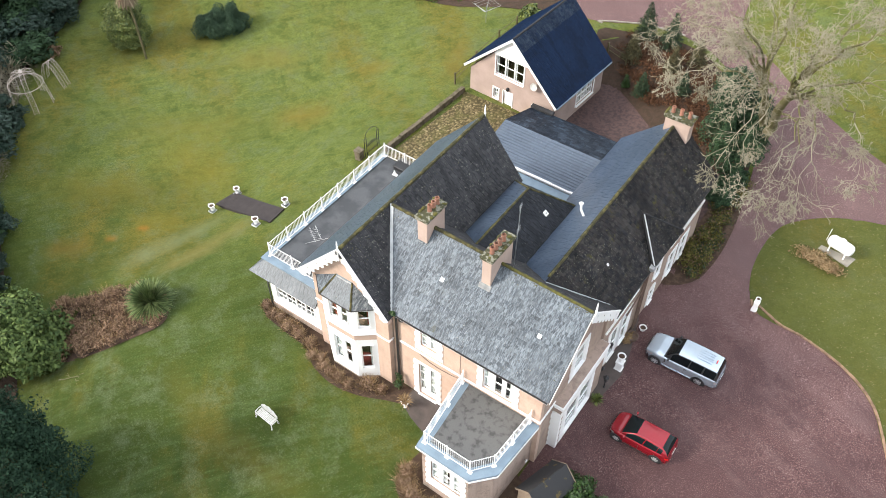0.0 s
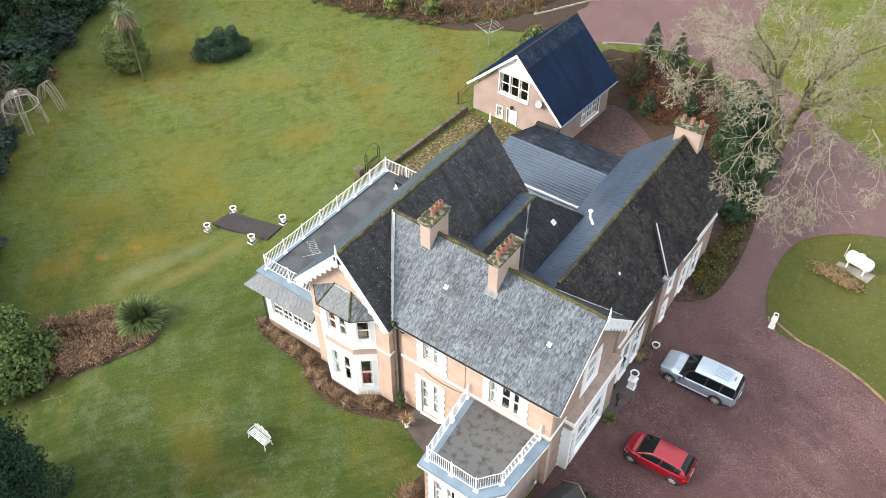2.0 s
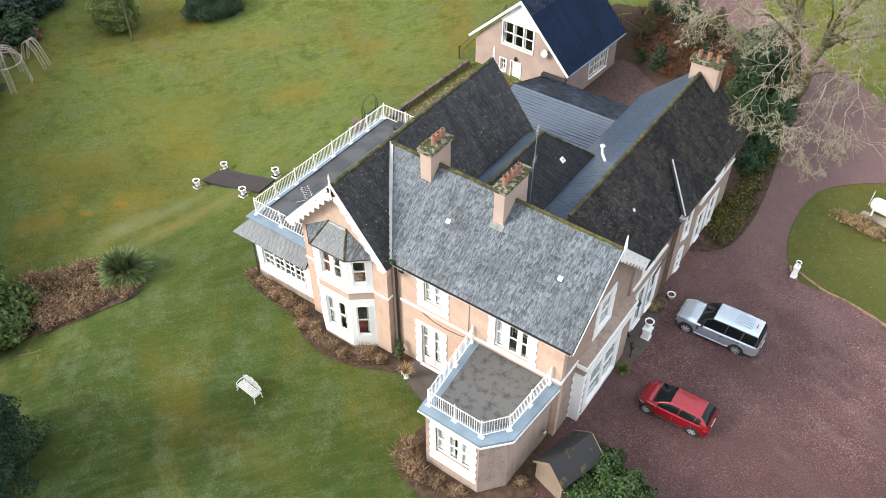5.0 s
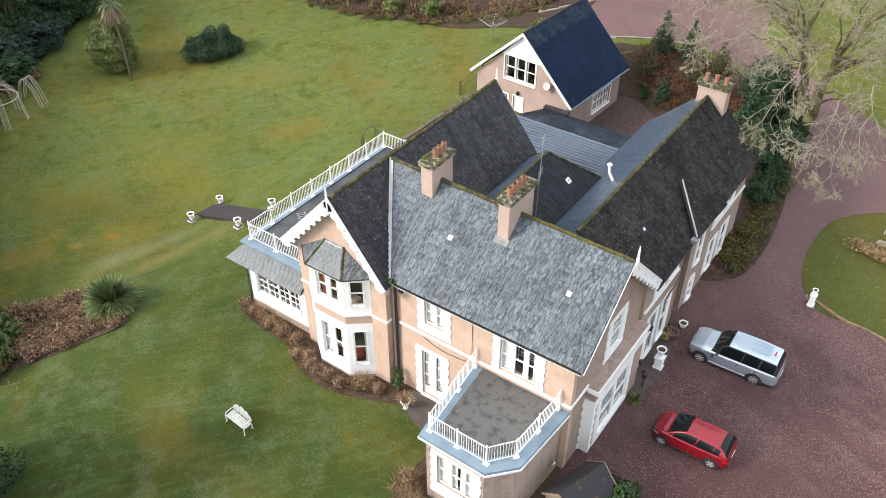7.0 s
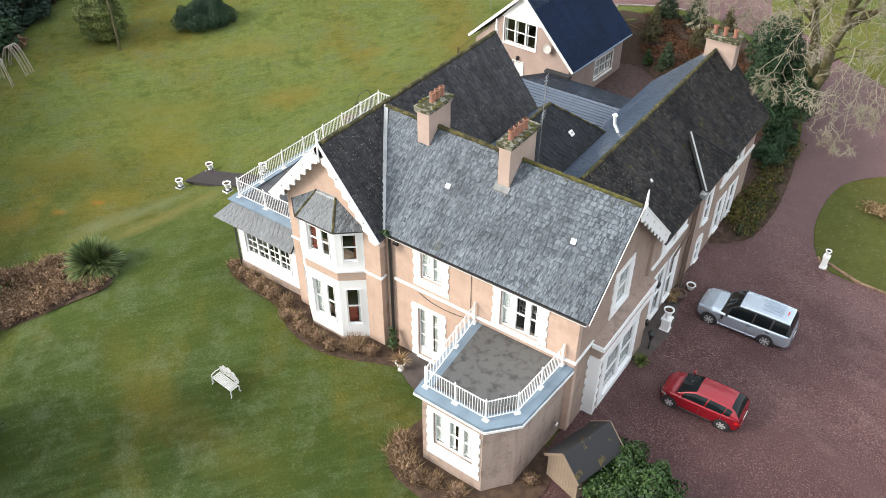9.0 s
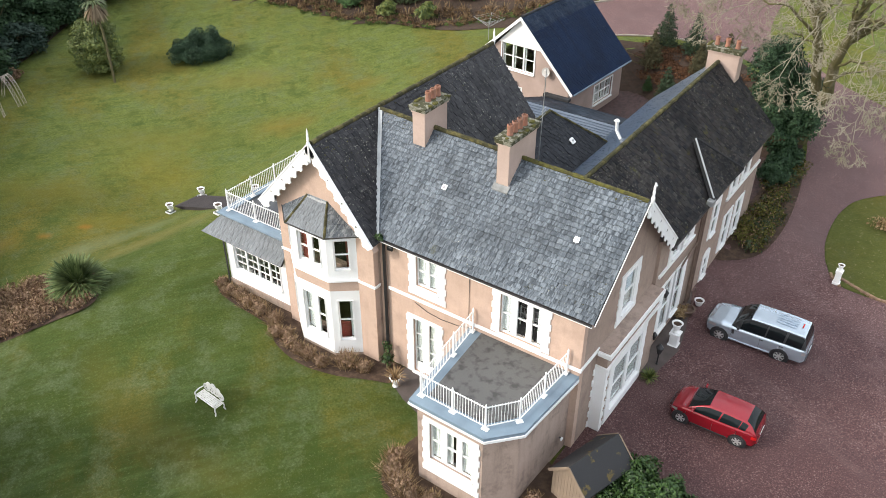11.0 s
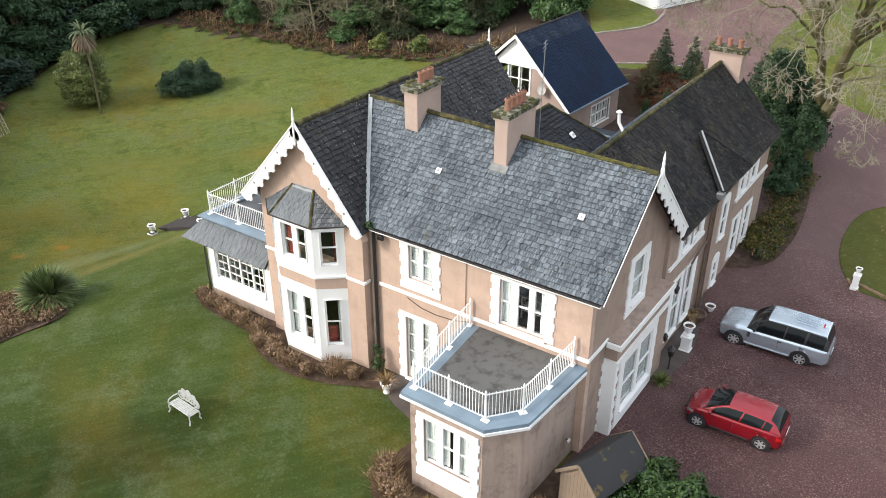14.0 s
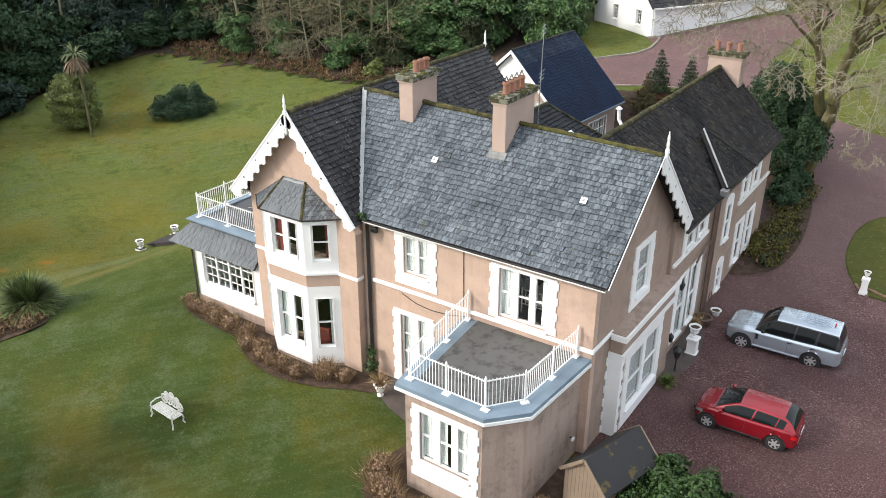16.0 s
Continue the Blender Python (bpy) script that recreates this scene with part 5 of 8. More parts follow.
slates(house, "sunroom_roof", "", [(-9.05, 9.6, 3.1), (-9.05, -4.1, 3.1), (-8.2, -3.3, 4.0), (-8.2, 9.0, 4.0)], 0.3, 0.22, SLATE_KJ, 21, thick=0.08)
part("terrace_roof", nbox(-8.25, -3.05, -3.35, 9.05, 3.95, SZ), FELTB, house, "dark felt flat roof terrace")
eb = bmesh.new()
box(eb, -8.4, -3.06, -3.5, -2.9, SZ + 0.002, SZ + 0.06)
box(eb, -8.4, -7.9, -2.9, 9.2, SZ + 0.002, SZ + 0.06)
part("lead_edge", eb, LEAD, house, "blue-grey lead roof edge")
railing(house, [(-3.2, -3.0, SZ + 0.06), (-8.0, -3.0, SZ + 0.06), (-8.0, 8.95, SZ + 0.06), (-4.0, 8.95, SZ + 0.06)], [0.9, 2.85, 4.8, 6.5, 8.2, 9.9, 11.6, 13.3, 15.0, 16.75, 18.6, 20.7])
pipe(house, [(-7.8, -3.85, 3.0), (-7.8, -3.85, 0.1)], 0.045)

# terrace room with its balcony
TER = [(7.35, -3.66), (7.85, -8.55), (11.3, -8.6), (12.35, -7.45), (12.6, -3.66)]
TW = [(7.75, -3.66), (8.1, -8.35), (11.15, -8.4), (12.1, -7.35), (12.3, -3.66)]
for i, ((x0, y0), (x1, y1)) in enumerate(zip(TW, TW[1:])):
    L = math.hypot(x1 - x0, y1 - y0)
    Ft = frame_of((x0, y0, 0), (x1 - x0, y1 - y0, 0), (y1 - y0, -(x1 - x0), 0))
    hs = [(0.6, L - 0.45, 1.2, 3.2)] if i == 1 else []
    wall(house, "terrace_room_wall", Ft, L, -0.6, 3.75, hs, PLINTH, 0.25, label="weather-stained rendered wall")
    if hs:
        window(house, Ft, *hs[0], 3, side=0.3, top=0.22, foot=0.75, mull=0.26, hung=[((-0.1, 1.25),), ((-0.1, 0.5), (0.85, 1.25)), ((-0.1, 1.25),)])
part("white_fascia", prism(bmesh.new(), [(x + (0.04 if x > 10 else -0.04), y - 0.02) for x, y in TER], 3.84, 3.95), WHITE, house)
part("lead_edge", prism(bmesh.new(), TER, 3.955, 4.1), LEAD, house, "blue-grey lead roof edge")
INN = [(8.0, -3.67), (8.35, -7.9), (10.95, -7.95), (11.75, -7.0), (11.95, -3.67)]
part("balcony_floor", prism(bmesh.new(), INN, 4.06, 4.125), FELT, house, "stained grey balcony floor")
RP = [(7.62, -3.72, 4.1), (8.12, -8.12, 4.1), (11.08, -8.16, 4.1), (11.92, -7.12, 4.1), (12.08, -3.72, 4.1)]
s1 = math.hypot(0.5, 4.4)
s2, s3, s4 = s1 + 2.96, s1 + 2.96 + 1.337, s1 + 2.96 + 1.337 + 3.404
railing(house, RP, [0.05, s1 * 0.4, s1, s1 + 1.48, s2, s3, s3 + 1.7, s4 - 0.05])



def terrace_things():
    z = SZ + 0.002
    v = thing("roof_box", "low black box lying on the felt terrace", "box", (-6.3, 8.75, z))
    part("body", nbox(-0.4, 0.6, -0.5, 0.5, 0, 0.3, 0.03), BLACK, v)
    part("lid", nbox(-0.44, 0.64, -0.54, 0.54, 0.3, 0.36, 0.015), BLACK, v)
    s = thing("white_bracket", "small white bracket standing on the felt terrace", "bracket", (-6.2, 7.85, z))
    part("foot", nbox(-0.2, 0.2, -0.12, 0.12, 0, 0.04), RAILW, s)
    part("web", slab(bmesh.new(), [(-0.18, 0.02, 0.04), (0.18, 0.02, 0.04), (-0.1, 0.02, 0.4)], (0, -0.04, 0)), RAILW, s)
    w = thing("clothes_airer", "thin white wire clothes airer lying on the terrace", "clothes airer", (-6.85, 0.1, z), radians(-32))
    for k in range(7):
        part("rod", tube(bmesh.new(), (-0.7 + 0.18 * k, -0.32, 0.06), (-0.6 + 0.18 * k, 0.3, 0.06), 0.006, 0.006, 5), RAILW, w)
    for y in (-0.2, 0.2):
        part("frame", tube(bmesh.new(), (-0.8, y, 0.05), (0.6, y, 0.05), 0.007, 0.007, 5), RAILW, w)
    part("leg", tube(bmesh.new(), (0.5, -0.9, 0.05), (0.62, 0.75, 0.05), 0.009, 0.009, 5), RAILW, w)


terrace_things()

# link building at the back
LW, LE, LG, LR, LN = -3.2, 6.3, (14.3, 3.35), (17.7, 4.12), (21.75, 2.75)
slates(house, "roof", "wet slate roof of the link building, pale blue sky sheen in its colour", [(LW, *LG), (LE, *LG), (LE, *LR), (LW, *LR)], 1.6, 0.25, SLATE_WJ, 22, thick=0.08, deck=LINKDECK, step=1.5)
slates(house, "roof", "weathered rear slates of the link building, darkened as its shaded side", [(LE, *LN), (LW, *LN), (LW, *LR), (LE, *LR)], 0.4, 0.28, SLATE_LJ, 24, thick=0.08)
part("lead_flat", slab(bmesh.new(), [(2.65, 9.2, 3.0), (5.94, 9.2, 3.0), (5.94, 14.1, 3.22), (-3.0, 14.1, 3.22), (-3.0, 9.85, 3.0), (2.65, 9.85, 3.0)], (0, 0, -0.1)), LEAD, house, "blue-grey lead flat between the roofs")
part("gutter", nbox(LW, 5.9, 14.12, 14.3, 3.26, 3.4), WHITE, house, "white gutter")
part("capping", nbox(LW, -1.2, 21.5, 21.9, 2.86, 3.08, 0.02), DECK, house, "black felt capping at the cottage wall")
part("wall", nbox(-3.0, 5.9, 14.5, 14.7, 0, 3.25), PLINTH, house)
part("wall", nbox(-2.7, 5.9, 21.2, 21.45, -0.2, 2.75), PLINTH, house)
part("wall", slab(bmesh.new(), [(-3.0, 14.75, 0), (-3.0, 21.45, 0), (-3.0, 21.45, 2.7), (-3.0, 17.7, 3.95), (-3.0, 14.75, 3.25)], (0.25, 0, 0)), PLINTH, house)
fl = pipe(house, [(8.6, 7.6, 8.5), (8.2, 7.7, 9.02), (8.17, 7.68, 9.5)], 0.075, WHITE, "flue", "white boiler flue")
part("flue_cap", lathe(bmesh.new(), [(0.13, 0), (0.15, 0.03), (0.06, 0.12), (0.01, 0.14)], 12, (8.17, 7.68, 9.5)), WHITE, fl)
pipe(house, [(4.5, -3.68, 4.2), (5.2, -3.68, 3.95), (5.9, -3.68, 3.88), (6.8, -3.68, 3.95), (7.5, -3.68, 4.15)], 0.014, BLACK, "cable", "thin black cable on the wall")
pipe(house, [(7.35, -3.68, 7.0), (7.35, -3.68, 4.5)], 0.012, BLACK, "cable")


def bedstead():
    b = thing("bed", "white iron bed standing in the bedroom", "bed", (9.9, -2.2, 4.26))
    part("mattress", nbox(-0.75, 0.75, -0.1, 1.8, 0.35, 0.6, 0.06), CURTAIN, b)
    for x in (-0.8, 0.8):
        part("post", tube(bmesh.new(), (x, -0.15, 0), (x, -0.15, 1.0), 0.03, 0.03, 8), RAILW, b)
    for z in (0.35, 0.62, 0.95):
        part("rail", tube(bmesh.new(), (-0.8, -0.15, z), (0.8, -0.15, z), 0.022, 0.022, 6), RAILW, b)
    for k in range(9):
        part("spindle", tube(bmesh.new(), (-0.64 + 0.16 * k, -0.15, 0.35), (-0.64 + 0.16 * k, -0.15, 0.95), 0.013, 0.013, 5), RAILW, b)


bedstead()


def armchair():
    a = thing("armchair", "dark red armchair standing in the bay", "armchair", (0.55, -4.25, 0.4), radians(25))
    part("seat", nbox(-0.34, 0.34, -0.34, 0.3, 0.12, 0.45, 0.06), REDCLOTH, a)
    part("backrest", nbox(-0.36, 0.36, 0.22, 0.42, 0.3, 1.0, 0.07), REDCLOTH, a)
    for x in (-0.42, 0.42):
        part("armrest", nbox(x - 0.09, x + 0.09, -0.34, 0.3, 0.1, 0.62, 0.05), REDCLOTH, a)


armchair()


def floodlight(x, y, z, turn, material, label):
    f = thing("floodlight", label, "floodlight", (x, y, z), turn)
    part("bracket", nbox(-0.03, 0.03, -0.02, 0.14, -0.03, 0.03), BLACK, f)
    part("head", nbox(-0.14, 0.14, 0.12, 0.24, -0.16, 0.04, 0.02), material, f)
    return f


lamp = floodlight(12.36, -4.37, 1.14, -math.pi / 2, RAILW, "small white floodlight on the stained wall")
lamp.scale = (0.6, 0.6, 0.6)
floodlight(3.35, -3.66, 6.75, math.pi, BLACK, "black floodlight under the front eave")


# ---- outbuildings ----
def garage():
    g = thing("cottage", "small rendered garden cottage with a steep blue slate roof", "cottage")
    g.matrix_basis = Matrix.Translation((-5.7, 22.5, 0)) @ Matrix.Rotation(radians(-3.5), 4, "Z") @ Matrix.Translation((5.7, -22.5, 0))
    x0, x1, y0, y1, xr, zr, zl, ze = -9.9, -1.65, 22.6, 30.4, -5.72, 7.75, 3.55, 3.25
    F = frame_of((0, y0, 0), (1, 0, 0), (0, -1, 0))
    h = [(-7.35, -4.6, 3.75, 5.6), (-6.45, -5.55, 0.9, 2.5), (-7.45, -6.95, 1.4, 2.4), (-3.6, -2.9, 1.2, 2.3)]
    wall(g, "wall", F, x1, 0, 3.3, [h[1], h[2], h[3]], PINK, u_start=x0, label="rough pink rendered wall")
    s0, s1 = (xr - x0) / (zr - 3.3 - 0.2), (x1 - xr) / (zr - 3.3 - 0.2)
    lo = lambda z: x0 + (z - 3.3) * s0
    hi = lambda z: x1 - (z - 3.3) * s1
    gb = bmesh.new()
    for q in ([(x0, 3.305), (-7.35, 3.305), (-7.35, 5.6), (lo(5.6), 5.6)], [(-4.6, 3.305), (x1, 3.305), (hi(5.6), 5.6), (-4.6, 5.6)], [(-7.35, 3.305), (-4.6, 3.305), (-4.6, 3.75), (-7.35, 3.75)]):
        slab(gb, [(x, y0, z) for x, z in q], (0, 0.3, 0))
    part("gable", gb, PINK, g)
    part("gable_board", slab(bmesh.new(), [(lo(5.6), y0 - 0.02, 5.605), (hi(5.6), y0 - 0.02, 5.605), (xr, y0 - 0.02, zr - 0.15)], (0, 0.3, 0)), WHITE, g, "white boarded gable top")
    part("gable", slab(bmesh.new(), [(x0, y1, 3.3), (x1, y1, 3.3), (xr, y1, zr - 0.2)], (0, -0.3, 0)), PINK, g)
    window(g, F, *h[0], 3, side=0.08, top=0.06, foot=0.06, quoin=False, bars=(0, 1), mull=0.07, drape=0.16, label="white three-light upper window")
    window(g, F, *h[1], 1, side=0.06, top=0.06, foot=0.0, quoin=False, bars=(0, 0), panel=1.4, curtain=None, name="door", label="white panelled door")
    window(g, F, *h[2], 1, side=0.1, top=0.08, foot=0.1, quoin=False)
    window(g, F, *h[3], 1, side=0.08, top=0.08, foot=0.1, quoin=False)
    FE2 = frame_of((x1, 0, 0), (0, 1, 0), (1, 0, 0))
    wall(g, "wall", FE2, y1, 0, 3.3, [(26.3, 28.9, 0.95, 2.45)], PINK, u_start=y0 + 0.33)
    window(g, FE2, 26.3, 28.9, 0.95, 2.45, 3, side=0.1, top=0.08, foot=0.12, quoin=False, bars=(0, 1), mull=0.08)
    part("wall", nbox(x0, x0 + 0.3, y0 + 0.33, y1, 0, 3.3), PINK, g)
    part("wall", nbox(x0 + 0.3, x1 - 0.33, y1 - 0.3, y1 - 0.005, 0, 3.3), PINK, g)
    km = 0.8
    xm, zm = -1.2 + (xr + 1.2) * km, ze + (zr - ze) * km
    slates(g, "roof", "new dark blue slate roof slope", [(-1.2, y0 - 0.25, ze), (-1.2, 30.8, ze), (xm, 30.8, zm), (xm, y0 - 0.25, zm)], 0.3, 0.23, SLATE_BJ, 31)
    slates(g, "roof", "weathered upper courses of the blue slates", [(xm, y0 - 0.25, zm), (xm, 30.8, zm), (xr, 30.8, zr), (xr, y0 - 0.25, zr)], 0.3, 0.23, SLATE_GJ, 33)
    slates(g, "roof", "new dark blue slate roof slope", [(-10.35, 30.8, zl), (-10.35, y0 - 0.25, zl), (xr, y0 - 0.25, zr), (xr, 30.8, zr)], 0.3, 0.23, SLATE_BJ, 32)
    ridge_cap(g, (xr, y0 - 0.2, zr + 0.02), (xr, 30.8, zr + 0.02), DECK, 0.09, 0.005, "dark ridge tiles")
    for f in ((-1.15, y0 - 0.3, ze - 0.05), (-10.4, y0 - 0.3, zl - 0.05)):
        a, f = Vector((xr, y0 - 0.3, zr)), Vector(f)
        d = (f - a).normalized()
        q = Matrix((d, (0, -1, 0), d.cross(Vector((0, -1, 0))))).transposed().to_4x4()
        q.translation = a
        part("fascia", nbox(0, (f - a).length, 0, 0.04, -0.16 if q.col[2].z > 0 else -0.03, 0.03 if q.col[2].z > 0 else 0.16, 0, q), WHITE, g, "white fascia board")
    part("gutter", nbox(-1.2, -1.08, y0 - 0.2, 30.7, ze - 0.1, ze - 0.03), LEAD, g)
    dish = lathe(bmesh.new(), [(0.015, 0), (0.24, 0.05), (0.33, 0.11), (0.315, 0.12), (0.22, 0.065)], 14)
    part("satellite_dish", dish, plain("pale_dish", (0.5, 0.48, 0.45), 0.6), g, at=Matrix.Translation((-3.4, y0 - 0.25, 4.35)) @ Matrix.Rotation(radians(75), 4, "X"))
    part("lamp", nbox(-6.1, -5.9, y0 - 0.22, y0 - 0.01, 2.65, 2.95, 0.03), BLACK, g)


garage()


def white_house():
    w = thing("white_house", "white rendered house with garage doors behind the drive", "house", (-6.8, 50.85, 3.5), radians(61))
    L, D, H = 17.5, 9.0, 3.1
    F = frame_of((0, 0, 0), (1, 0, 0), (0, -1, 0))
    doors = [(0.6 + i * 2.9, 3.1 + i * 2.9, 0.05, 2.3) for i in range(5)]
    wall(w, "wall", F, L, -0.6, H, doors, WALLW)
    for a, b, z0, z1 in doors:
        db = nbox(a, b, -0.14, -0.08, z0, z1, 0, F)
        for k in range(1, 5):
            box(db, a + 0.05, b - 0.05, -0.082, -0.06, z0 + 2.25 * k / 5 + 0.03, z0 + 2.25 * (k + 1) / 5 - 0.03, F)
        part("garage_door", db, WALLW, w, "white panelled garage door")
    FG = frame_of((0, 0, 0), (0, 1, 0), (-1, 0, 0))
    hs = [(1.6, 2.4, 1.1, 2.5), (5.2, 6.0, 1.1, 2.5), (3.6, 4.6, 3.9, 4.9)]
    wall(w, "wall", FG, D, -0.6, H, hs[:2], WALLW, u_start=0.33)
    for h in hs[:2]:
        window(w, FG, *h, 1, side=0.02, top=0.02, foot=0.08, quoin=False, bars=(1, 3), curtain=None)
    part("gable", slab(bmesh.new(), [(0, 0, H), (0, D, H), (0, D / 2, H + 4.2)], (0.3, 0, 0)), WALLW, w)
    part("wall", nbox(L - 0.3, L, 0.33, D, -0.6, H), WALLW, w)
    part("wall", nbox(0.3, L - 0.3, D - 0.3, D, -0.6, H), WALLW, w)
    slates(w, "roof", "dark slate roof", [(-0.35, -0.45, H - 0.15), (L + 0.3, -0.45, H - 0.15), (L + 0.3, D / 2, H + 4.5), (-0.35, D / 2, H + 4.5)], 0.4, 0.3, SLATE_EJ, 41)
    slates(w, "roof", "", [(L + 0.3, D + 0.45, H - 0.15), (-0.35, D + 0.45, H - 0.15), (-0.35, D / 2, H + 4.5), (L + 0.3, D / 2, H + 4.5)], 0.4, 0.3, SLATE_EJ, 42)
    part("gutter", nbox(-0.35, L + 0.3, -0.6, -0.46, H - 0.25, H - 0.12), WHITE, w)
    pipe(w, [(0.15, -0.08, H - 0.2), (0.15, -0.08, 0)], 0.05, WHITE)


white_house()


def shed():
    s = thing("shed", "small weathered timber shed with a mossy felt roof", "shed", (13.05, -6.15, -0.02), radians(-16.5))
    W, L, E, R = 1.75, 2.55, 1.45, 2.3
    for x in (0.05, W - 0.05):
        part("side_wall", nbox(x - 0.03, x + 0.03, 0.05, L - 0.05, 0, E), TIMBER, s)
    n = 11
    for y in (0.0, L - 0.04):
        for i in range(n):
            a, b = W * i / n + 0.004, W * (i + 1) / n - 0.004
            top = lambda x: E + (R - E) * (1 - abs(x - W / 2) / (W / 2)) - 0.03
            pts = [(a, y, 0), (b, y, 0), (b, y, top(b)), (a, y, top(a))]
            if a < W / 2 < b:
                pts.insert(3, (W / 2, y, top(W / 2)))
            part("board", slab(bmesh.new(), pts, (0, 0.03, 0)), TIMBER, s)
    for sx in (0, 1):
        xe = -0.12 if sx == 0 else W + 0.12
        slope = [(W / 2, -0.12, R), (xe, -0.12, E - 0.1), (xe, L + 0.1, E - 0.1), (W / 2, L + 0.1, R)]
        part("roof_felt", slab(bmesh.new(), slope if sx == 0 else slope[::-1], (0, 0, 0.04)), SHEDROOF, s, "dark roofing felt with yellow moss")
    for y in (-0.14, L + 0.1):
        for xe in (-0.12, W + 0.12):
            a, f = Vector((W / 2, y, R)), Vector((xe, y, E - 0.1))
            q = (f - a).to_track_quat("X", "Z").to_matrix().to_4x4()
            q.translation = a
            part("trim", nbox(0, (f - a).length, -0.02, 0.02, -0.06, 0.06, 0, q), TIMBER, s)


shed()


# ---- vehicles ----
def paint(name, c, rough=0.25, metal=0.3):
    m, nt, b = node_mat(name, rough, metal, 0.5)
    dirt = tex(nt, 3.0, 6, 0.6)
    nt.links.new(blend(nt, ramp(nt, dirt, [(0.45, grey(0)), (0.8, grey(0.25))]), c, tuple(v * 0.7 for v in c)), b.inputs["Base Color"])
    b.inputs["Coat Weight"].default_value = 0.6
    b.inputs["Coat Roughness"].default_value = 0.08
    return m


RED = paint("red_car_paint", (0.235, 0.006, 0.014))
SILVER = paint("silver_car_paint", (0.54, 0.62, 0.70), 0.26, 0.7)
CARGLASS = plain("tinted_car_glass", (0.008, 0.011, 0.012), 0.05, var=0.02, spec=0.2)
TYRE = plain("tyre_rubber", (0.025, 0.025, 0.026), 0.85)
ALLOY = plain("alloy_wheel", (0.68, 0.68, 0.68), 0.35, 0.6, var=0.1)
LAMPG = plain("clear_lamp", (0.75, 0.77, 0.78), 0.1, var=0.02)
LAMPT = plain("smoked_lamp", (0.22, 0.20, 0.20), 0.12, var=0.02)
LAMPR = plain("red_lamp", (0.5, 0.01, 0.01), 0.15, var=0.02)


def interp(pts, x):
    for (a, p), (b, q) in zip(pts, pts[1:]):
        if a <= x <= b:
            k = (x - a) / (b - a)
            return p + (q - p) * k
    return pts[0][1] if x < pts[0][0] else pts[-1][1]


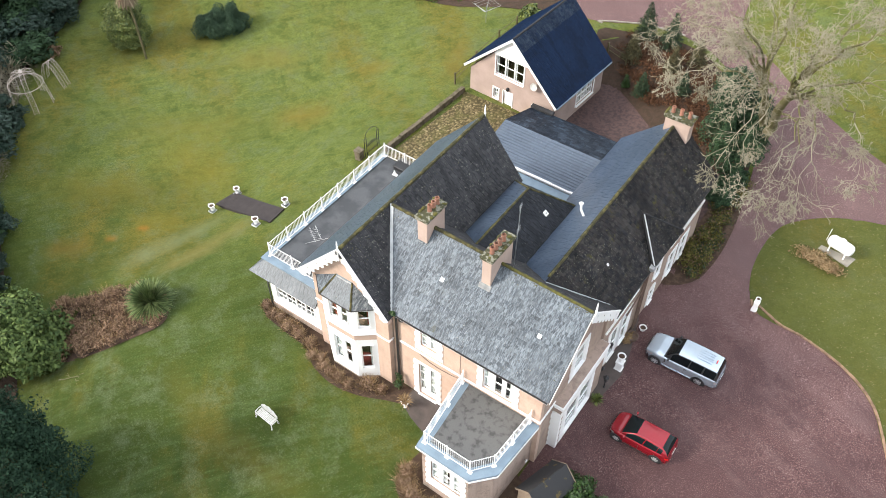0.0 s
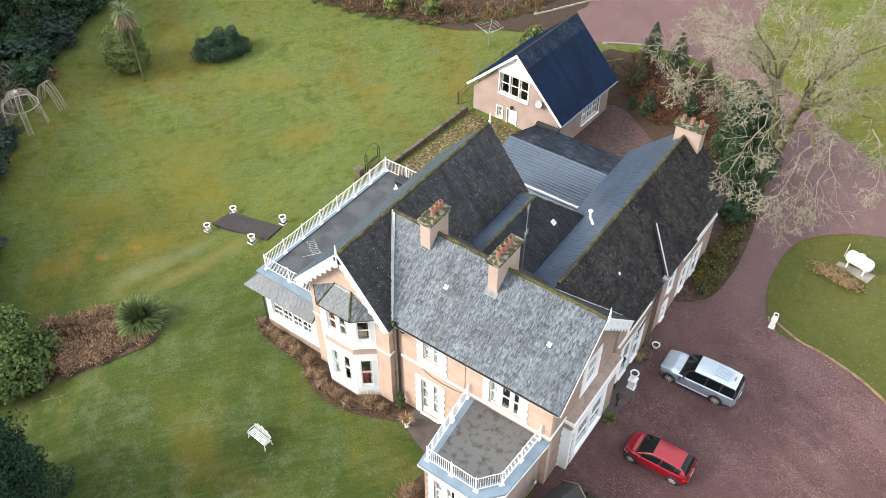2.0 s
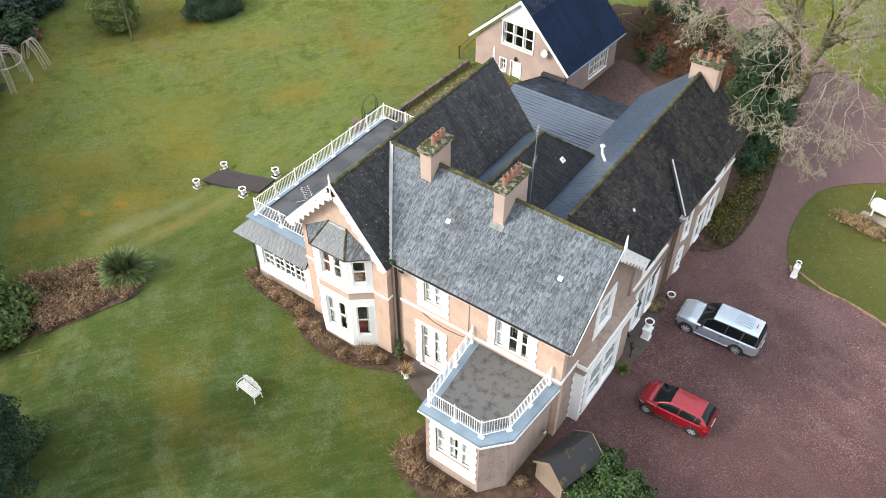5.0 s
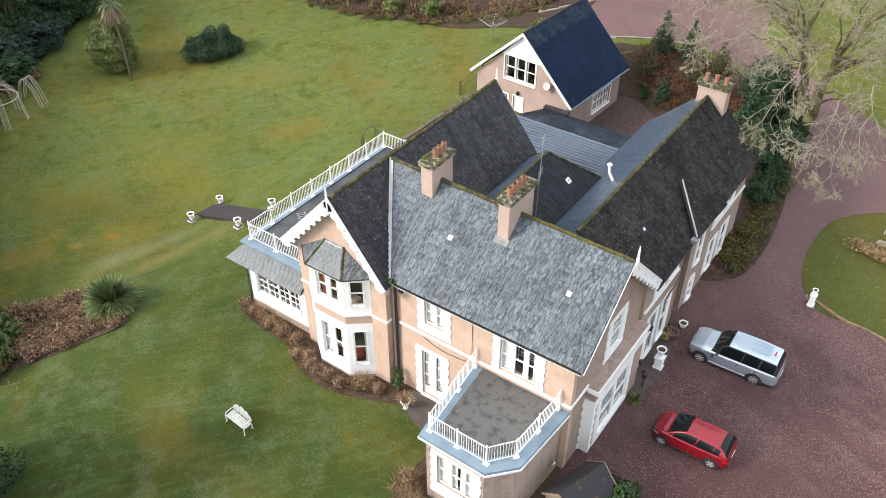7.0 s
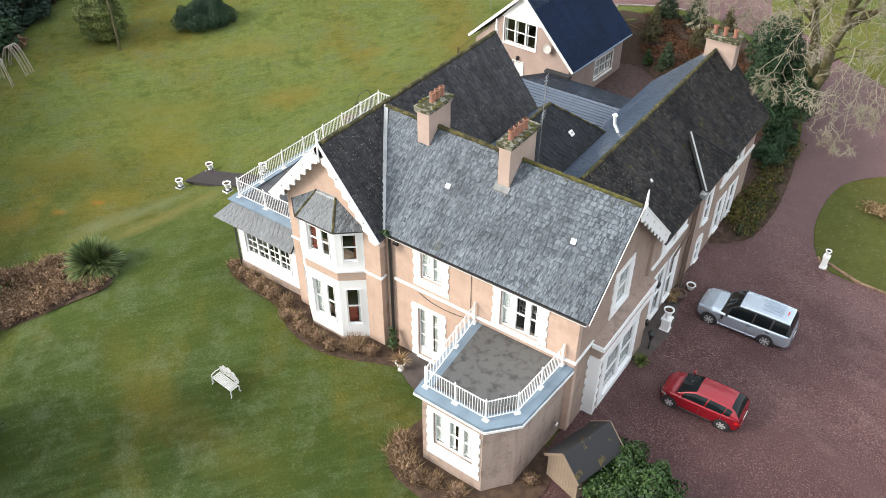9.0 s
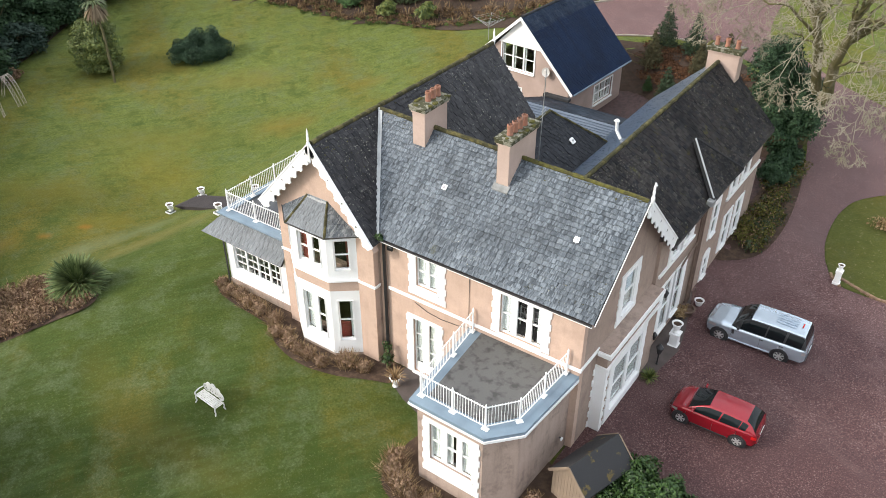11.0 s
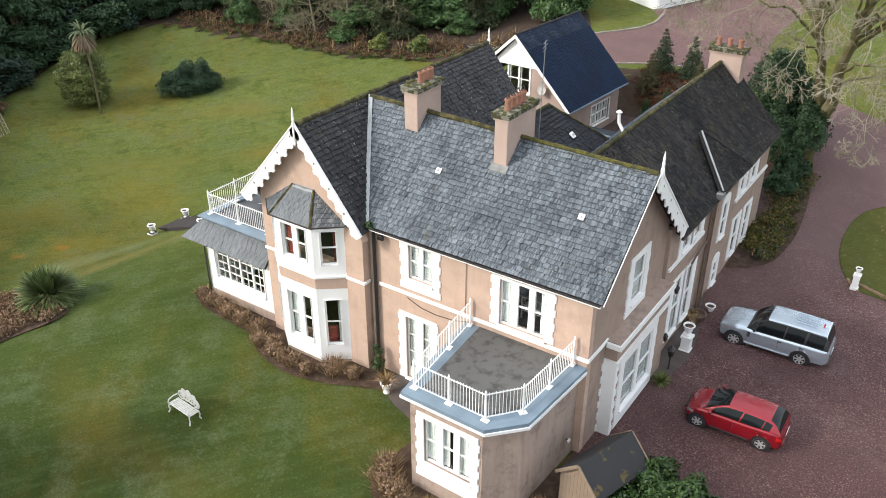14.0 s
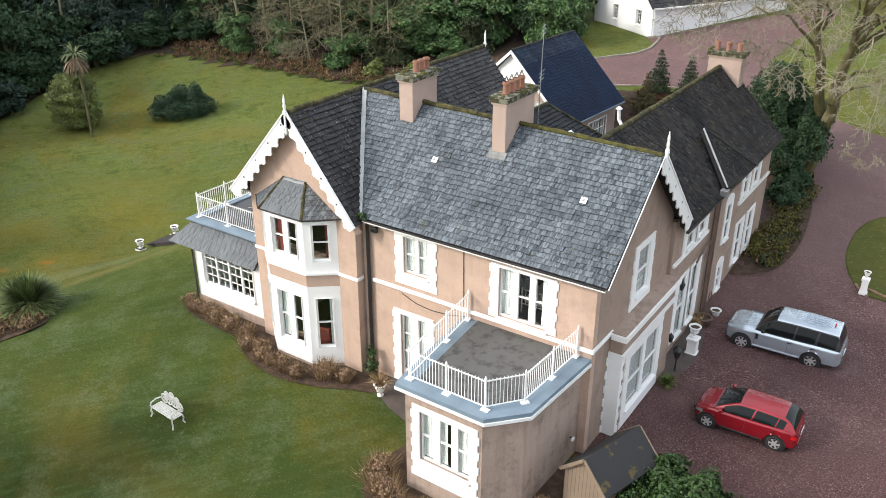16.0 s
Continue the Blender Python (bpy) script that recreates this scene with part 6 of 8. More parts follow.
def car(name, label, at, turn, color, L, Wd, belt, width, cabin, roof_z, wr, wx, sill=0.24, rails=False):
    """A parked car, its nose along local x. belt: height of the body's upper edge along it; width: half width along it; cabin: foot and roof lengths and half widths."""
    c = thing(name, label, "car", at, turn)
    xs = sorted({round(-L / 2 + L * i / 110, 3) for i in range(111)})
    arch = wr + 0.075
    prof = [(0.0, -1.0), (0.80, -1.0), (0.95, -0.97), (0.99, -0.85), (1.0, -0.72), (1.003, -0.58), (1.006, -0.44), (1.01, -0.3), (1.01, -0.16), (1.008, -0.02), (1.004, 0.1), (1.0, 0.2), (0.995, 0.42), (0.985, 0.62), (0.95, 0.88), (0.88, 1.0), (0.6, 1.03), (0.3, 1.045), (0.0, 1.05)]
    bm = bmesh.new()
    rows = []
    for x in xs:
        t = interp(belt, x)
        hw = interp(width, x)
        end = min(1.0, (L / 2 - abs(x)) / 0.16)
        s = sill + 0.16 * (1 - end) ** 2
        tt = t - 0.12 * (1 - end) ** 2
        row = []
        for y, z in prof:
            zz = s + (tt - s) * (z + 1) / 2
            yy = y * hw
            px, pz = x, zz
            if y > 0.9:
                for w in wx:
                    dx, dz = px - w, pz - wr
                    r = math.hypot(dx, dz)
                    if 0 < abs(r - arch) < 0.032:
                        px, pz = w + dx / r * arch, max(s, wr + dz / r * arch)
            row.append((px, yy, pz))
        rows.append(row)
    for sy in (1, -1):
        grid = [[bm.verts.new((x, y * sy, z)) for x, y, z in row] for row in rows]
        for i in range(len(grid) - 1):
            for j in range(len(prof) - 1):
                q = [grid[i][j], grid[i + 1][j], grid[i + 1][j + 1], grid[i][j + 1]]
                m = sum((v.co for v in q), Vector()) / 4
                if abs(m.y) > 0.5 and any(math.hypot(m.x - w, m.z - wr) < arch - 0.004 for w in wx):
                    continue
                bm.faces.new(q)
        for e in (0, -1):
            bm.faces.new(grid[e])
    bmesh.ops.remove_doubles(bm, verts=bm.verts[:], dist=0.0015)
    bmesh.ops.recalc_face_normals(bm, faces=bm.faces[:])
    part("body", bm, color, c, "", True)
    part("underbody", nbox(-L / 2 + 0.15, L / 2 - 0.15, -Wd / 2 + 0.24, Wd / 2 - 0.24, sill - 0.04, 0.75), BLACK, c)
    # greenhouse: cross sections along the car; roof, pillars and panes are its parts
    xb0, xb1, xr0, xr1, wb, wt = cabin
    zl = lambda x: interp(belt, x) - 0.01

    def crest(x):
        """Height of the centre line over the belt, from scuttle to tail."""
        if x > xr0:
            k = (xb0 - x) / (xb0 - xr0)
            return zl(x) + (roof_z - 0.035 - zl(x)) * (1 - (1 - k) ** 1.35)
        if x < xr1:
            k = (x - xb1) / (xr1 - xb1)
            return zl(x) + (roof_z - 0.06 - zl(x)) * (1 - (1 - k) ** 1.5)
        k = (xr0 - x) / (xr0 - xr1)
        return roof_z - 0.035 + 0.14 * k * (1 - k) - 0.025 * k

    stations = [xb0 + (xb1 - xb0) * i / 96 for i in range(97)]
    rise = (0.0, 0.07, 0.3, 0.55, 0.8, 0.92, 1.0)
    sect = []
    lean = 0.10 if rails else 0.16
    for x in stations:
        up = max(0.012, crest(x) - zl(x))
        h = min(1.0, up / (roof_z - zl(x)))
        tail = max(0.0, (-x - abs(xb1) * 0.35) / abs(xb1)) ** 2
        nose = max(0.0, (x - xr0) / (xb0 - xr0))
        w0 = wb * (1 - 0.10 * tail - 0.05 * nose ** 2)
        w1 = w0 + (wt * (1 - 0.08 * tail) - wb) * h
        crown = (0.05 + 0.05 * nose) * h
        r = 0.055 * h
        zc = zl(x) + up - crown - r
        row = [(w0 + (w1 - w0) * s + 0.022 * h * math.sin(math.pi * s), zl(x) - 0.02 + (zc - zl(x) + 0.02) * s) for s in rise]
        rr = min(0.1, 0.14 * h)
        row += [(w1 - rr * (1 - math.cos(q)), zc + r * math.sin(q)) for q in (radians(35), radians(65), radians(90))]
        row += [((w1 - rr) * (1 - k / 7), zc + r + crown * (1 - (1 - k / 7) ** 2)) for k in range(1, 8)]
        sect.append([(x - lean * min(1.0, k / 6) * h, y, z) for k, (y, z) in enumerate(row)])
    doors = ((0.13, 0.445), (0.47, 0.70), (0.73, 0.94)) if rails else ((0.12, 0.455), (0.48, 0.735), (0.755, 0.84))
    front, back = (xb0 - xr0) / (xb0 - xb1), (xb0 - xr1) / (xb0 - xb1)

    def zone(u, j):
        if 1 <= j < 5:
            for d, (p, q) in enumerate(doors):
                if p < u < q:
                    return "side_window", d
        if j >= 8:
            if 0.03 < u < front - 0.012:
                return "windscreen", 0
            if back + 0.02 < u < (0.985 if rails else 0.965):
                return "rear_window", 0
            if front <= u <= back + 0.02:
                return "roof", 0
        if rails and j >= 6 and front <= u <= back + 0.02:
            return "roof", 0
        return "pillar", 0
    cells = {}
    for i in range(96):
        for j in range(len(sect[0]) - 1):
            n, d = zone((i + 0.5) / 96, j)
            for sy in (1, -1):
                cells.setdefault((n, d, sy if n == "side_window" else 0), []).append((i, j, sy))
    for (n, d, s), quads in cells.items():
        gm, seen = bmesh.new(), {}

        def vert(i, j, sy):
            x, y, z = sect[i][j]
            key = (i, j, sy if y > 1e-6 else 0)
            if key not in seen:
                seen[key] = gm.verts.new((x, y * sy, z))
            return seen[key]
        for i, j, sy in quads:
            f = [vert(i, j, sy), vert(i + 1, j, sy), vert(i + 1, j + 1, sy), vert(i, j + 1, sy)]
            gm.faces.new(f if sy < 0 else f[::-1])
        bmesh.ops.recalc_face_normals(gm, faces=gm.faces[:])
        part(n, gm, CARGLASS if n in ("side_window", "windscreen", "rear_window") else BLACK if n == "pillar" and rails else color, c, "", True)
    for sy in (1, -1):
        for u in (0.02, 0.41, 0.68 if rails else 0.74):
            sx = xb0 + (xb1 - xb0) * u
            w = interp(width, sx) * 1.008
            part("door_seam", nbox(sx - 0.007, sx + 0.007, sy * w - 0.006, sy * w + 0.006, sill + 0.14, zl(sx) - 0.1), BLACK, c)
        part("sill_trim", nbox(wx[1] + 0.45, wx[0] - 0.45, sy * Wd / 2 - 0.02, sy * Wd / 2 + 0.012, sill + 0.02, sill + 0.1, 0.01), BLACK if not rails else color, c)
        my = wb + 0.04
        mb = nbox(xb0 - 0.42, xb0 - 0.3, sy * my if sy > 0 else -my - 0.2, my + 0.2 if sy > 0 else -my, zl(xb0 - 0.3) + 0.04, zl(xb0 - 0.3) + 0.18, 0.03)
        part("mirror", mb, BLACK if rails else color, c)
        for hx in (xb0 + (xb1 - xb0) * 0.43, xb0 + (xb1 - xb0) * 0.7):
            w = interp(width, hx) * 1.0
            part("door_handle", nbox(hx - 0.09, hx + 0.09, sy * w - 0.014, sy * w + 0.014, zl(hx) - 0.2, zl(hx) - 0.165), BLACK if rails else color, c)

        def patch(name, i0, i1, j0, j1, mat, label=""):
            verts, faces = [], []
            n = j1 - j0 + 1
            for i in range(i0, i1 + 1):
                for jj in range(j0, j1 + 1):
                    x, y, z = rows[i][jj]
                    verts.append((x + (0.012 if x > 0 else -0.012), sy * (y + 0.006), z + 0.004))
            for i in range(i1 - i0):
                for jj in range(n - 1):
                    o = i * n + jj
                    faces.append((o, o + 1, o + n + 1, o + n))
            raw(name, verts, faces, mat, c, label, True)
        e = len(rows) - 1
        patch("headlamp", e - 13, e - 4, 11, 13, LAMPT)
        patch("tail_lamp", 1, 5 if rails else 7, 11, 13, LAMPT if rails else LAMPR)

    part("scuttle", nbox(xb0 - 0.05, xb0 + 0.07, -wb + 0.16, wb - 0.16, zl(xb0) - 0.02, zl(xb0) + 0.012, 0.005), BLACK, c)
    part("bumper", nbox(-L / 2 - 0.025, -L / 2 + 0.1, -Wd / 2 + 0.22, Wd / 2 - 0.22, 0.42, 0.54, 0.02), BLACK if rails else color, c)
    part("grille", nbox(L / 2 - 0.06, L / 2 + 0.012, -0.4, 0.4, interp(belt, L / 2 - 0.1) - 0.28, interp(belt, L / 2 - 0.1) - 0.14, 0.01), BLACK, c)
    part("number_plate", nbox(-L / 2 - 0.03, -L / 2 - 0.012, -0.26, 0.26, 0.66, 0.77), LAMPG, c, "pale plate with a dark bar")
    if rails:
        for y in (-0.36, -0.18, 0.0, 0.18, 0.36):
            part("roof_rib", nbox(xr1 + 0.35, (xr0 + xr1) / 2 + 0.1, y - 0.025, y + 0.025, roof_z - 0.003, roof_z + 0.016), color, c)
        for sy in (1, -1):
            part("side_vent", nbox(wx[0] - 0.66, wx[0] - 0.55, sy * (Wd / 2 - 0.012) - 0.008, sy * (Wd / 2 - 0.012) + 0.008, 0.72, 0.98), BLACK, c)
        part("brake_lamp", nbox(xr1 + 0.1, xr1 + 0.16, -0.14, 0.14, roof_z - 0.03, roof_z - 0.002), LAMPR, c)
    # wheels
    for w in wx:
        for sy in (1, -1):
            yo = sy * (Wd / 2 - 0.015)
            m = Matrix.Translation((w, yo, wr)) @ Matrix.Rotation(radians(-90 * sy), 4, "X")
            tb = lathe(bmesh.new(), [(wr * 0.62, -0.2), (wr * 0.9, -0.2), (wr, -0.16), (wr, -0.04), (wr * 0.93, 0.0), (wr * 0.68, 0.005), (wr * 0.66, -0.03)], 28, m=m)
            wheel = part("wheel", tb, TYRE, c, "", True)
            rb = lathe(bmesh.new(), [(wr * 0.67, -0.1), (wr * 0.68, -0.012), (wr * 0.62, -0.01), (wr * 0.6, -0.05), (0.02, -0.06)], 24, m=m)
            for k in range(7 if rails else 6):
                q = m @ Matrix.Rotation(math.tau * k / (7 if rails else 6), 4, "Z")
                box(rb, 0.03, wr * 0.63, -0.035, 0.035, -0.05, -0.008, q)
            lathe(rb, [(0.065, -0.05), (0.065, -0.004), (0.04, 0.0)], 10, m=m)
            part("rim", rb, ALLOY, wheel, "silver spoked rim")
            part("arch_lining", lathe(bmesh.new(), [(arch, -0.3), (arch + 0.012, -0.3), (arch + 0.012, -0.02), (arch, -0.02)], 24, m=m), BLACK, wheel)
    return c


car("hatchback_car", "small red five-door hatchback parked on the gravel", (17.06, 1.24, 0.03), radians(181.2), RED, 3.86, 1.73,
    [(-1.93, 0.80), (-1.84, 0.93), (-1.5, 1.0), (-0.5, 0.96), (0.5, 0.95), (1.05, 0.94), (1.35, 0.91), (1.6, 0.84), (1.76, 0.75), (1.87, 0.64), (1.93, 0.54)],
    [(-1.93, 0.62), (-1.8, 0.76), (-1.4, 0.845), (-0.4, 0.862), (0.8, 0.86), (1.3, 0.84), (1.55, 0.79), (1.72, 0.69), (1.85, 0.52), (1.93, 0.34)],
    (1.18, -1.86, 0.36, -1.16, 0.80, 0.585), 1.47, 0.31, (1.275, -1.195))
car("estate_car", "silver four-wheel-drive estate car parked on the gravel", (16.80, 7.70, 0.03), radians(181.5), SILVER, 4.8, 1.93,
    [(-2.4, 1.02), (-2.28, 1.13), (-1.5, 1.15), (0, 1.12), (1.0, 1.11), (1.6, 1.09), (2.1, 1.03), (2.3, 0.95), (2.4, 0.84)],
    [(-2.4, 0.78), (-2.2, 0.90), (-1.5, 0.955), (0.5, 0.96), (1.6, 0.94), (2.1, 0.86), (2.3, 0.75), (2.4, 0.6)],
    (1.14, -2.31, 0.42, -2.0, 0.90, 0.70), 1.86, 0.37, (1.60, -1.28), 0.32, True)


# ---- garden things ----
def urn(name, x, y, z, s, label, group="", category="urn", tall=0.0, wide=1.0):
    """A white urn; tall: height of a square pedestal below it."""
    t = thing(name, label, category, (x, y, z), 0.0, group)
    if tall:
        k = wide
        pb = nbox(-0.26 * k, 0.26 * k, -0.26 * k, 0.26 * k, 0, 0.14, 0.02)
        box(pb, -0.2 * k, 0.2 * k, -0.2 * k, 0.2 * k, 0.14, tall - 0.1)
        box(pb, -0.25 * k, 0.25 * k, -0.25 * k, 0.25 * k, tall - 0.1, tall)
        part("pedestal", pb, WHITE, t)
    bm = lathe(bmesh.new(), [(0.17 * s, 0), (0.18 * s, 0.06 * s), (0.09 * s, 0.12 * s), (0.08 * s, 0.2 * s), (0.2 * s, 0.3 * s), (0.25 * s, 0.46 * s), (0.24 * s, 0.58 * s), (0.34 * s, 0.66 * s), (0.35 * s, 0.7 * s), (0.27 * s, 0.7 * s), (0.24 * s, 0.6 * s)], 16, (0, 0, tall))
    part("bowl", bm, WHITE, t, "", True)
    part("soil", lathe(bmesh.new(), [(0.24 * s, 0.56 * s), (0.25 * s, 0.63 * s), (0.1 * s, 0.66 * s)], 12, (0, 0, tall)), SOIL, t)
    return t


for x, y, lab in ((-20.45, 1.95, "white garden urn beside the dark path"), (-20.15, 4.45, "white garden urn beside the dark path"), (-14.2, 4.2, "white garden urn with winged handles"), (-14.75, 1.5, "white garden urn with winged handles")):
    u = urn("garden_urn", x, y, ground(x, y), 0.78, lab, "urns round the dark path", tall=0.14)
    for sx in (-1, 1):
        hb = bmesh.new()
        prev = None
        for k in range(7):
            a = radians(-70 + 200 * k / 6)
            p = Vector((sx * (0.24 + 0.12 * math.cos(a)), 0, 0.14 + 0.41 + 0.14 * math.sin(a)))
            if prev:
                tube(hb, prev, p, 0.03, 0.03, 5)
            prev = p
        part("handle", hb, WHITE, u)
urn("pedestal_urn", 13.6, 5.1, 0.02, 0.8, "white urn on a tall square pedestal by the front door", tall=0.85)
urn("low_urn", 13.5, 8.6, 0.03, 0.75, "low white urn on the gravel by the wall")
urn("gate_pedestal", 18.85, 14.2, ground(18.85, 14.2) + 0.03, 0.5, "white urn on a pedestal at the lawn edge", tall=0.85, wide=0.72)
urn("garden_pot", 4.25, -4.95, 0.0, 0.8, "white plant pot beside the garden door", category="plant pot")


def path_slab():
    p = thing("garden_path", "dark timber path sloping across the lawn", "path", (0, 0, 0), kind="structure")
    n = 30
    a, b, c, d = (Vector(G(x, y, 0.12)) for x, y in ((-20.9, 2.65), (-20.5, 4.45), (-13.9, 3.75), (-13.8, 2.05)))
    mid_s, mid_n = (Vector(G(-17.3, y, 0.16)) for y in (2.4, 4.1))

    def at(p0, m, p1, t):
        return p0.lerp(m, t * 2) if t < 0.5 else m.lerp(p1, t * 2 - 1)
    for i in range(n):
        t0, t1 = i / n, (i + 0.93) / n
        q = [at(a, mid_s, d, t0), at(a, mid_s, d, t1), at(b, mid_n, c, t1), at(b, mid_n, c, t0)]
        part("plank", slab(bmesh.new(), q, (0, 0, -0.4)), DECKING, p)


path_slab()


BENCHW = plain("chalky_white_iron", (0.60, 0.60, 0.58), 0.7, var=0.25, scale=9.0, c2=(0.42, 0.42, 0.39))


def bench():
    b = thing("garden_bench", "ornate white cast-iron garden bench on the lawn", "bench", (-2.25, -10.35, ground(-2.2, -10.3)), radians(-4))
    for i in range(6):
        part("seat_slat", nbox(-0.72, 0.72, -0.26 + 0.085 * i, -0.19 + 0.085 * i, 0.42, 0.445, 0.006), BENCHW, b)
    for x in (-0.68, 0.68):
        for y in (-0.24, 0.22):
            lb = bmesh.new()
            pts = [(x, y, 0.43), (x * 1.03, y * 1.15, 0.28), (x * 0.99, y * 1.0, 0.14), (x * 1.06, y * 1.3, 0.0)]
            for p, q in zip(pts, pts[1:]):
                tube(lb, p, q, 0.035, 0.03, 6)
            part("leg", lb, BENCHW, b)
        ab = bmesh.new()
        pts = [(x, 0.24, 0.66), (x, 0.0, 0.7), (x, -0.24, 0.64), (x, -0.28, 0.52), (x, -0.22, 0.43)]
        for p, q in zip(pts, pts[1:]):
            tube(ab, p, q, 0.03, 0.03, 6)
        part("armrest", ab, BENCHW, b)
    for k, (cx, r, cz) in enumerate(((-0.5, 0.2, 0.66), (-0.17, 0.24, 0.74), (0.17, 0.24, 0.74), (0.5, 0.2, 0.66), (0.0, 0.14, 0.96), (-0.34, 0.12, 0.9), (0.34, 0.12, 0.9))):
        rb = bmesh.new()
        for s in range(12):
            a, e = math.tau * s / 12, math.tau * (s + 1) / 12
            tube(rb, (cx + r * math.cos(a), 0.26 + 0.08 * (cz - 0.5), cz + r * math.sin(a)), (cx + r * math.cos(e), 0.26 + 0.08 * (cz - 0.5), cz + r * math.sin(e)), 0.03, 0.03, 5)
        for s in range(3):
            a = math.tau * s / 6 + 0.4
            tube(rb, (cx + r * math.cos(a), 0.28, cz + r * math.sin(a)), (cx - r * math.cos(a), 0.28, cz - r * math.sin(a)), 0.022, 0.022, 5)
        part("back_scroll", rb, BENCHW, b)


bench()


def tank():
    t = thing("gas_tank", "white horizontal gas tank on short legs", "gas tank", (21.75, 21.9, ground(21.7, 21.9)), radians(-14))
    t.scale = (0.82, 0.82, 0.82)
    m = Matrix.Translation((0, 0, 1.0)) @ Matrix.Rotation(radians(90), 4, "Y")
    part("vessel", lathe(bmesh.new(), [(0.05, -1.15), (0.3, -1.1), (0.46, -0.96), (0.53, -0.75), (0.53, 0.75), (0.46, 0.96), (0.3, 1.1), (0.05, 1.15)], 24, m=m), TANKW, t, "", True)
    part("valve_hood", lathe(bmesh.new(), [(0.24, 1.4), (0.24, 1.62), (0.2, 1.68)], 14), TANKW, t)
    for x in (-0.7, 0.7):
        for y in (-0.35, 0.35):
            part("leg", nbox(x - 0.06, x + 0.06, y - 0.04, y + 0.04, 0, 0.85), TANKW, t)
    part("base", nbox(-1.4, 1.4, -0.75, 0.75, -0.1, 0.06), STONE, t)
    part("vent_pipe", tube(bmesh.new(), (-1.45, 0.6, 0), (-1.4, 0.62, 1.5), 0.025, 0.025, 6), TANKW, t)


tank()


def lattice_leg(bm, p, q, bow, w, n=14):
    """One curved lattice leg of the white gazebo."""
    p, q, bow = Vector(p), Vector(q), Vector(bow)
    side = (q - p).cross(Vector((0, 0, 1)))
    side = (side.normalized() if side.length > 1e-3 else Vector((1, 0, 0))) * w / 2
    prev = None
    for i in range(n + 1):
        s = i / n
        c = p.lerp(q, s) + bow * (4 * s * (1 - s))
        a, b = c - side, c + side
        if prev:
            tube(bm, prev[0], a, 0.017, 0.017, 4, False)
            tube(bm, prev[1], b, 0.017, 0.017, 4, False)
            tube(bm, prev[0], b, 0.009, 0.009, 4, False)
            tube(bm, prev[1], a, 0.009, 0.009, 4, False)
        prev = (a, b)


GAZEBOW = plain("weathered_white_iron", (0.62, 0.55, 0.50), 0.7, var=0.3, scale=7.0, c2=(0.33, 0.24, 0.19))


def gazebo():
    gx, gy = -43.0, 1.9
    g = thing("garden_gazebo", "white wrought-iron gazebo frame with lattice legs", "gazebo", (gx, gy, ground(gx, gy)))
    for k in range(5):
        a = radians(-100 + 72 * k)
        ca, sa = math.cos(a), math.sin(a)
        bm = bmesh.new()
        lattice_leg(bm, (1.75 * ca, 1.75 * sa, -0.1), (1.5 * ca, 1.5 * sa, 2.1), (0.02, 0.02, 0), 0.42, 9)
        lattice_leg(bm, (1.5 * ca, 1.5 * sa, 2.1), (0.12 * ca, 0.12 * sa, 3.25), (0.3 * ca, 0.3 * sa, 0.3), 0.36, 7)
        part("lattice_leg", bm, GAZEBOW, g)
    bm = bmesh.new()
    for k in range(28):
        a, e = math.tau * k / 28, math.tau * (k + 1) / 28
        tube(bm, (1.5 * math.cos(a), 1.5 * math.sin(a), 2.1), (1.5 * math.cos(e), 1.5 * math.sin(e), 2.1), 0.03, 0.03, 5)
    part("ring", bm, GAZEBOW, g)
    part("crown_ball", lathe(bmesh.new(), [(0.02, 3.2), (0.16, 3.28), (0.2, 3.36), (0.1, 3.5), (0.02, 3.62)], 10), GAZEBOW, g)
    ax, ay = -43.8, 5.0
    h = thing("garden_arch", "white wrought-iron lattice arch on the lawn", "garden arch", (ax, ay, ground(ax, ay)), radians(9))
    for y, w in ((-0.28, 0.3), (0.28, 0.3)):
        bm = bmesh.new()
        lattice_leg(bm, (-1.3, y, -0.1), (1.3, y, -0.1), (0, 0, 2.4), w, 22)
        part("lattice_arch", bm, GAZEBOW, h)


gazebo()


def lamp_post():
    t = thing("garden_lamp", "black post lantern beside the front door", "lamp", (13.5, 3.3, 0.0))
    part("post", lathe(bmesh.new(), [(0.09, 0), (0.09, 0.1), (0.035, 0.16), (0.03, 0.72), (0.06, 0.76)], 10), BLACK, t)
    part("lantern", lathe(bmesh.new(), [(0.1, 0.76), (0.17, 1.1), (0.2, 1.12), (0.08, 1.26), (0.02, 1.36)], 6), BLACK, t)


lamp_post()


def planter():
    t = thing("stone_planter", "weathered brown stone planter beside the side wall", "plant pot", (13.25, 7.55, 0.05))
    part("bowl", lathe(bmesh.new(), [(0.2, 0), (0.24, 0.08), (0.34, 0.35), (0.42, 0.5), (0.42, 0.56), (0.34, 0.56), (0.3, 0.42)], 14), PIPEBROWN, t)
    hb, prev = bmesh.new(), None
    for k in range(15):
        a = radians(-60 + 20 * k)
        p = Vector((0.1, 0.2 + 0.26 * math.cos(a), 1.3 + 0.03 * k + 0.26 * math.sin(a)))
        if prev:
            tube(hb, prev, p, 0.022, 0.022, 6)
        prev = p
    tube(hb, (0.1, 0.33, 0.45), (0.1, 0.33, 1.1), 0.022, 0.022, 6)
    part("iron_scroll", hb, PIPEBROWN, t, "rusty iron scroll")


planter()


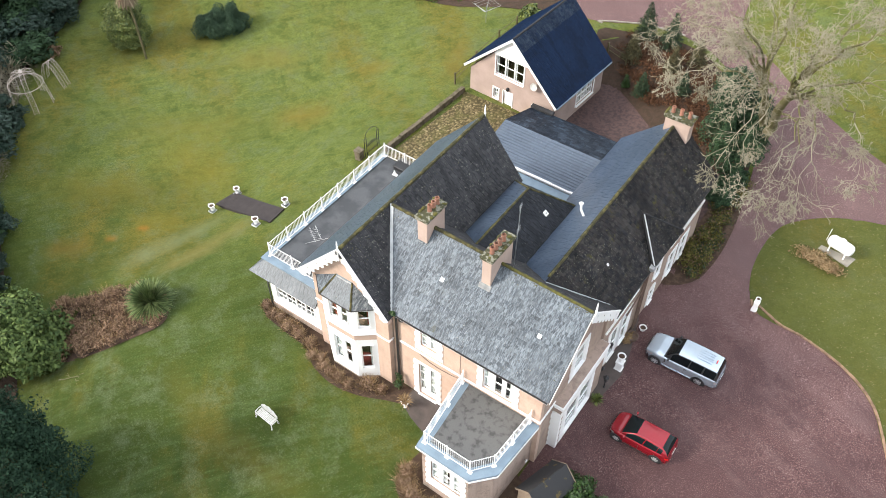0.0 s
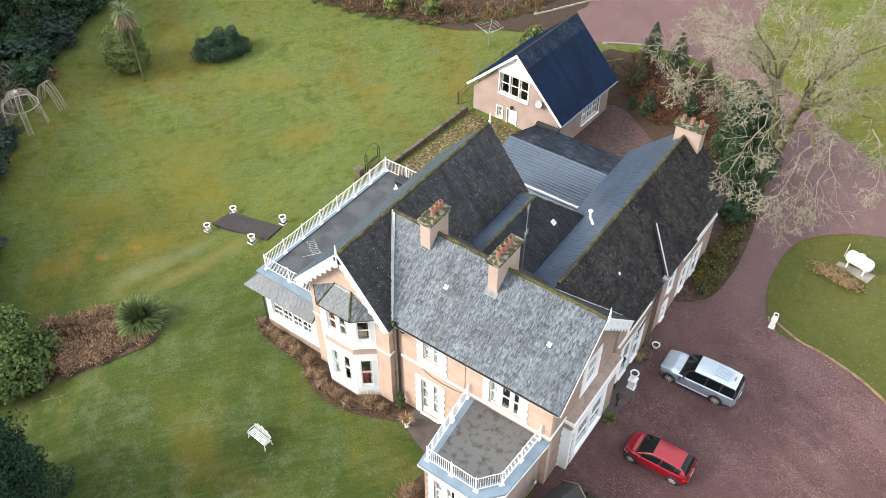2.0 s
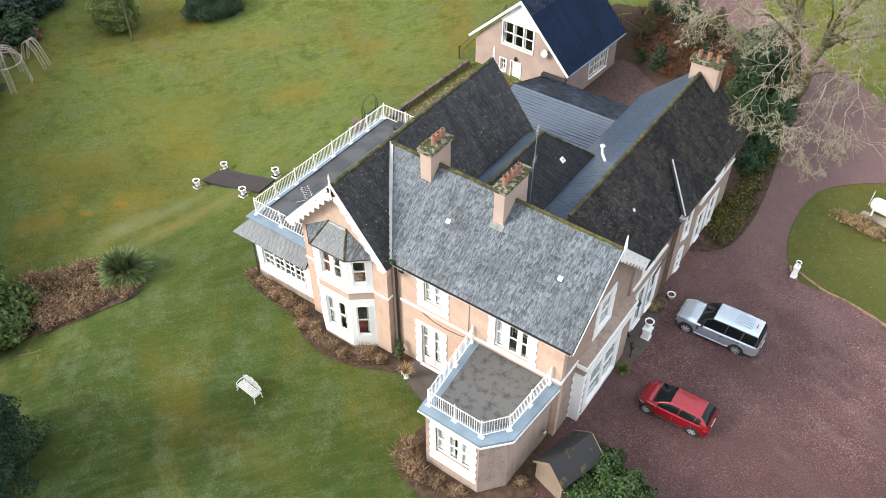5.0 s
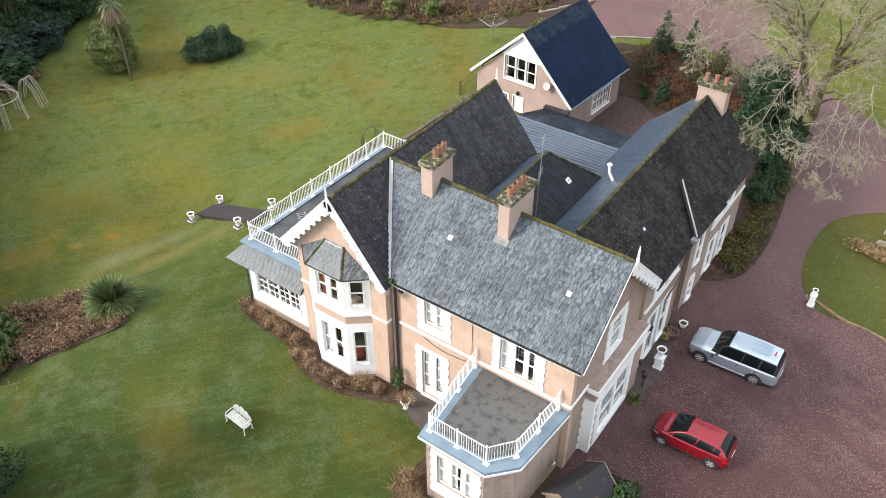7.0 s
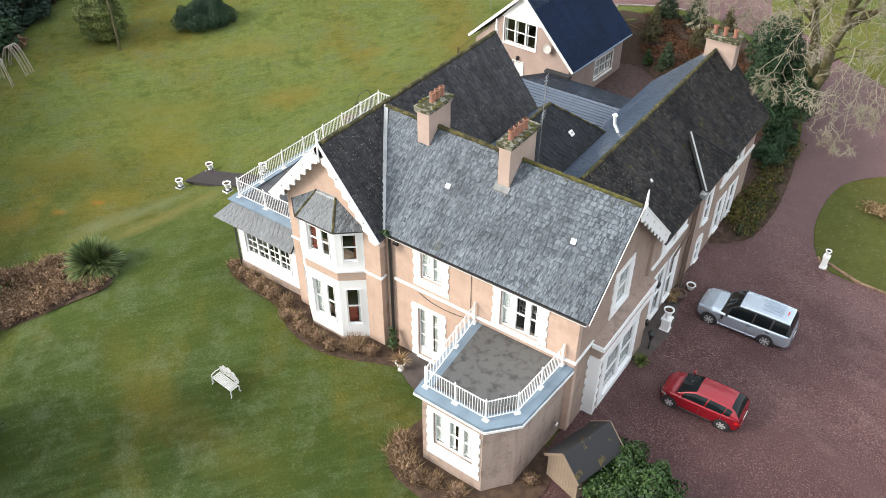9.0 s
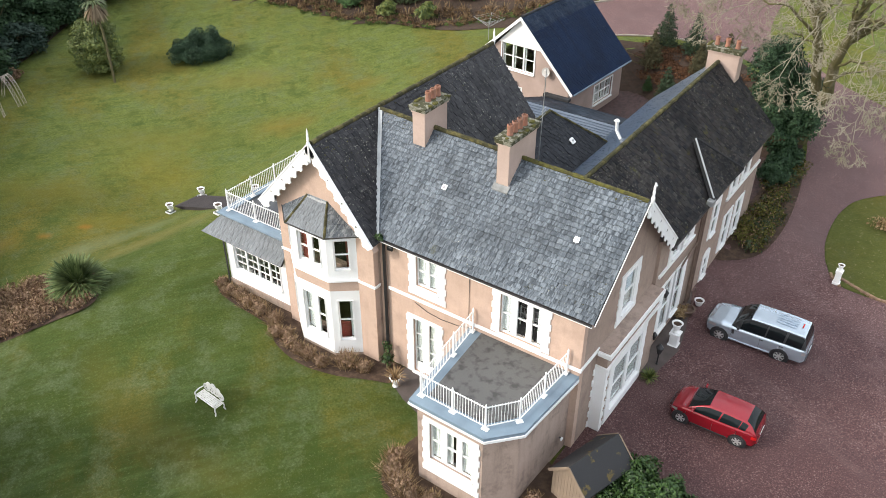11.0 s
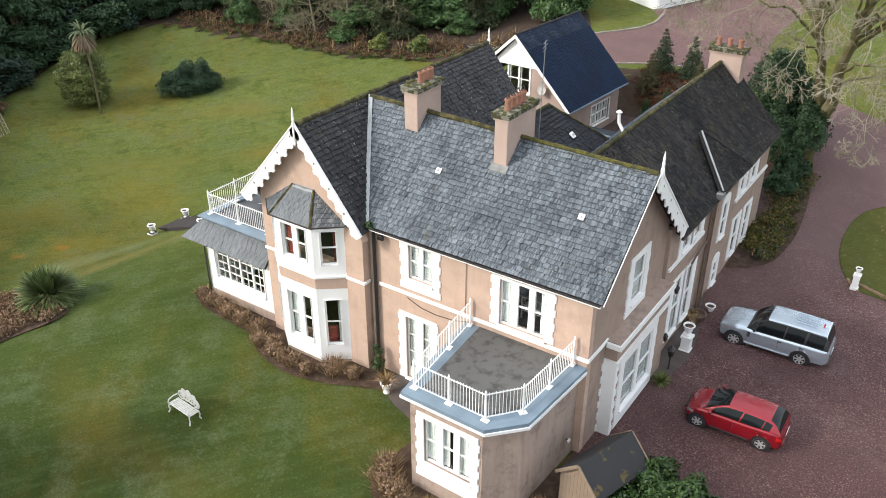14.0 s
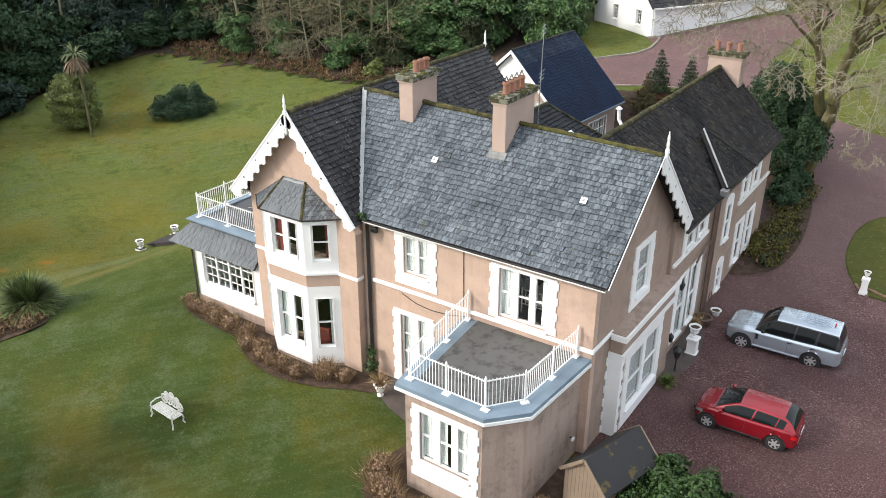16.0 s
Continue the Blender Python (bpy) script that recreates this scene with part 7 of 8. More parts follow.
def wall_lantern(x, y, z):
    t = thing("wall_lantern", "black wall lantern beside the entrance", "lamp", (x, y, z), group="wall lanterns")
    part("bracket", tube(bmesh.new(), (0, 0, 0), (0.22, 0, 0.1), 0.02, 0.02, 6), BLACK, t)
    part("lantern", lathe(bmesh.new(), [(0.06, -0.22), (0.12, 0.04), (0.14, 0.06), (0.05, 0.16), (0.02, 0.22)], 6, (0.24, 0, 0)), BLACK, t)


wall_lantern(13.0, 3.55, 4.0)
wall_lantern(12.85, 3.5, 1.5)


def mast():
    a = thing("roof_aerial", "thin grey television aerial mast by the chimney", "aerial", (7.44, 1.35, 9.3))
    part("pole", tube(bmesh.new(), (0, 0, 0), (0.08, 0, 4.8), 0.024, 0.016, 6), GREYSTEEL, a)
    for z, l in ((4.7, 0.14), (4.55, 0.17), (4.4, 0.14), (3.0, 0.2), (2.85, 0.2), (2.7, 0.2)):
        part("dipole", tube(bmesh.new(), (0.07, -l, z), (0.07, l, z + 0.1), 0.012, 0.012, 5), GREYSTEEL, a)


mast()


def roof_vent(m, name="roof_vent", label="small white slate vent in the roof", s=0.12):
    t = thing(name, label, "roof vent", group="roof vents")
    t.matrix_basis = m
    part("base", nbox(-s, s, -s, s, 0.0, 0.05, 0.01), WHITE, t)
    part("slot", nbox(-s * 0.3, s * 0.3, -s * 0.4, s * 0.4, 0.052, 0.09, 0.01), GREYSTEEL, t)


for x, y in ((4.75, -1.75), (11.05, -1.85)):
    zt = ZR + (ZG - ZR) * x / 13.05
    roof_vent(Matrix.Translation((x, y, zt + y * (zt - ZE) / 3.95 + 0.06)) @ Matrix.Rotation(math.atan((zt - ZE) / 3.95), 4, "X"))
for x, y, z in ((11.3, 5.5, EE + (EXE - 11.3) * (EZ - EE) / (EXE - EX) + 0.04),):
    roof_vent(Matrix.Translation((x, y, z)) @ Matrix.Rotation(radians(44), 4, "Y"), label="small pale slate vent in the dark roof", s=0.075)
roof_vent(Matrix.Translation((6.3, 6.9, 8.24)) @ Matrix.Rotation(radians(39), 4, "Y"), s=0.16)

# the low wall of the yard, the gate, the drying line
lw = thing("yard_wall", "low mossy stone wall beside the yard", "wall", kind="structure")
rs = random.Random(5)
for k in range(22):
    s = k / 22
    x, y = -11.2 + 1.1 * s, 13.0 + 9.4 * s
    part("stone", nbox(-0.17, 0.17, -0.225, 0.225, -0.3, 0.5 + rs.uniform(-0.03, 0.03), 0.02), YARDSTONE, lw, at=Matrix.Translation((x, y, ground(x, y))) @ Matrix.Rotation(rs.uniform(-0.06, 0.06), 4, "Z"))
gt = thing("iron_gate", "small black iron garden gate under a thin arch", "gate", (-12.25, 12.4, ground(-12.25, 12.4)), radians(88))
for x in (-0.85, -0.62, 0.62, 0.85):
    part("post", tube(bmesh.new(), (x, 0, -0.1), (x, 0, 1.75), 0.032, 0.028, 6), BLACK, gt)
for x in (-0.735, 0.735):
    for z in (0.3, 0.75, 1.2, 1.65):
        part("crossbar", nbox(x - 0.115, x + 0.115, -0.014, 0.014, z, z + 0.03), BLACK, gt)
ab = bmesh.new()
for k in range(10):
    p, q = radians(180 * k / 10), radians(180 * (k + 1) / 10)
    tube(ab, (0.74 * math.cos(p), 0, 1.72 + 0.62 * math.sin(p)), (0.74 * math.cos(q), 0, 1.72 + 0.62 * math.sin(q)), 0.022, 0.022, 5)
part("arch", ab, BLACK, gt)
for k in range(9):
    x = -0.5 + 1.0 * k / 8
    part("bar", nbox(x - 0.012, x + 0.012, -0.012, 0.012, 0.1, 0.95 + 0.18 * math.cos(x * 2.6)), BLACK, gt)
for z in (0.2, 0.85):
    part("rail", nbox(-0.58, 0.58, -0.016, 0.016, z, z + 0.04), BLACK, gt)
gp = thing("gate_pier", "low brown stone pier beside the garden gate", "pier", (-12.6, 11.2, ground(-12.6, 11.2)))
part("shaft", nbox(-0.28, 0.28, -0.28, 0.28, -0.2, 0.75, 0.03), YARDSTONE, gp)
part("capstone", nbox(-0.34, 0.34, -0.34, 0.34, 0.75, 0.86, 0.03), YARDSTONE, gp)
dl = thing("clothes_dryer", "rotary clothes line folded open on the lawn", "clothes line", (-13.9, 31.3, ground(-13.9, 31.3)))
part("pole", tube(bmesh.new(), (0, 0, 0), (0, 0, 1.7), 0.03, 0.03, 6), GREYSTEEL, dl)
for k in range(4):
    a = math.tau * k / 4 + 0.4
    part("arm", tube(bmesh.new(), (0, 0, 1.1), (1.3 * math.cos(a), 1.3 * math.sin(a), 1.9), 0.015, 0.015, 5), GREYSTEEL, dl)
    for r in (0.5, 0.8, 1.1, 1.3):
        e = a + math.tau / 4
        h = 1.1 + 0.8 * r / 1.3
        part("line", tube(bmesh.new(), (r * math.cos(a), r * math.sin(a), h), (r * math.cos(e), r * math.sin(e), h), 0.008, 0.008, 4), GREYSTEEL, dl)
# rail fence behind the cottage
fc = thing("rail_fence", "weathered timber post and rail fence", "fence")
fp = [(-11.3, 22.6), (-11.4, 26), (-11.3, 29.5), (-11.0, 32), (-2.5, 33.6), (-0.4, 33.0)]
for (x0, y0), (x1, y1) in zip(fp, fp[1:]):
    if x0 > -5 or x1 <= -11:
        for z in (0.45, 0.95):
            part("rail", tube(bmesh.new(), (x0, y0, ground(x0, y0) + z), (x1, y1, ground(x1, y1) + z), 0.03, 0.03, 6), MOSSBARK, fc)
for x, y in fp:
    part("post", nbox(-0.06, 0.06, -0.06, 0.06, -0.2, 1.15), MOSSBARK, fc, at=Matrix.Translation((x, y, ground(x, y))))
# kerbs
def kerb(name, label, line, w, h, step, mat=STONE):
    k = thing(name, label, "kerb", kind="structure")
    rnd = random.Random(len(line))
    unit = mesh_of("stone", nbox(-step * 0.47, step * 0.47, -w / 2, w / 2, -0.1, h, 0.015))
    unit.materials.append(mat)
    pts = round_outline(line, 8)[: (len(line) - 1) * 8 + 1]
    run = 0.0
    for a, b in zip(pts, pts[1:]):
        a, b = Vector(a), Vector(b)
        L = (b - a).length
        while run < L:
            p = a.lerp(b, run / L)
            ang = math.atan2(b.y - a.y, b.x - a.x)
            part("stone", unit, None, k, at=Matrix.Translation((p.x, p.y, ground(p.x, p.y) + rnd.uniform(-0.015, 0.015))) @ Matrix.Rotation(ang + rnd.uniform(-0.08, 0.08), 4, "Z"))
            run += step
        run -= L


kerb("lawn_kerb", "low orange-brown brick edging round the drive lawn", [(19.0, 14.1), (20.8, 14.0), (22.7, 13.8), (25.5, 12.9), (27.6, 11.3), (29.3, 8.3), (31.5, 4)], 0.15, 0.13, 0.3, plain("brick_edging", (0.34, 0.215, 0.14), 0.95, var=0.35, scale=9.0, bump=0.6))
kerb("drive_kerb", "pale stone kerb along the far drive", [(-12.8, 37.7), (-9, 42.5), (-6.1, 45.7), (-5.6, 48.6), (-6.9, 50.7)], 0.2, 0.16, 0.6)
kerb("fir_kerb", "pale stone kerb beside the young firs", [(-4.9, 36.5), (-3, 37.6), (-0.9, 38.35), (2.5, 38.45)], 0.15, 0.1, 0.5)


# ---- plants ----
def leaf_cloud(lobes, n, size, seed, shell=0.55, droop=0.0, slim=0.55):
    """Many small leaves spread through rounded lobes ((x, y, z), (rx, ry, rz)); denser near their skin."""
    r = np.random.RandomState(seed)
    vol = np.array([a * b * c for _, (a, b, c) in lobes]) ** 0.67
    pick = r.choice(len(lobes), n, p=vol / vol.sum())
    C = np.array([c for c, _ in lobes], float)[pick]
    R = np.array([q for _, q in lobes], float)[pick]
    d = r.normal(size=(n, 3))
    d /= np.linalg.norm(d, axis=1)[:, None]
    d[:, 2] = np.where(d[:, 2] < -0.35, -d[:, 2], d[:, 2])
    wob = 1 + 0.16 * np.sin(d[:, 0] * 7 + pick) + 0.14 * np.sin(d[:, 1] * 9 + 2 * pick) + 0.12 * np.sin(d[:, 2] * 8)
    P = C + d * R * (wob * (shell + (1 - shell) * r.rand(n) ** 0.5))[:, None]
    nrm = d + 0.75 * r.normal(size=(n, 3)) + (0, 0, 0.35)
    nrm /= np.linalg.norm(nrm, axis=1)[:, None]
    a = np.cross(nrm, r.normal(size=(n, 3)))
    a[:, 2] -= droop
    a /= np.linalg.norm(a, axis=1)[:, None]
    b = np.cross(nrm, a)
    s = (size * (0.6 + 0.8 * r.rand(n)))[:, None]
    V = np.stack([P - a * s, P + b * s * slim + nrm * s * 0.12, P + a * s, P - b * s * slim + nrm * s * 0.12], 1).reshape(-1, 3)
    F = np.arange(4 * n).reshape(-1, 4)
    return V, F


def cloud_mesh(name, material, *parts):
    me = bpy.data.meshes.new(name)
    V, F, o = [], [], 0
    for v, f in parts:
        V.append(v)
        F.append(f + o)
        o += len(v)
    V, F = np.concatenate(V), np.concatenate(F)
    me.vertices.add(len(V))
    me.vertices.foreach_set("co", V.astype(np.float32).ravel())
    me.loops.add(F.size)
    me.loops.foreach_set("vertex_index", F.astype(np.int32).ravel())
    me.polygons.add(len(F))
    me.polygons.foreach_set("loop_start", np.arange(0, F.size, 4, dtype=np.int32))
    me.polygons.foreach_set("loop_total", np.full(len(F), 4, dtype=np.int32))
    me.materials.append(material)
    me.update()
    me.validate()
    return me


def blades(n, length, width, seed, base=0.1, up=(0.1, 1.2), seg=4, bend=0.6):
    """Long sword leaves that spring from one point and bend over."""
    r = np.random.RandomState(seed)
    V, F = [], []
    for i in range(n):
        az, el = r.rand() * math.tau, r.uniform(*up)
        L = length * r.uniform(0.7, 1.1)
        d = np.array([math.cos(az) * math.cos(el), math.sin(az) * math.cos(el), math.sin(el)])
        side = np.array([-math.sin(az), math.cos(az), 0]) * width
        p = np.array([base * math.cos(az) * r.rand(), base * math.sin(az) * r.rand(), 0.0])
        start = len(V)
        for k in range(seg + 1):
            w = side * (0.5 if k == 0 else 1.0 if k < seg else 0.1)
            V += [p - w, p + w]
            p = p + d * L / seg
            d = d + np.array([0, 0, -bend / seg])
            d /= np.linalg.norm(d)
        for k in range(seg):
            o = start + 2 * k
            F.append((o, o + 1, o + 3, o + 2))
    return np.array(V), np.array(F)


def shift(vf, p):
    return vf[0] + np.array(p), vf[1]


def branches(bm, p, d, L, r, depth, rnd, tips, gravity=0.0, kids=3, wiggle=0.28, shrink=0.72, sides=5, low=0.012, fine=None):
    """A limb that wanders, tapers and forks; its thin wood goes into the mesh fine."""
    seg = 3 if depth > 1 else 2
    for k in range(seg):
        d = (d + Vector((rnd.uniform(-1, 1), rnd.uniform(-1, 1), rnd.uniform(-1, 1) + gravity)) * wiggle).normalized()
        q = p + d * L / seg
        r2 = max(low, r * 0.86)
        tube(fine if fine and r < 0.06 else bm, p, q, r, r2, sides if r > 0.08 else 4 if r > 0.03 else 3, False)
        p, r = q, r2
        if depth > 0 and k and rnd.random() < 0.75:
            side = d.cross(Vector((rnd.uniform(-1, 1), rnd.uniform(-1, 1), rnd.uniform(-1, 1)))).normalized()
            branches(bm, p, (d * 0.6 + side).normalized(), L * shrink * rnd.uniform(0.65, 0.95), max(low, r * 0.55), depth - 1, rnd, tips, gravity, kids, wiggle, shrink, sides, low, fine)
    if depth > 0:
        for k in range(kids):
            side = d.cross(Vector((rnd.uniform(-1, 1), rnd.uniform(-1, 1), rnd.uniform(-1, 1)))).normalized()
            branches(bm, p, (d + side * rnd.uniform(0.45, 0.95)).normalized(), L * shrink * rnd.uniform(0.75, 1.1), max(low, r * 0.68), depth - 1, rnd, tips, gravity, kids, wiggle, shrink, sides, low, fine)
    else:
        tips.append(p)


def leader(bm, fine, a, mid, b, r, rnd, tips, fan, droop, low):
    """One great limb from a to b by way of mid, with sprays of contorted twigs along its outer part."""
    n, p = 11, Vector(a)
    for k in range(n):
        t = (k + 1) / n
        q = Vector(a) * (1 - t) ** 2 + Vector(mid) * 2 * t * (1 - t) + Vector(b) * t * t
        if k < n - 1:
            q += Vector((rnd.uniform(-1, 1), rnd.uniform(-1, 1), rnd.uniform(-1, 1))) * (0.22 if k > 1 else 0.1)
        r0, r1 = max(0.018, r * (1 - k / n)), max(0.016, r * (1 - t))
        tube(bm if r0 > 0.045 else fine, p, q, r0, r1, 7 if r0 > 0.08 else 4, False)
        d = (q - p).normalized()
        p = q
        if t > 0.25:
            for j in range(1 + (rnd.random() < 0.65)):
                side = d.cross(Vector((rnd.uniform(-1, 1), rnd.uniform(-1, 1), rnd.uniform(-1, 1)))).normalized()
                L = fan * rnd.uniform(0.35, 0.75) * (0.7 + 0.3 * t)
                branches(bm, p, (d * 0.8 + side * 0.9).normalized(), L, max(low, min(0.035, r1 * 0.5)), 2 + (rnd.random() < 0.35), rnd, tips, droop * 0.6, 2, 0.42, 0.68, 5, low, fine)
    for j in range(3):
        side = d.cross(Vector((rnd.uniform(-1, 1), rnd.uniform(-1, 1), rnd.uniform(-1, 1)))).normalized()
        branches(bm, p, (d + side * 0.8).normalized(), fan * 0.42, 0.016, 3, rnd, tips, droop * 0.6, 3, 0.42, 0.68, 5, low, fine)


def bare_tree(name, label, at, stems, limbs, seed, low=0.0118):
    """A great bare tree: stems (points with radii) from one foot, and limbs (stem, place on it, by way of, to, radius, fan, droop)."""
    t = thing(name, label, "tree", at)
    rnd = random.Random(seed)
    fine, tips, o = bmesh.new(), [], Vector(at)
    lines = []
    for stem in stems:
        bm, line = bmesh.new(), []
        for (a, ra), (b, rb) in zip(stem, stem[1:]):
            for k in range(4):
                p, q = (Vector(a).lerp(Vector(b), h / 4) - o for h in (k, k + 1))
                if line:
                    p = line[-1]
                q = q + Vector((rnd.uniform(-0.1, 0.1), rnd.uniform(-0.1, 0.1), 0))
                tube(bm, p, q, ra + (rb - ra) * k / 4, ra + (rb - ra) * (k + 1) / 4, 10, False)
                line += [q] if line else [p, q]
        lines.append(line)
        part("trunk", bm, MOSSLIMB, t, "green-brown mossy trunk")
    for i, s, mid, b, r, fan, droop in limbs:
        lb = bmesh.new()
        line = lines[i]
        a = line[min(len(line) - 1, int(s * (len(line) - 1) + 0.5))]
        leader(lb, fine, a, Vector(mid) - o, Vector(b) - o, r * 0.72, rnd, tips, fan, droop, low)
        part("limb", lb, MOSSLIMB, t, "mossy limb")
    part("twig_spray", fine, PALEBARK, t, "pale bare drooping twigs")
    return t


def bush(name, label, at, lobes, n, size, material, seed, category="bush", turn=0.0, stem=True, shell=0.55, group=""):
    t = thing(name, label, category, at, turn, group)
    part("crown", cloud_mesh("crown", material, leaf_cloud(lobes, n, size, seed, shell)), None, t)
    if stem:
        bm = bmesh.new()
        rnd = random.Random(seed)
        for (cx, cy, cz), (rx, ry, rz) in lobes:
            tube(bm, (cx * 0.3, cy * 0.3, -0.1), (cx * 0.8, cy * 0.8, cz), 0.07 + 0.02 * rz, 0.03, 6)
            for k in range(5):
                a = rnd.uniform(0, math.tau)
                tube(bm, (cx * 0.6, cy * 0.6, cz * 0.55), (cx + rx * 0.6 * math.cos(a), cy + ry * 0.6 * math.sin(a), cz + rz * rnd.uniform(-0.2, 0.5)), 0.04, 0.015, 4)
        part("trunk", bm, MOSSBARK, t)
    return t


LAURELD = leaf_mat("deep_green_leaf", (0.009, 0.024, 0.014), (0.030, 0.062, 0.034), 0.75, 0.12)
# single plants on the lawns
bush("variegated_bush", "tall yellow-green variegated bush on the lawn", G(-42.2, 12.7), [((0, 0, 0.7), (1.75, 1.75, 1.1)), ((0.05, 0, 1.8), (1.9, 1.85, 1.4)), ((0.05, -0.1, 2.9), (1.85, 1.85, 1.25)), ((-0.1, 0.1, 3.7), (1.6, 1.6, 0.95))], 38000, 0.075, YELLOWGREEN, 1)
bush("rhododendron", "dark green rounded rhododendron bush on the lawn", G(-36.2, 18.9), [((-1.0, -0.4, 0.5), (1.5, 1.4, 1.35)), ((1.0, 0.4, 0.6), (1.5, 1.5, 1.7)), ((0.0, 0, 0.6), (1.7, 1.5, 1.65))], 30000, 0.072, RHODO, 2, turn=radians(35))
bush("pale_tree", "pale green feathery evergreen tree at the lawn edge", G(-20.8, -15.4), [((0, 0, 1.6), (3.0, 2.8, 1.8)), ((-0.8, 0.6, 3.2), (2.3, 2.3, 1.7)), ((1.0, -0.4, 2.8), (1.9, 1.9, 1.4)), ((0.2, 1.4, 1.6), (2.0, 1.8, 1.3)), ((1.8, 0.6, 1.4), (1.4, 1.4, 1.1))], 15000, 0.15, PALELEAF, 3, "tree")
bush("evergreen_tree", "tall dense dark green evergreen tree at the lawn edge", G(-10.3, -21.3), [((0, 0, 1.6), (2.9, 2.9, 2.2)), ((0.2, -0.2, 4.0), (3.0, 2.9, 2.5)), ((-0.1, 0.1, 6.5), (2.45, 2.4, 2.2)), ((0.1, 0, 8.5), (1.75, 1.8, 1.7)), ((-1.6, 1.2, 3.0), (1.7, 1.7, 1.9))], 34000, 0.09, LAURELD, 4, "tree")
bush("laurel_bush", "green laurel bush beside the gravel", G(16.3, -4.6), [((-0.6, 0.3, 0.7), (1.2, 1.1, 0.85)), ((0.9, -0.5, 0.9), (1.3, 1.3, 1.05)), ((0.3, -1.6, 0.8), (1.4, 1.2, 0.95)), ((-0.9, -1.1, 0.5), (1.0, 1.0, 0.65))], 15000, 0.085, LAUREL, 5)
bush("holly_tree", "dense dark green holly tree behind the house", G(10.8, 26.6), [((0, 0, 2.2), (1.6, 1.9, 2.3)), ((1.1, -2.0, 1.5), (1.3, 1.4, 1.6)), ((0.5, 1.9, 2.4), (1.6, 1.8, 2.2)), ((-0.4, 0.2, 4.5), (1.4, 1.5, 1.5)), ((0.8, 3.6, 1.9), (1.5, 1.6, 2.0)), ((-0.2, 1.7, 5.0), (1.4, 1.5, 1.4)), ((1.8, 0.4, 1.7), (1.2, 1.6, 1.7)), ((-0.8, 2.6, 4.6), (1.4, 1.4, 1.3)), ((1.2, 1.6, 3.4), (1.3, 1.5, 1.4)), ((2.3, -1.0, 2.2), (1.2, 1.5, 1.7)), ((2.2, 0.6, 3.2), (1.1, 1.3, 1.5))], 47000, 0.085, DARKLEAF, 6, "tree")
bush("holly_tree", "dense dark green holly tree behind the house", G(13.0, 22.2), [((0, 0, 0.6), (0.9, 1.4, 0.8)), ((0.0, 1.8, 0.9), (0.9, 1.3, 1.0))], 6000, 0.11, DARKLEAF, 7, "tree")


SWORDLEAF = leaf_mat("sword_leaf", (0.045, 0.075, 0.022), (0.21, 0.26, 0.10), 0.6, 0.2)


def cordyline(at, seed, n=760, L=1.6):
    t = thing("cordyline", "spiky green sword-leaved shrub in the lawn bed", "shrub", at)
    part("leaves", cloud_mesh("leaves", SWORDLEAF, shift(blades(n, L, 0.042, seed, 0.35, (-0.05, 1.5), 4, 0.75), (0, 0, 0.55)), shift(blades(n // 3, L * 0.9, 0.035, seed + 1, 0.3, (0.2, 1.5), 4, 0.4), (0, 0, 0.8))), None, t)
    part("dead_skirt", cloud_mesh("dead_skirt", TWIG, shift(blades(n // 3, L * 0.8, 0.03, seed + 2, 0.3, (-0.5, 0.1), 4, 1.0), (0, 0, 0.45))), None, t, "straw-coloured dead leaves")
    part("trunk", tube(bmesh.new(), (0, 0, -0.1), (0, 0, 0.8), 0.2, 0.16, 8), MOSSBARK, t)


cordyline(G(-15.1, -8.3), 11)


STRAW = leaf_mat("dead_palm_leaf", (0.10, 0.07, 0.045), (0.36, 0.28, 0.19), 0.9, 0.1)


def palm():
    t = thing("palm_tree", "tall thin palm with a brown skirt of dead leaves", "palm tree", G(-39.6, 12.1))
    bm = bmesh.new()
    pts = [Vector((0, 0, -0.2)), Vector((-0.15, 0.1, 2)), Vector((-0.5, 0.3, 4)), Vector((-0.9, 0.42, 5.6)), Vector((-1.15, 0.46, 6.7))]
    for a, b in zip(pts, pts[1:]):
        tube(bm, a, b, 0.11, 0.10, 8)
    part("trunk", bm, MOSSBARK, t)
    part("dead_skirt", cloud_mesh("dead_skirt", STRAW, shift(blades(190, 1.5, 0.05, 3, 0.25, (-1.45, -0.5), 4, 0.9), (-1.1, 0.45, 6.4)), shift(blades(22, 1.4, 0.05, 5, 0.2, (-0.6, 0.2), 4, 1.6), (-1.1, 0.45, 6.3))), None, t, "hanging brown dead leaves")
    part("crown", cloud_mesh("crown", PALMLEAF, shift(blades(60, 1.3, 0.05, 4, 0.25, (-0.2, 1.3), 4, 1.7), (-1.15, 0.46, 6.65))), None, t)


palm()


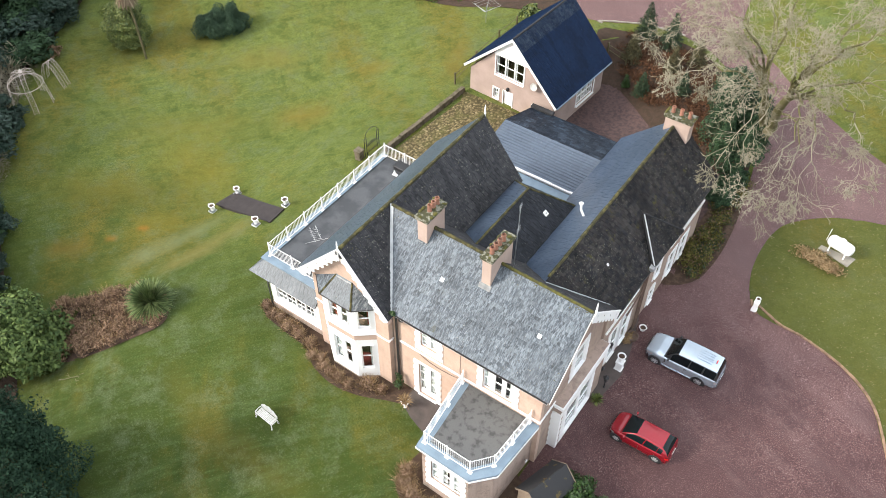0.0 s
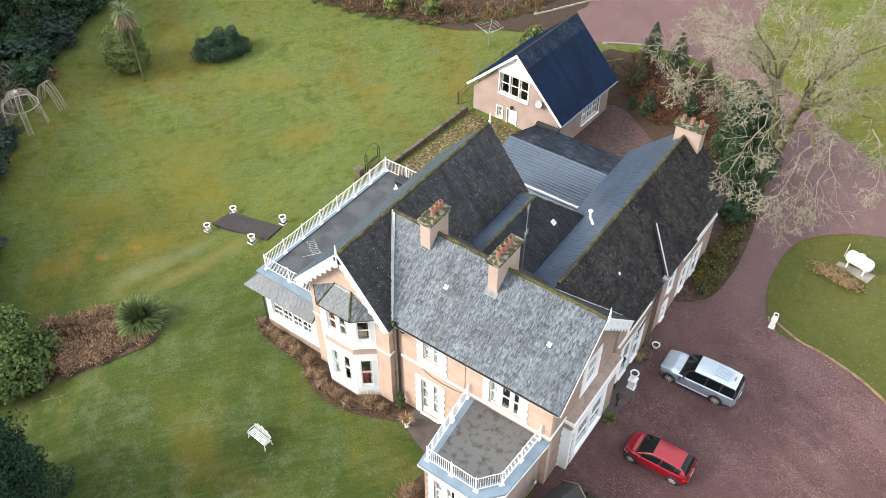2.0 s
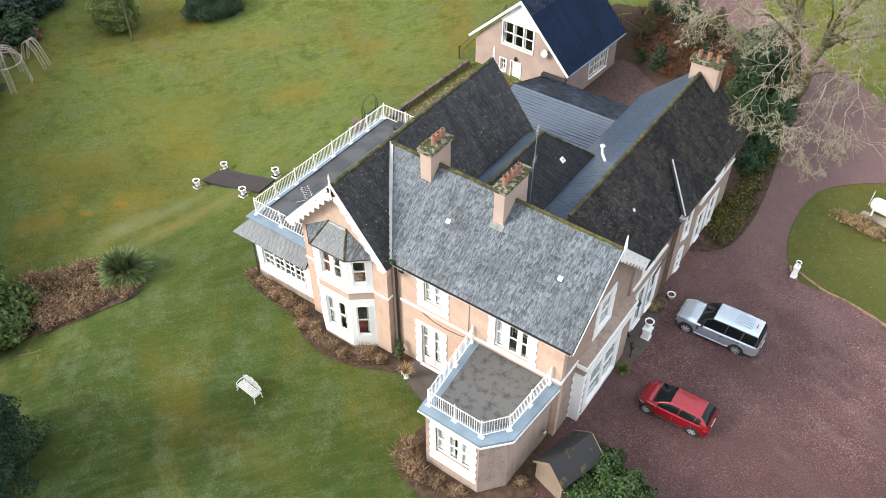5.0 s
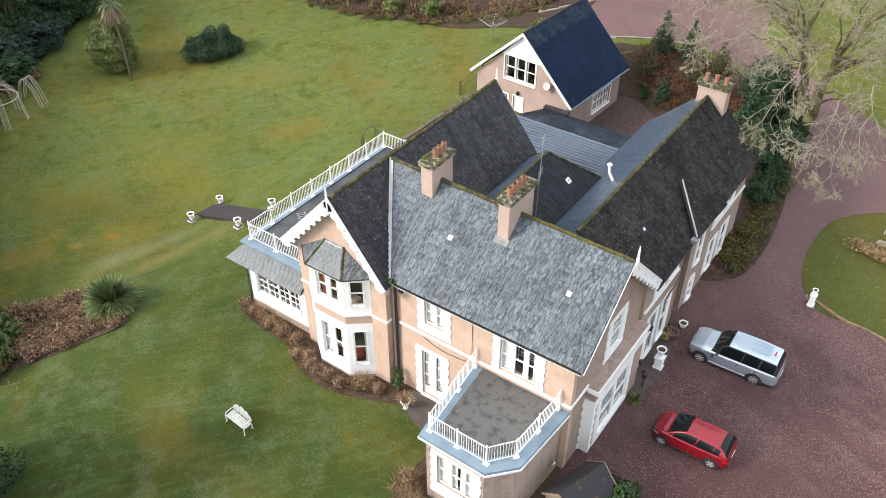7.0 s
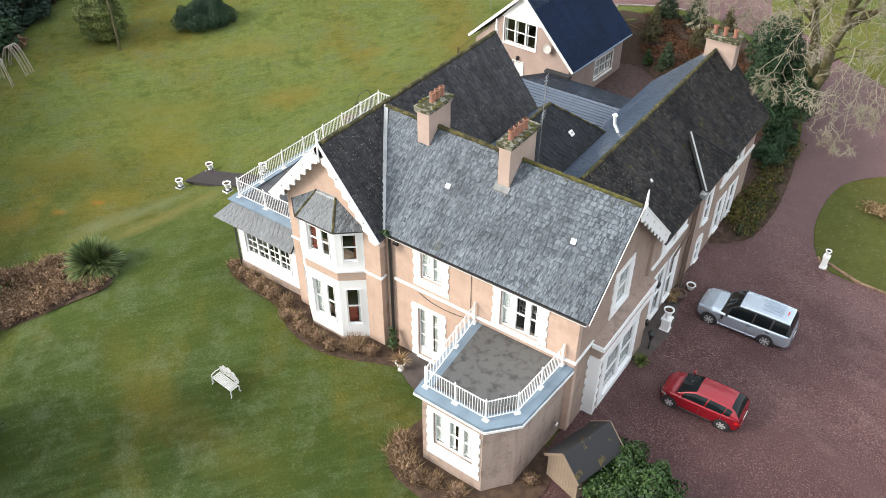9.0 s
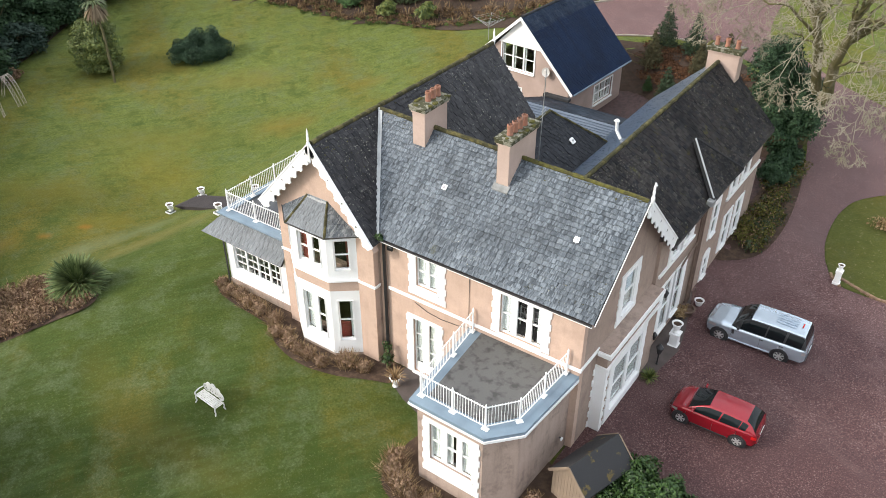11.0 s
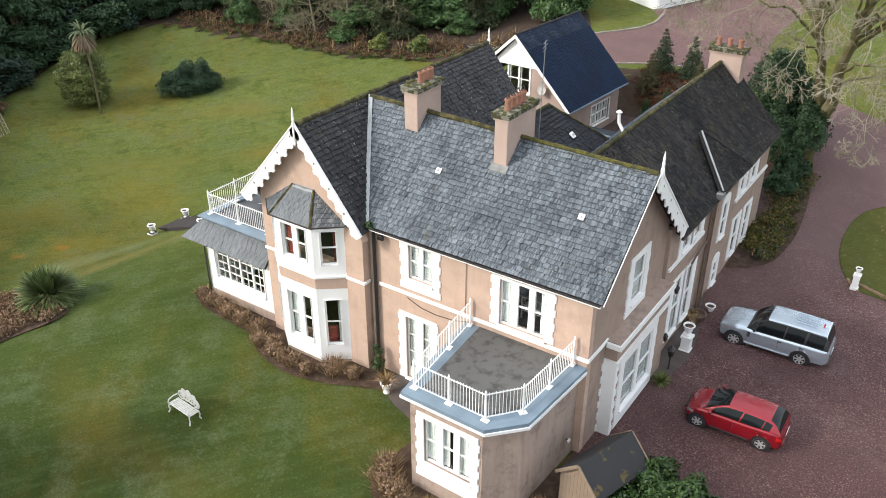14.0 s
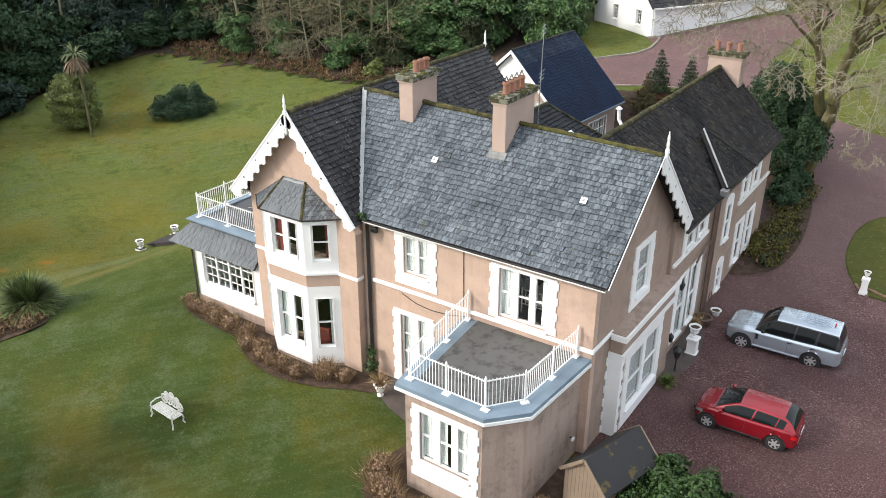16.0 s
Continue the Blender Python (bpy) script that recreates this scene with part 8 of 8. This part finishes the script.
def faded_bed(name, label, outline, n, h, seed, heads, twigs, size=0.09):
    """A bed of faded stems and flower heads inside an outline."""
    rnd = random.Random(seed)
    xs, ys = [p[0] for p in outline], [p[1] for p in outline]

    def inside(x, y):
        c = False
        for (x0, y0), (x1, y1) in zip(outline, outline[1:] + outline[:1]):
            if (y0 > y) != (y1 > y) and x < (x1 - x0) * (y - y0) / (y1 - y0) + x0:
                c = not c
        return c
    lobes = []
    while len(lobes) < n:
        x, y = rnd.uniform(min(xs), max(xs)), rnd.uniform(min(ys), max(ys))
        if inside(x, y):
            hh = h * rnd.uniform(0.6, 1.15)
            lobes.append(((x, y, ground(x, y) + hh * 0.55), (0.45, 0.45, hh * 0.5)))
    t = thing(name, label, "shrub", kind="stuff")
    part("flower_heads", cloud_mesh("flower_heads", heads, leaf_cloud(lobes, n * 100, size, seed, 0.35)), None, t)
    V = []
    for c, _ in lobes:
        v, f = blades(14, h * 1.2, 0.012, rnd.randrange(9999), 0.25, (0.8, 1.5), 2, 0.2)
        V.append((v + np.array((c[0], c[1], ground(c[0], c[1]))), f))
    part("stems", cloud_mesh("stems", twigs, *V), None, t)


faded_bed("hydrangea_bed", "faded brown hydrangea heads filling the lawn bed", [(-22.6, -11), (-18.2, -7.1), (-15.2, -7.1), (-13.2, -9.2), (-14.2, -10.8), (-17.8, -14.3), (-22, -14.6)], 190, 0.8, 21, DEADLEAF, TWIG, 0.07)


BLOOM = leaf_mat("faded_bloom", (0.13, 0.08, 0.052), (0.45, 0.31, 0.21), 0.9, 0.1)


def twig_clump(x, y, s, seed):
    t = thing("faded_clump", "straw-coloured clump of faded twigs by the wall", "shrub", G(x, y), group="faded clumps in the house bed")
    part("twig_clump", cloud_mesh("twig_clump", TWIG, blades(200, 0.8 * s, 0.010, seed, 0.34 * s, (0.7, 1.5), 3, 0.25)), None, t)
    part("faded_bloom", cloud_mesh("faded_bloom", BLOOM, leaf_cloud([((0, 0, 0.42 * s), (0.46 * s, 0.46 * s, 0.36 * s))], 300, 0.05, seed, 0.35)), None, t, "pinkish brown dead heads")["kind"] = "stuff"


for i, (x, y, s) in enumerate(((-8.0, -4.2, 0.75), (-7.1, -4.5, 0.9), (-5.6, -4.7, 1.0), (-3.5, -4.9, 0.95), (-2.8, -5.5, 0.8), (-1.7, -5.65, 0.8), (-0.4, -5.8, 0.85), (1.5, -5.25, 1.1), (7.2, -8.9, 1.25), (7.9, -9.3, 1.2), (9.3, -9.2, 0.8), (10.4, -9.1, 0.8), (12.7, -6.9, 0.6), (-6.5, -4.4, 0.8), (6.9, -8.3, 1.0), (-4.6, -4.75, 0.85), (-2.2, -5.3, 0.75), (-1.1, -5.75, 0.7), (0.5, -5.85, 0.8), (2.4, -4.95, 0.7), (-5.1, -4.5, 0.7), (8.5, -9.45, 0.9))):
    twig_clump(x, y, s, 300 + i)


def small_plant(name, label, x, y, h, mat, seed, n=160, L=0.6):
    t = thing(name, label, "plant", G(x, y))
    part("leaves", cloud_mesh("leaves", mat, shift(blades(n, L, 0.02, seed, 0.1, (0.1, 1.4), 3, 0.7), (0, 0, h))), None, t)


bush("gutter_fern", "small green fern growing in the roof valley", (2.95, -4.05, 7.1), [((0, 0, 0.1), (0.22, 0.14, 0.16))], 160, 0.06, LAUREL, 43, "fern", stem=False, shell=0.2)
small_plant("grassy_plant", "green strappy plant by the front wall", 13.6, 2.15, 0.1, YELLOWGREEN, 31, 110, 0.5)
small_plant("pot_plant", "straggly brown plant in the white pot", 4.25, -4.95, 0.6, TWIG, 32, 60, 0.6)
bush("climber", "straggly green climber on the wall corner", G(3.2, -4.2), [((0, 0, 0.5), (0.35, 0.25, 0.5)), ((-0.1, 0.15, 1.1), (0.22, 0.15, 0.5))], 260, 0.07, LAUREL, 33, "climber", shell=0.2)
bush("trough_plant", "brown bare plant in a trough by the wall", (13.1, 7.3, 0.05), [((0, 0, 0.35), (0.35, 0.6, 0.35))], 500, 0.06, TWIG, 34, "plant", shell=0.2)
bush("gas_tank_scrub", "dead brown stems beside the gas tank", G(20.6, 20.5), [((0, 0, 0.25), (1.6, 0.8, 0.35)), ((1.2, -0.3, 0.2), (1.0, 0.6, 0.3))], 2200, 0.07, TWIG, 35, "shrub", stem=False, shell=0.1)

# the great bare trees
PALEBARK = plain("pale_bare_twigs", (0.31, 0.275, 0.205), 0.95, var=0.25, scale=2.0, bump=0.4, c2=(0.14, 0.128, 0.07))
FOOT = G(12.9, 27.6, -0.2)
stem_w = [(FOOT, 0.46), ((13.3, 26.6, 5.9), 0.32), ((13.1, 24.8, 9.0), 0.25), ((12.9, 22.8, 12.0), 0.16)]
stem_e = [(FOOT, 0.46), ((14.0, 26.2, 5.9), 0.36), ((14.3, 25.0, 8.5), 0.3), ((15.0, 23.4, 11.8), 0.18)]
bare_tree("bare_tree", "large bare winter tree with two mossy stems beside the drive", FOOT, [stem_w, stem_e], [
    (0, 0.85, (14.8, 19.0, 15.2), (13.6, 14.0, 10.9), 0.17, 1.9, -0.2), (0, 0.95, (15.6, 18.5, 14.8), (14.6, 14.6, 12.6), 0.14, 1.5, -0.2),
    (1, 0.8, (18.0, 19.0, 15.0), (18.4, 14.6, 10.7), 0.17, 2.0, -0.2), (1, 0.9, (17.4, 18.0, 14.6), (16.6, 13.4, 10.8), 0.15, 1.9, -0.2),
    (1, 0.55, (17.4, 21.5, 11.2), (17.2, 17.8, 6.8), 0.13, 1.7, -0.15), (0, 0.7, (11.0, 21.0, 14.0), (7.6, 21.0, 10.6), 0.16, 1.9, -0.18),
    (0, 0.9, (10.5, 20.0, 17.0), (8.6, 18.6, 13.4), 0.14, 1.8, -0.15), (0, 0.8, (9.0, 24.0, 15.5), (4.6, 25.0, 10.8), 0.16, 2.0, -0.15),
    (0, 0.75, (9.5, 27.0, 15.0), (6.4, 28.5, 12.0), 0.14, 2.0, -0.1), (0, 1.0, (11.5, 21.0, 18.0), (10.8, 17.9, 15.9), 0.13, 1.8, -0.05),
    (1, 0.85, (19.5, 21.0, 15.0), (20.8, 19.0, 10.2), 0.15, 1.9, -0.15), (1, 0.75, (18.5, 24.5, 14.0), (21.5, 23.5, 13.0), 0.18, 1.9, -0.05),
    (1, 1.0, (18.0, 23.0, 17.5), (20.0, 22.0, 18.0), 0.18, 1.9, 0.0), (1, 0.95, (16.0, 21.5, 17.0), (16.0, 18.3, 17.7), 0.15, 1.8, 0.0),
    (0, 1.0, (13.5, 23.5, 17.5), (13.2, 25.0, 18.5), 0.14, 1.8, 0.0), (1, 0.9, (16.5, 26.5, 16.0), (17.5, 28.5, 15.5), 0.15, 1.9, -0.05),
    (0, 0.65, (11.5, 29.0, 13.0), (9.5, 31.5, 13.5), 0.14, 1.9, -0.05), (1, 0.6, (15.5, 28.5, 12.0), (16.5, 31.5, 13.0), 0.14, 1.9, -0.05),
    (0, 0.6, (11.6, 24.5, 11.0), (10.0, 22.4, 9.4), 0.11, 1.6, -0.15), (1, 0.45, (16.5, 25.0, 9.5), (19.0, 24.0, 8.0), 0.12, 1.6, -0.12),
    (0, 0.9, (11.0, 23.5, 14.5), (8.6, 23.8, 14.2), 0.12, 1.8, -0.05), (0, 0.95, (12.4, 21.5, 15.0), (12.0, 19.6, 15.2), 0.12, 1.7, 0.0),
    (1, 0.95, (14.6, 22.0, 15.0), (14.4, 20.6, 16.6), 0.12, 1.7, 0.0), (1, 0.85, (16.6, 21.5, 14.0), (17.2, 20.2, 14.2), 0.12, 1.7, -0.05),
    (0, 0.8, (10.0, 25.5, 14.0), (7.0, 25.0, 13.2), 0.12, 1.8, -0.05), (0, 0.9, (12.4, 25.5, 15.0), (11.2, 27.6, 15.6), 0.12, 1.8, 0.0),
    (1, 0.9, (16.0, 24.5, 16.0), (16.4, 25.6, 17.4), 0.12, 1.8, 0.0), (0, 0.95, (13.8, 19.5, 14.6), (13.2, 17.0, 14.2), 0.12, 1.6, -0.08)], 71)
# a branch blown down on the lawn
fb = thing("fallen_branch", "small fallen grey branch lying on the lawn", "branch", G(-15.8, -15.1, 0.05), radians(35))
bm = bmesh.new()
branches(bm, Vector((-0.8, 0, 0.02)), Vector((1, 0, 0.02)), 1.1, 0.03, 2, random.Random(5), [], -0.02, 2, 0.16, 0.6, 5, 0.011)
part("twig", bm, BARK, fb)
# ---- woodland ----
LAURELB = leaf_mat("bright_laurel_leaf", (0.036, 0.08, 0.024), (0.145, 0.25, 0.085), 0.45, 0.3)
HOLM = leaf_mat("olive_evergreen_leaf", (0.025, 0.036, 0.014), (0.075, 0.095, 0.04), 0.6, 0.25)
RUSTY = leaf_mat("rusty_litter", (0.055, 0.026, 0.015), (0.17, 0.088, 0.046), 0.9, 0.1)
LITTER = leaf_mat("straw_litter", (0.075, 0.045, 0.024), (0.27, 0.18, 0.10), 0.9, 0.1)
MOSSLEAF = leaf_mat("mossy_ground_leaf", (0.05, 0.05, 0.015), (0.20, 0.18, 0.05), 0.9, 0.1)
# undergrowth beside the drive
lob = []
rg = random.Random(8)
for k in range(46):
    y = rg.uniform(14.6, 24.5)
    x = 14.35 - 1.3 * rg.random() ** 1.6 - 0.05 * max(0, y - 19)
    lob.append(((x, y, ground(x, y) + 0.25), (0.6, 0.6, 0.35)))
t = thing("ivy_bed", "low mossy green and brown undergrowth beside the drive", "ground cover", kind="stuff")
part("leaves", cloud_mesh("leaves", MOSSLEAF, leaf_cloud(lob, 6500, 0.07, 36, 0.3)), None, t)
part("green_leaves", cloud_mesh("green_leaves", HOLM, leaf_cloud(lob[30:], 1500, 0.09, 37, 0.3)), None, t)
part("dead_leaves", cloud_mesh("dead_leaves", DEADLEAF, leaf_cloud(lob, 1500, 0.07, 41, 0.1)), None, t)
# fir bed litter
lob = []
while len(lob) < 130:
    x, y = rg.uniform(-1.5, 12.0), rg.uniform(26.5, 36.5)
    if y < 31.5 - 0.6 * x + 0.6 or y > 36.6 - max(0, x - 5) * 1.0:
        continue
    lob.append(((x, y, ground(x, y) + 0.15), (0.8, 0.8, 0.22)))
t = thing("leaf_litter", "rusty dead leaves and bracken under the firs", "leaf litter", kind="stuff")
part("leaves", cloud_mesh("leaves", RUSTY, leaf_cloud(lob, 24000, 0.075, 38, 0.2)), None, t)


def fir(at, h, seed, mat, label):
    t = thing("young_fir", label, "fir tree", at, seed * 0.7, group="young firs")
    rnd = random.Random(seed)
    V = []
    z = 0.35
    while z < h:
        rad = (h - z) * 0.36 + 0.12
        for i in range(7):
            a = math.tau * (i + rnd.random()) / 7
            c = (math.cos(a) * rad * 0.55, math.sin(a) * rad * 0.55, z - 0.12 * rad)
            V.append((c, (rad * 0.5, rad * 0.5, 0.12)))
        z += 0.28
    part("needles", cloud_mesh("needles", mat, leaf_cloud(V, int(900 * h), 0.10, seed, 0.15, 0.4, 0.3)), None, t)
    part("trunk", tube(bmesh.new(), (0, 0, -0.1), (0, 0, h), 0.07, 0.015, 6), MOSSBARK, t)


for i, (x, y, h, m) in enumerate(((-0.4, 36.6, 3.6, FIRLEAF), (2.0, 36.6, 3.4, FIRLEAF), (-0.2, 33.6, 3.0, FIRBROWN), (2.4, 30.4, 2.4, FIRLEAF), (0.7, 31.0, 1.2, LAUREL), (3.6, 33.5, 2.6, FIRBROWN), (5.5, 31.5, 2.2, FIRLEAF), (5.0, 35.4, 2.8, FIRBROWN))):
    fir(G(x, y), h, 50 + i, m, "young dark green fir tree" if m is FIRLEAF else "young fir tree with browned needles" if m is FIRBROWN else "small bright green conifer")

BASE = {}


def wood_tree(kind):
    mats = {"dark": DARKLEAF, "laurel": LAURELB, "blue": BLUELEAF, "holm": HOLM}
    if kind == "twiggy":
        rnd = random.Random(90)
        t = thing("bare_shrub", "tangled bare brown shrub at the wood's edge", "shrub", (0, 0, -60), group="woodland shrubs")
        bm, tips = bmesh.new(), []
        for k in range(7):
            a = rnd.uniform(0, math.tau)
            branches(bm, Vector((0, 0, -0.1)), Vector((math.cos(a) * 0.5, math.sin(a) * 0.5, 1)).normalized(), 1.9, 0.07, 3, rnd, tips, -0.02, 3, 0.3, 0.75, 5, 0.016)
        part("twig_tangle", bm, PALEBARK, t)
        return t
    seed = {"dark": 81, "laurel": 82, "blue": 83, "holm": 84}[kind]
    rnd = random.Random(seed)
    lobes = [((0, 0, 1.6), (2.2, 2.2, 1.8))]
    for k in range(9):
        a = math.tau * k / 5 + rnd.uniform(-0.3, 0.3)
        rr = rnd.uniform(0.9, 1.9)
        lobes.append(((rr * math.cos(a), rr * math.sin(a), rnd.uniform(0.9, 5.4)), (rnd.uniform(1.0, 1.7), rnd.uniform(1.0, 1.7), rnd.uniform(0.8, 1.4))))
    label = {"dark": "dark evergreen tree at the wood's edge", "laurel": "bright green laurel at the wood's edge", "blue": "dark blue-green rhododendron in the wood", "holm": "olive green evergreen tree in the wood"}[kind]
    t = bush("woodland_tree", label, (0, 0, -60), lobes, 12000, 0.165, mats[kind], seed, "tree", group="woodland trees")
    return t


def plant(kind, x, y, s, sz, turn):
    z = ground(x, y) - 0.1
    m = Matrix.Translation((x, y, z)) @ Matrix.Rotation(turn, 4, "Z")
    if kind not in BASE:
        BASE[kind] = wood_tree(kind)
        ob = BASE[kind]
        ob.matrix_basis = m @ Matrix.Diagonal((s, s, sz, 1))
    else:
        src = BASE[kind]
        ob = copy_thing(src, m)
        ob.scale = (s, s, sz)
    return ob


rw = random.Random(12)
edge_w = [(-30.4, -12.4), (-36.9, -7.2), (-44.8, 0.2), (-49.2, 8), (-52.0, 13.7), (-54.4, 20), (-53.8, 26), (-51.6, 29.2)]
edge_n = [(-53, 29.0), (-47, 30.8), (-41.5, 31.6), (-36, 32.0), (-31, 32.4), (-26.5, 33.6), (-21.5, 37.0), (-17, 43)]


def along(line, step):
    out, run = [], 0.0
    for a, b in zip(line, line[1:]):
        L = math.hypot(b[0] - a[0], b[1] - a[1])
        while run < L:
            k = run / L
            out.append((a[0] + (b[0] - a[0]) * k, a[1] + (b[1] - a[1]) * k, -(b[1] - a[1]) / L, (b[0] - a[0]) / L))
            run += step
        run -= L
    return out


wood = (edge_w, -1, ((-0.5, 0.5, 0.4, 2.0), (0.9, 0.9, 0.62, 2.0), (3.8, 1.1, 1.1, 3.4), (8.5, 1.5, 1.7, 4.4), (15, 2.0, 2.1, 6), (23, 2.4, 2.4, 7))), (edge_n, 1, ((1.6, 0.62, 0.5, 2.2), (4.6, 1.0, 0.8, 3.0), (8.5, 1.35, 1.3, 4.0), (14, 1.8, 2.2, 5), (21, 2.2, 3.0, 6)))
for line, side, lay in wood:
    for row, (off, s, sz, step) in enumerate(lay):
        for i, (x, y, nx, ny) in enumerate(along(line, step)):
            if side < 0:
                nx, ny = (nx, ny) if nx * (-1) + ny * (-0.2) > 0 else (-nx, -ny)
            else:
                nx, ny = (nx, ny) if ny > 0 else (-nx, -ny)
            o = off + rw.uniform(-0.9, 0.9)
            px, py = x + nx * o + rw.uniform(-0.6, 0.6), y + ny * o + rw.uniform(-0.6, 0.6)
            k = rw.uniform(0.8, 1.2)
            pick = rw.random()
            if side < 0:
                kind = "blue" if pick < 0.35 else "dark"
                if row < 2 and -8 < py < 5 and pick > 0.3:
                    kind = "twiggy"
                if row == 0 and py > 3:
                    continue
            elif row < 2:
                if px < -37:
                    kind = "twiggy" if pick < 0.5 else "laurel" if pick < 0.75 else "dark"
                elif px < -31:
                    kind = "twiggy" if pick < 0.8 else "laurel"
                else:
                    kind = "laurel" if pick < 0.7 else "holm" if pick < 0.85 else "twiggy"
                if row == 0 and pick < 0.3:
                    continue
            else:
                kind = "holm" if pick < 0.25 else "twiggy" if pick < 0.55 else "laurel" if pick < 0.6 else "dark"
            if kind == "twiggy" and row > 1:
                k *= 0.85
            plant(kind, px, py, s * k, sz * k * rw.uniform(0.9, 1.15), rw.uniform(0, 6.28))
for x, y, s, kind in ((-13.9, 44.2, 0.8, "laurel"), (-16.6, 46.6, 0.95, "dark"), (-20, 50, 1.3, "dark"), (-24, 46, 1.3, "dark"), (-13.4, 47.2, 0.7, "laurel"), (-18, 54, 1.5, "dark"), (-22, 58, 1.8, "blue"), (-30, 50, 2.0, "dark"), (-26, 40, 0.8, "laurel"), (-37, 46, 2.2, "dark"), (-24, -19, 1.0, "dark"), (-28, -15, 1.0, "blue"), (-18, -24, 1.0, "dark"), (-34, -12, 1.2, "dark"), (-10, 66, 1.8, "dark"), (2, 74, 2.0, "dark"), (14, 76, 2.0, "blue"), (-3, 72, 2.0, "dark"), (8, 76, 2.2, "dark")):
    plant(kind, x, y, s, s * 1.1, rw.uniform(0, 6.28))
# bare trees in the wood
OLIVETWIG = plain("olive_twigs", (0.21, 0.185, 0.115), 0.95, var=0.25, scale=2.0, c2=(0.12, 0.11, 0.05))
for x, y, h, lean, first in ((-42.6, 32.6, 11, (-0.9, 0.2), 3), (-29.3, 36.6, 12, (0.1, 0.1), 3), (-39, 38, 12, (0.3, 0.1), 2), (-47, 35, 11, (0.5, 0), 2), (-33.5, 36, 11, (-0.4, 0.1), 2), (-36, 42, 14, (0.2, 0), 3), (-24, 43, 13, (0.2, 0.1), 3), (-55, 33, 15, (0.4, -0.2), 3), (-60, 27, 16, (0.4, -0.1), 3), (-58, 38, 15, (0.2, 0), 3), (-51, 40, 14, (-0.3, 0), 3), (-63, 20, 17, (0.3, 0.1), 3), (-44, 44, 15, (0.2, 0.1), 3),
                             (-37.6, 34.4, 8.5, (0.3, -0.3), 1), (-34.6, 33.6, 7.0, (-0.2, -0.3), 1), (-31.2, 34.6, 8.0, (0.2, -0.3), 1), (-40.4, 33.8, 8.0, (0.1, -0.3), 1), (-27.0, 36.4, 9.0, (0.1, -0.2), 1), (-68, 26, 18, (0.3, 0), 2), (-66, 33, 18, (0.2, 0), 2), (-72, 22, 18, (0.2, 0), 2), (-62, 34, 17, (0.1, 0), 2), (-57, 22, 13, (0.3, 0), 3)):
    t = thing("bare_trunk_tree", "slim bare tree with a pale trunk in the wood", "tree", G(x, y))
    bm, fine, tips, rnd = bmesh.new(), bmesh.new(), [], random.Random(int(-x * 10))
    p = Vector((0, 0, -0.2))
    for k in range(6):
        q = p + Vector((lean[0] * 0.35, lean[1] * 0.35, h / 7))
        g = 1.0 if first > 1 else 0.6
        tube(bm, p, q, g * (0.17 - 0.015 * k), g * (0.155 - 0.015 * k), 8, False)
        p = q
        if k >= first:
            for j in range(3):
                a = rnd.uniform(0, math.tau)
                branches(bm, p, Vector((math.cos(a), math.sin(a), 0.4)).normalized(), 2.3, 0.06 if first > 1 else 0.045, 3, rnd, tips, -0.02, 2, 0.36, 0.75, 5, 0.015, fine)
    branches(bm, p, Vector((0, 0, 1)), 2.4, 0.12, 3, rnd, tips, 0.1, 3, 0.25, 0.75, 5, 0.017, fine)
    part("trunk", bm, BARK, t)
    part("twig_spray", fine, OLIVETWIG, t, "olive-brown bare twigs")
lob, lob2 = [], []
for x, y, nx, ny in along([(-50, 28.6), (-45, 29.8), (-40, 30.4), (-34, 30.9), (-28.8, 31.4), (-23.5, 32.4), (-17.5, 34.8), (-12.5, 38.8)], 0.2):
    o = rw.uniform(-0.9, 2.6)
    px, py = x + rw.uniform(-0.3, 0.3), y + o
    lob.append(((px, py, ground(px, py) + 0.12 + max(0.0, o) * 0.12), (0.5, 0.5, rw.uniform(0.15, 0.4))))
    if rw.random() < 0.6:
        lob2.append(((px, py - 0.4, ground(px, py - 0.4) + 0.1), (0.45, 0.4, rw.uniform(0.1, 0.3))))
t = thing("edge_litter", "brown leaf litter and bracken along the wood's edge", "leaf litter", kind="stuff")
part("leaves", cloud_mesh("leaves", LITTER, leaf_cloud(lob, 17000, 0.085, 39, 0.2)), None, t)
part("weeds", cloud_mesh("weeds", BLADE, leaf_cloud(lob2, 4800, 0.08, 40, 0.2)), None, t)
tw = []
for c, r in lob[::2]:
    v, f = blades(10, 1.1, 0.014, rw.randrange(9999), 0.3, (0.3, 1.5), 3, 0.4)
    tw.append((v + np.array((c[0], c[1] + 0.5, c[2] - 0.1)), f))
part("dead_stems", cloud_mesh("dead_stems", TWIG, *tw), None, t)
for x, y in ((-26.0, 32.6), (-22.3, 33.6), (-10.6, 33.2)):
    bush("yellow_shrub", "bright yellow-green young laurel at the wood's edge", G(x, y), [((0, 0, 0.6), (0.8, 0.8, 0.7)), ((0.3, 0.2, 1.2), (0.6, 0.6, 0.5))], 1300, 0.13, YELLOWGREEN, int(-x * 3), "shrub")
bush("faded_rose", "pale brown faded shrub at the lawn edge", G(-47.2, 7.2), [((0, 0, 0.5), (0.9, 0.9, 0.6))], 900, 0.1, DEADLEAF, 61, "shrub")
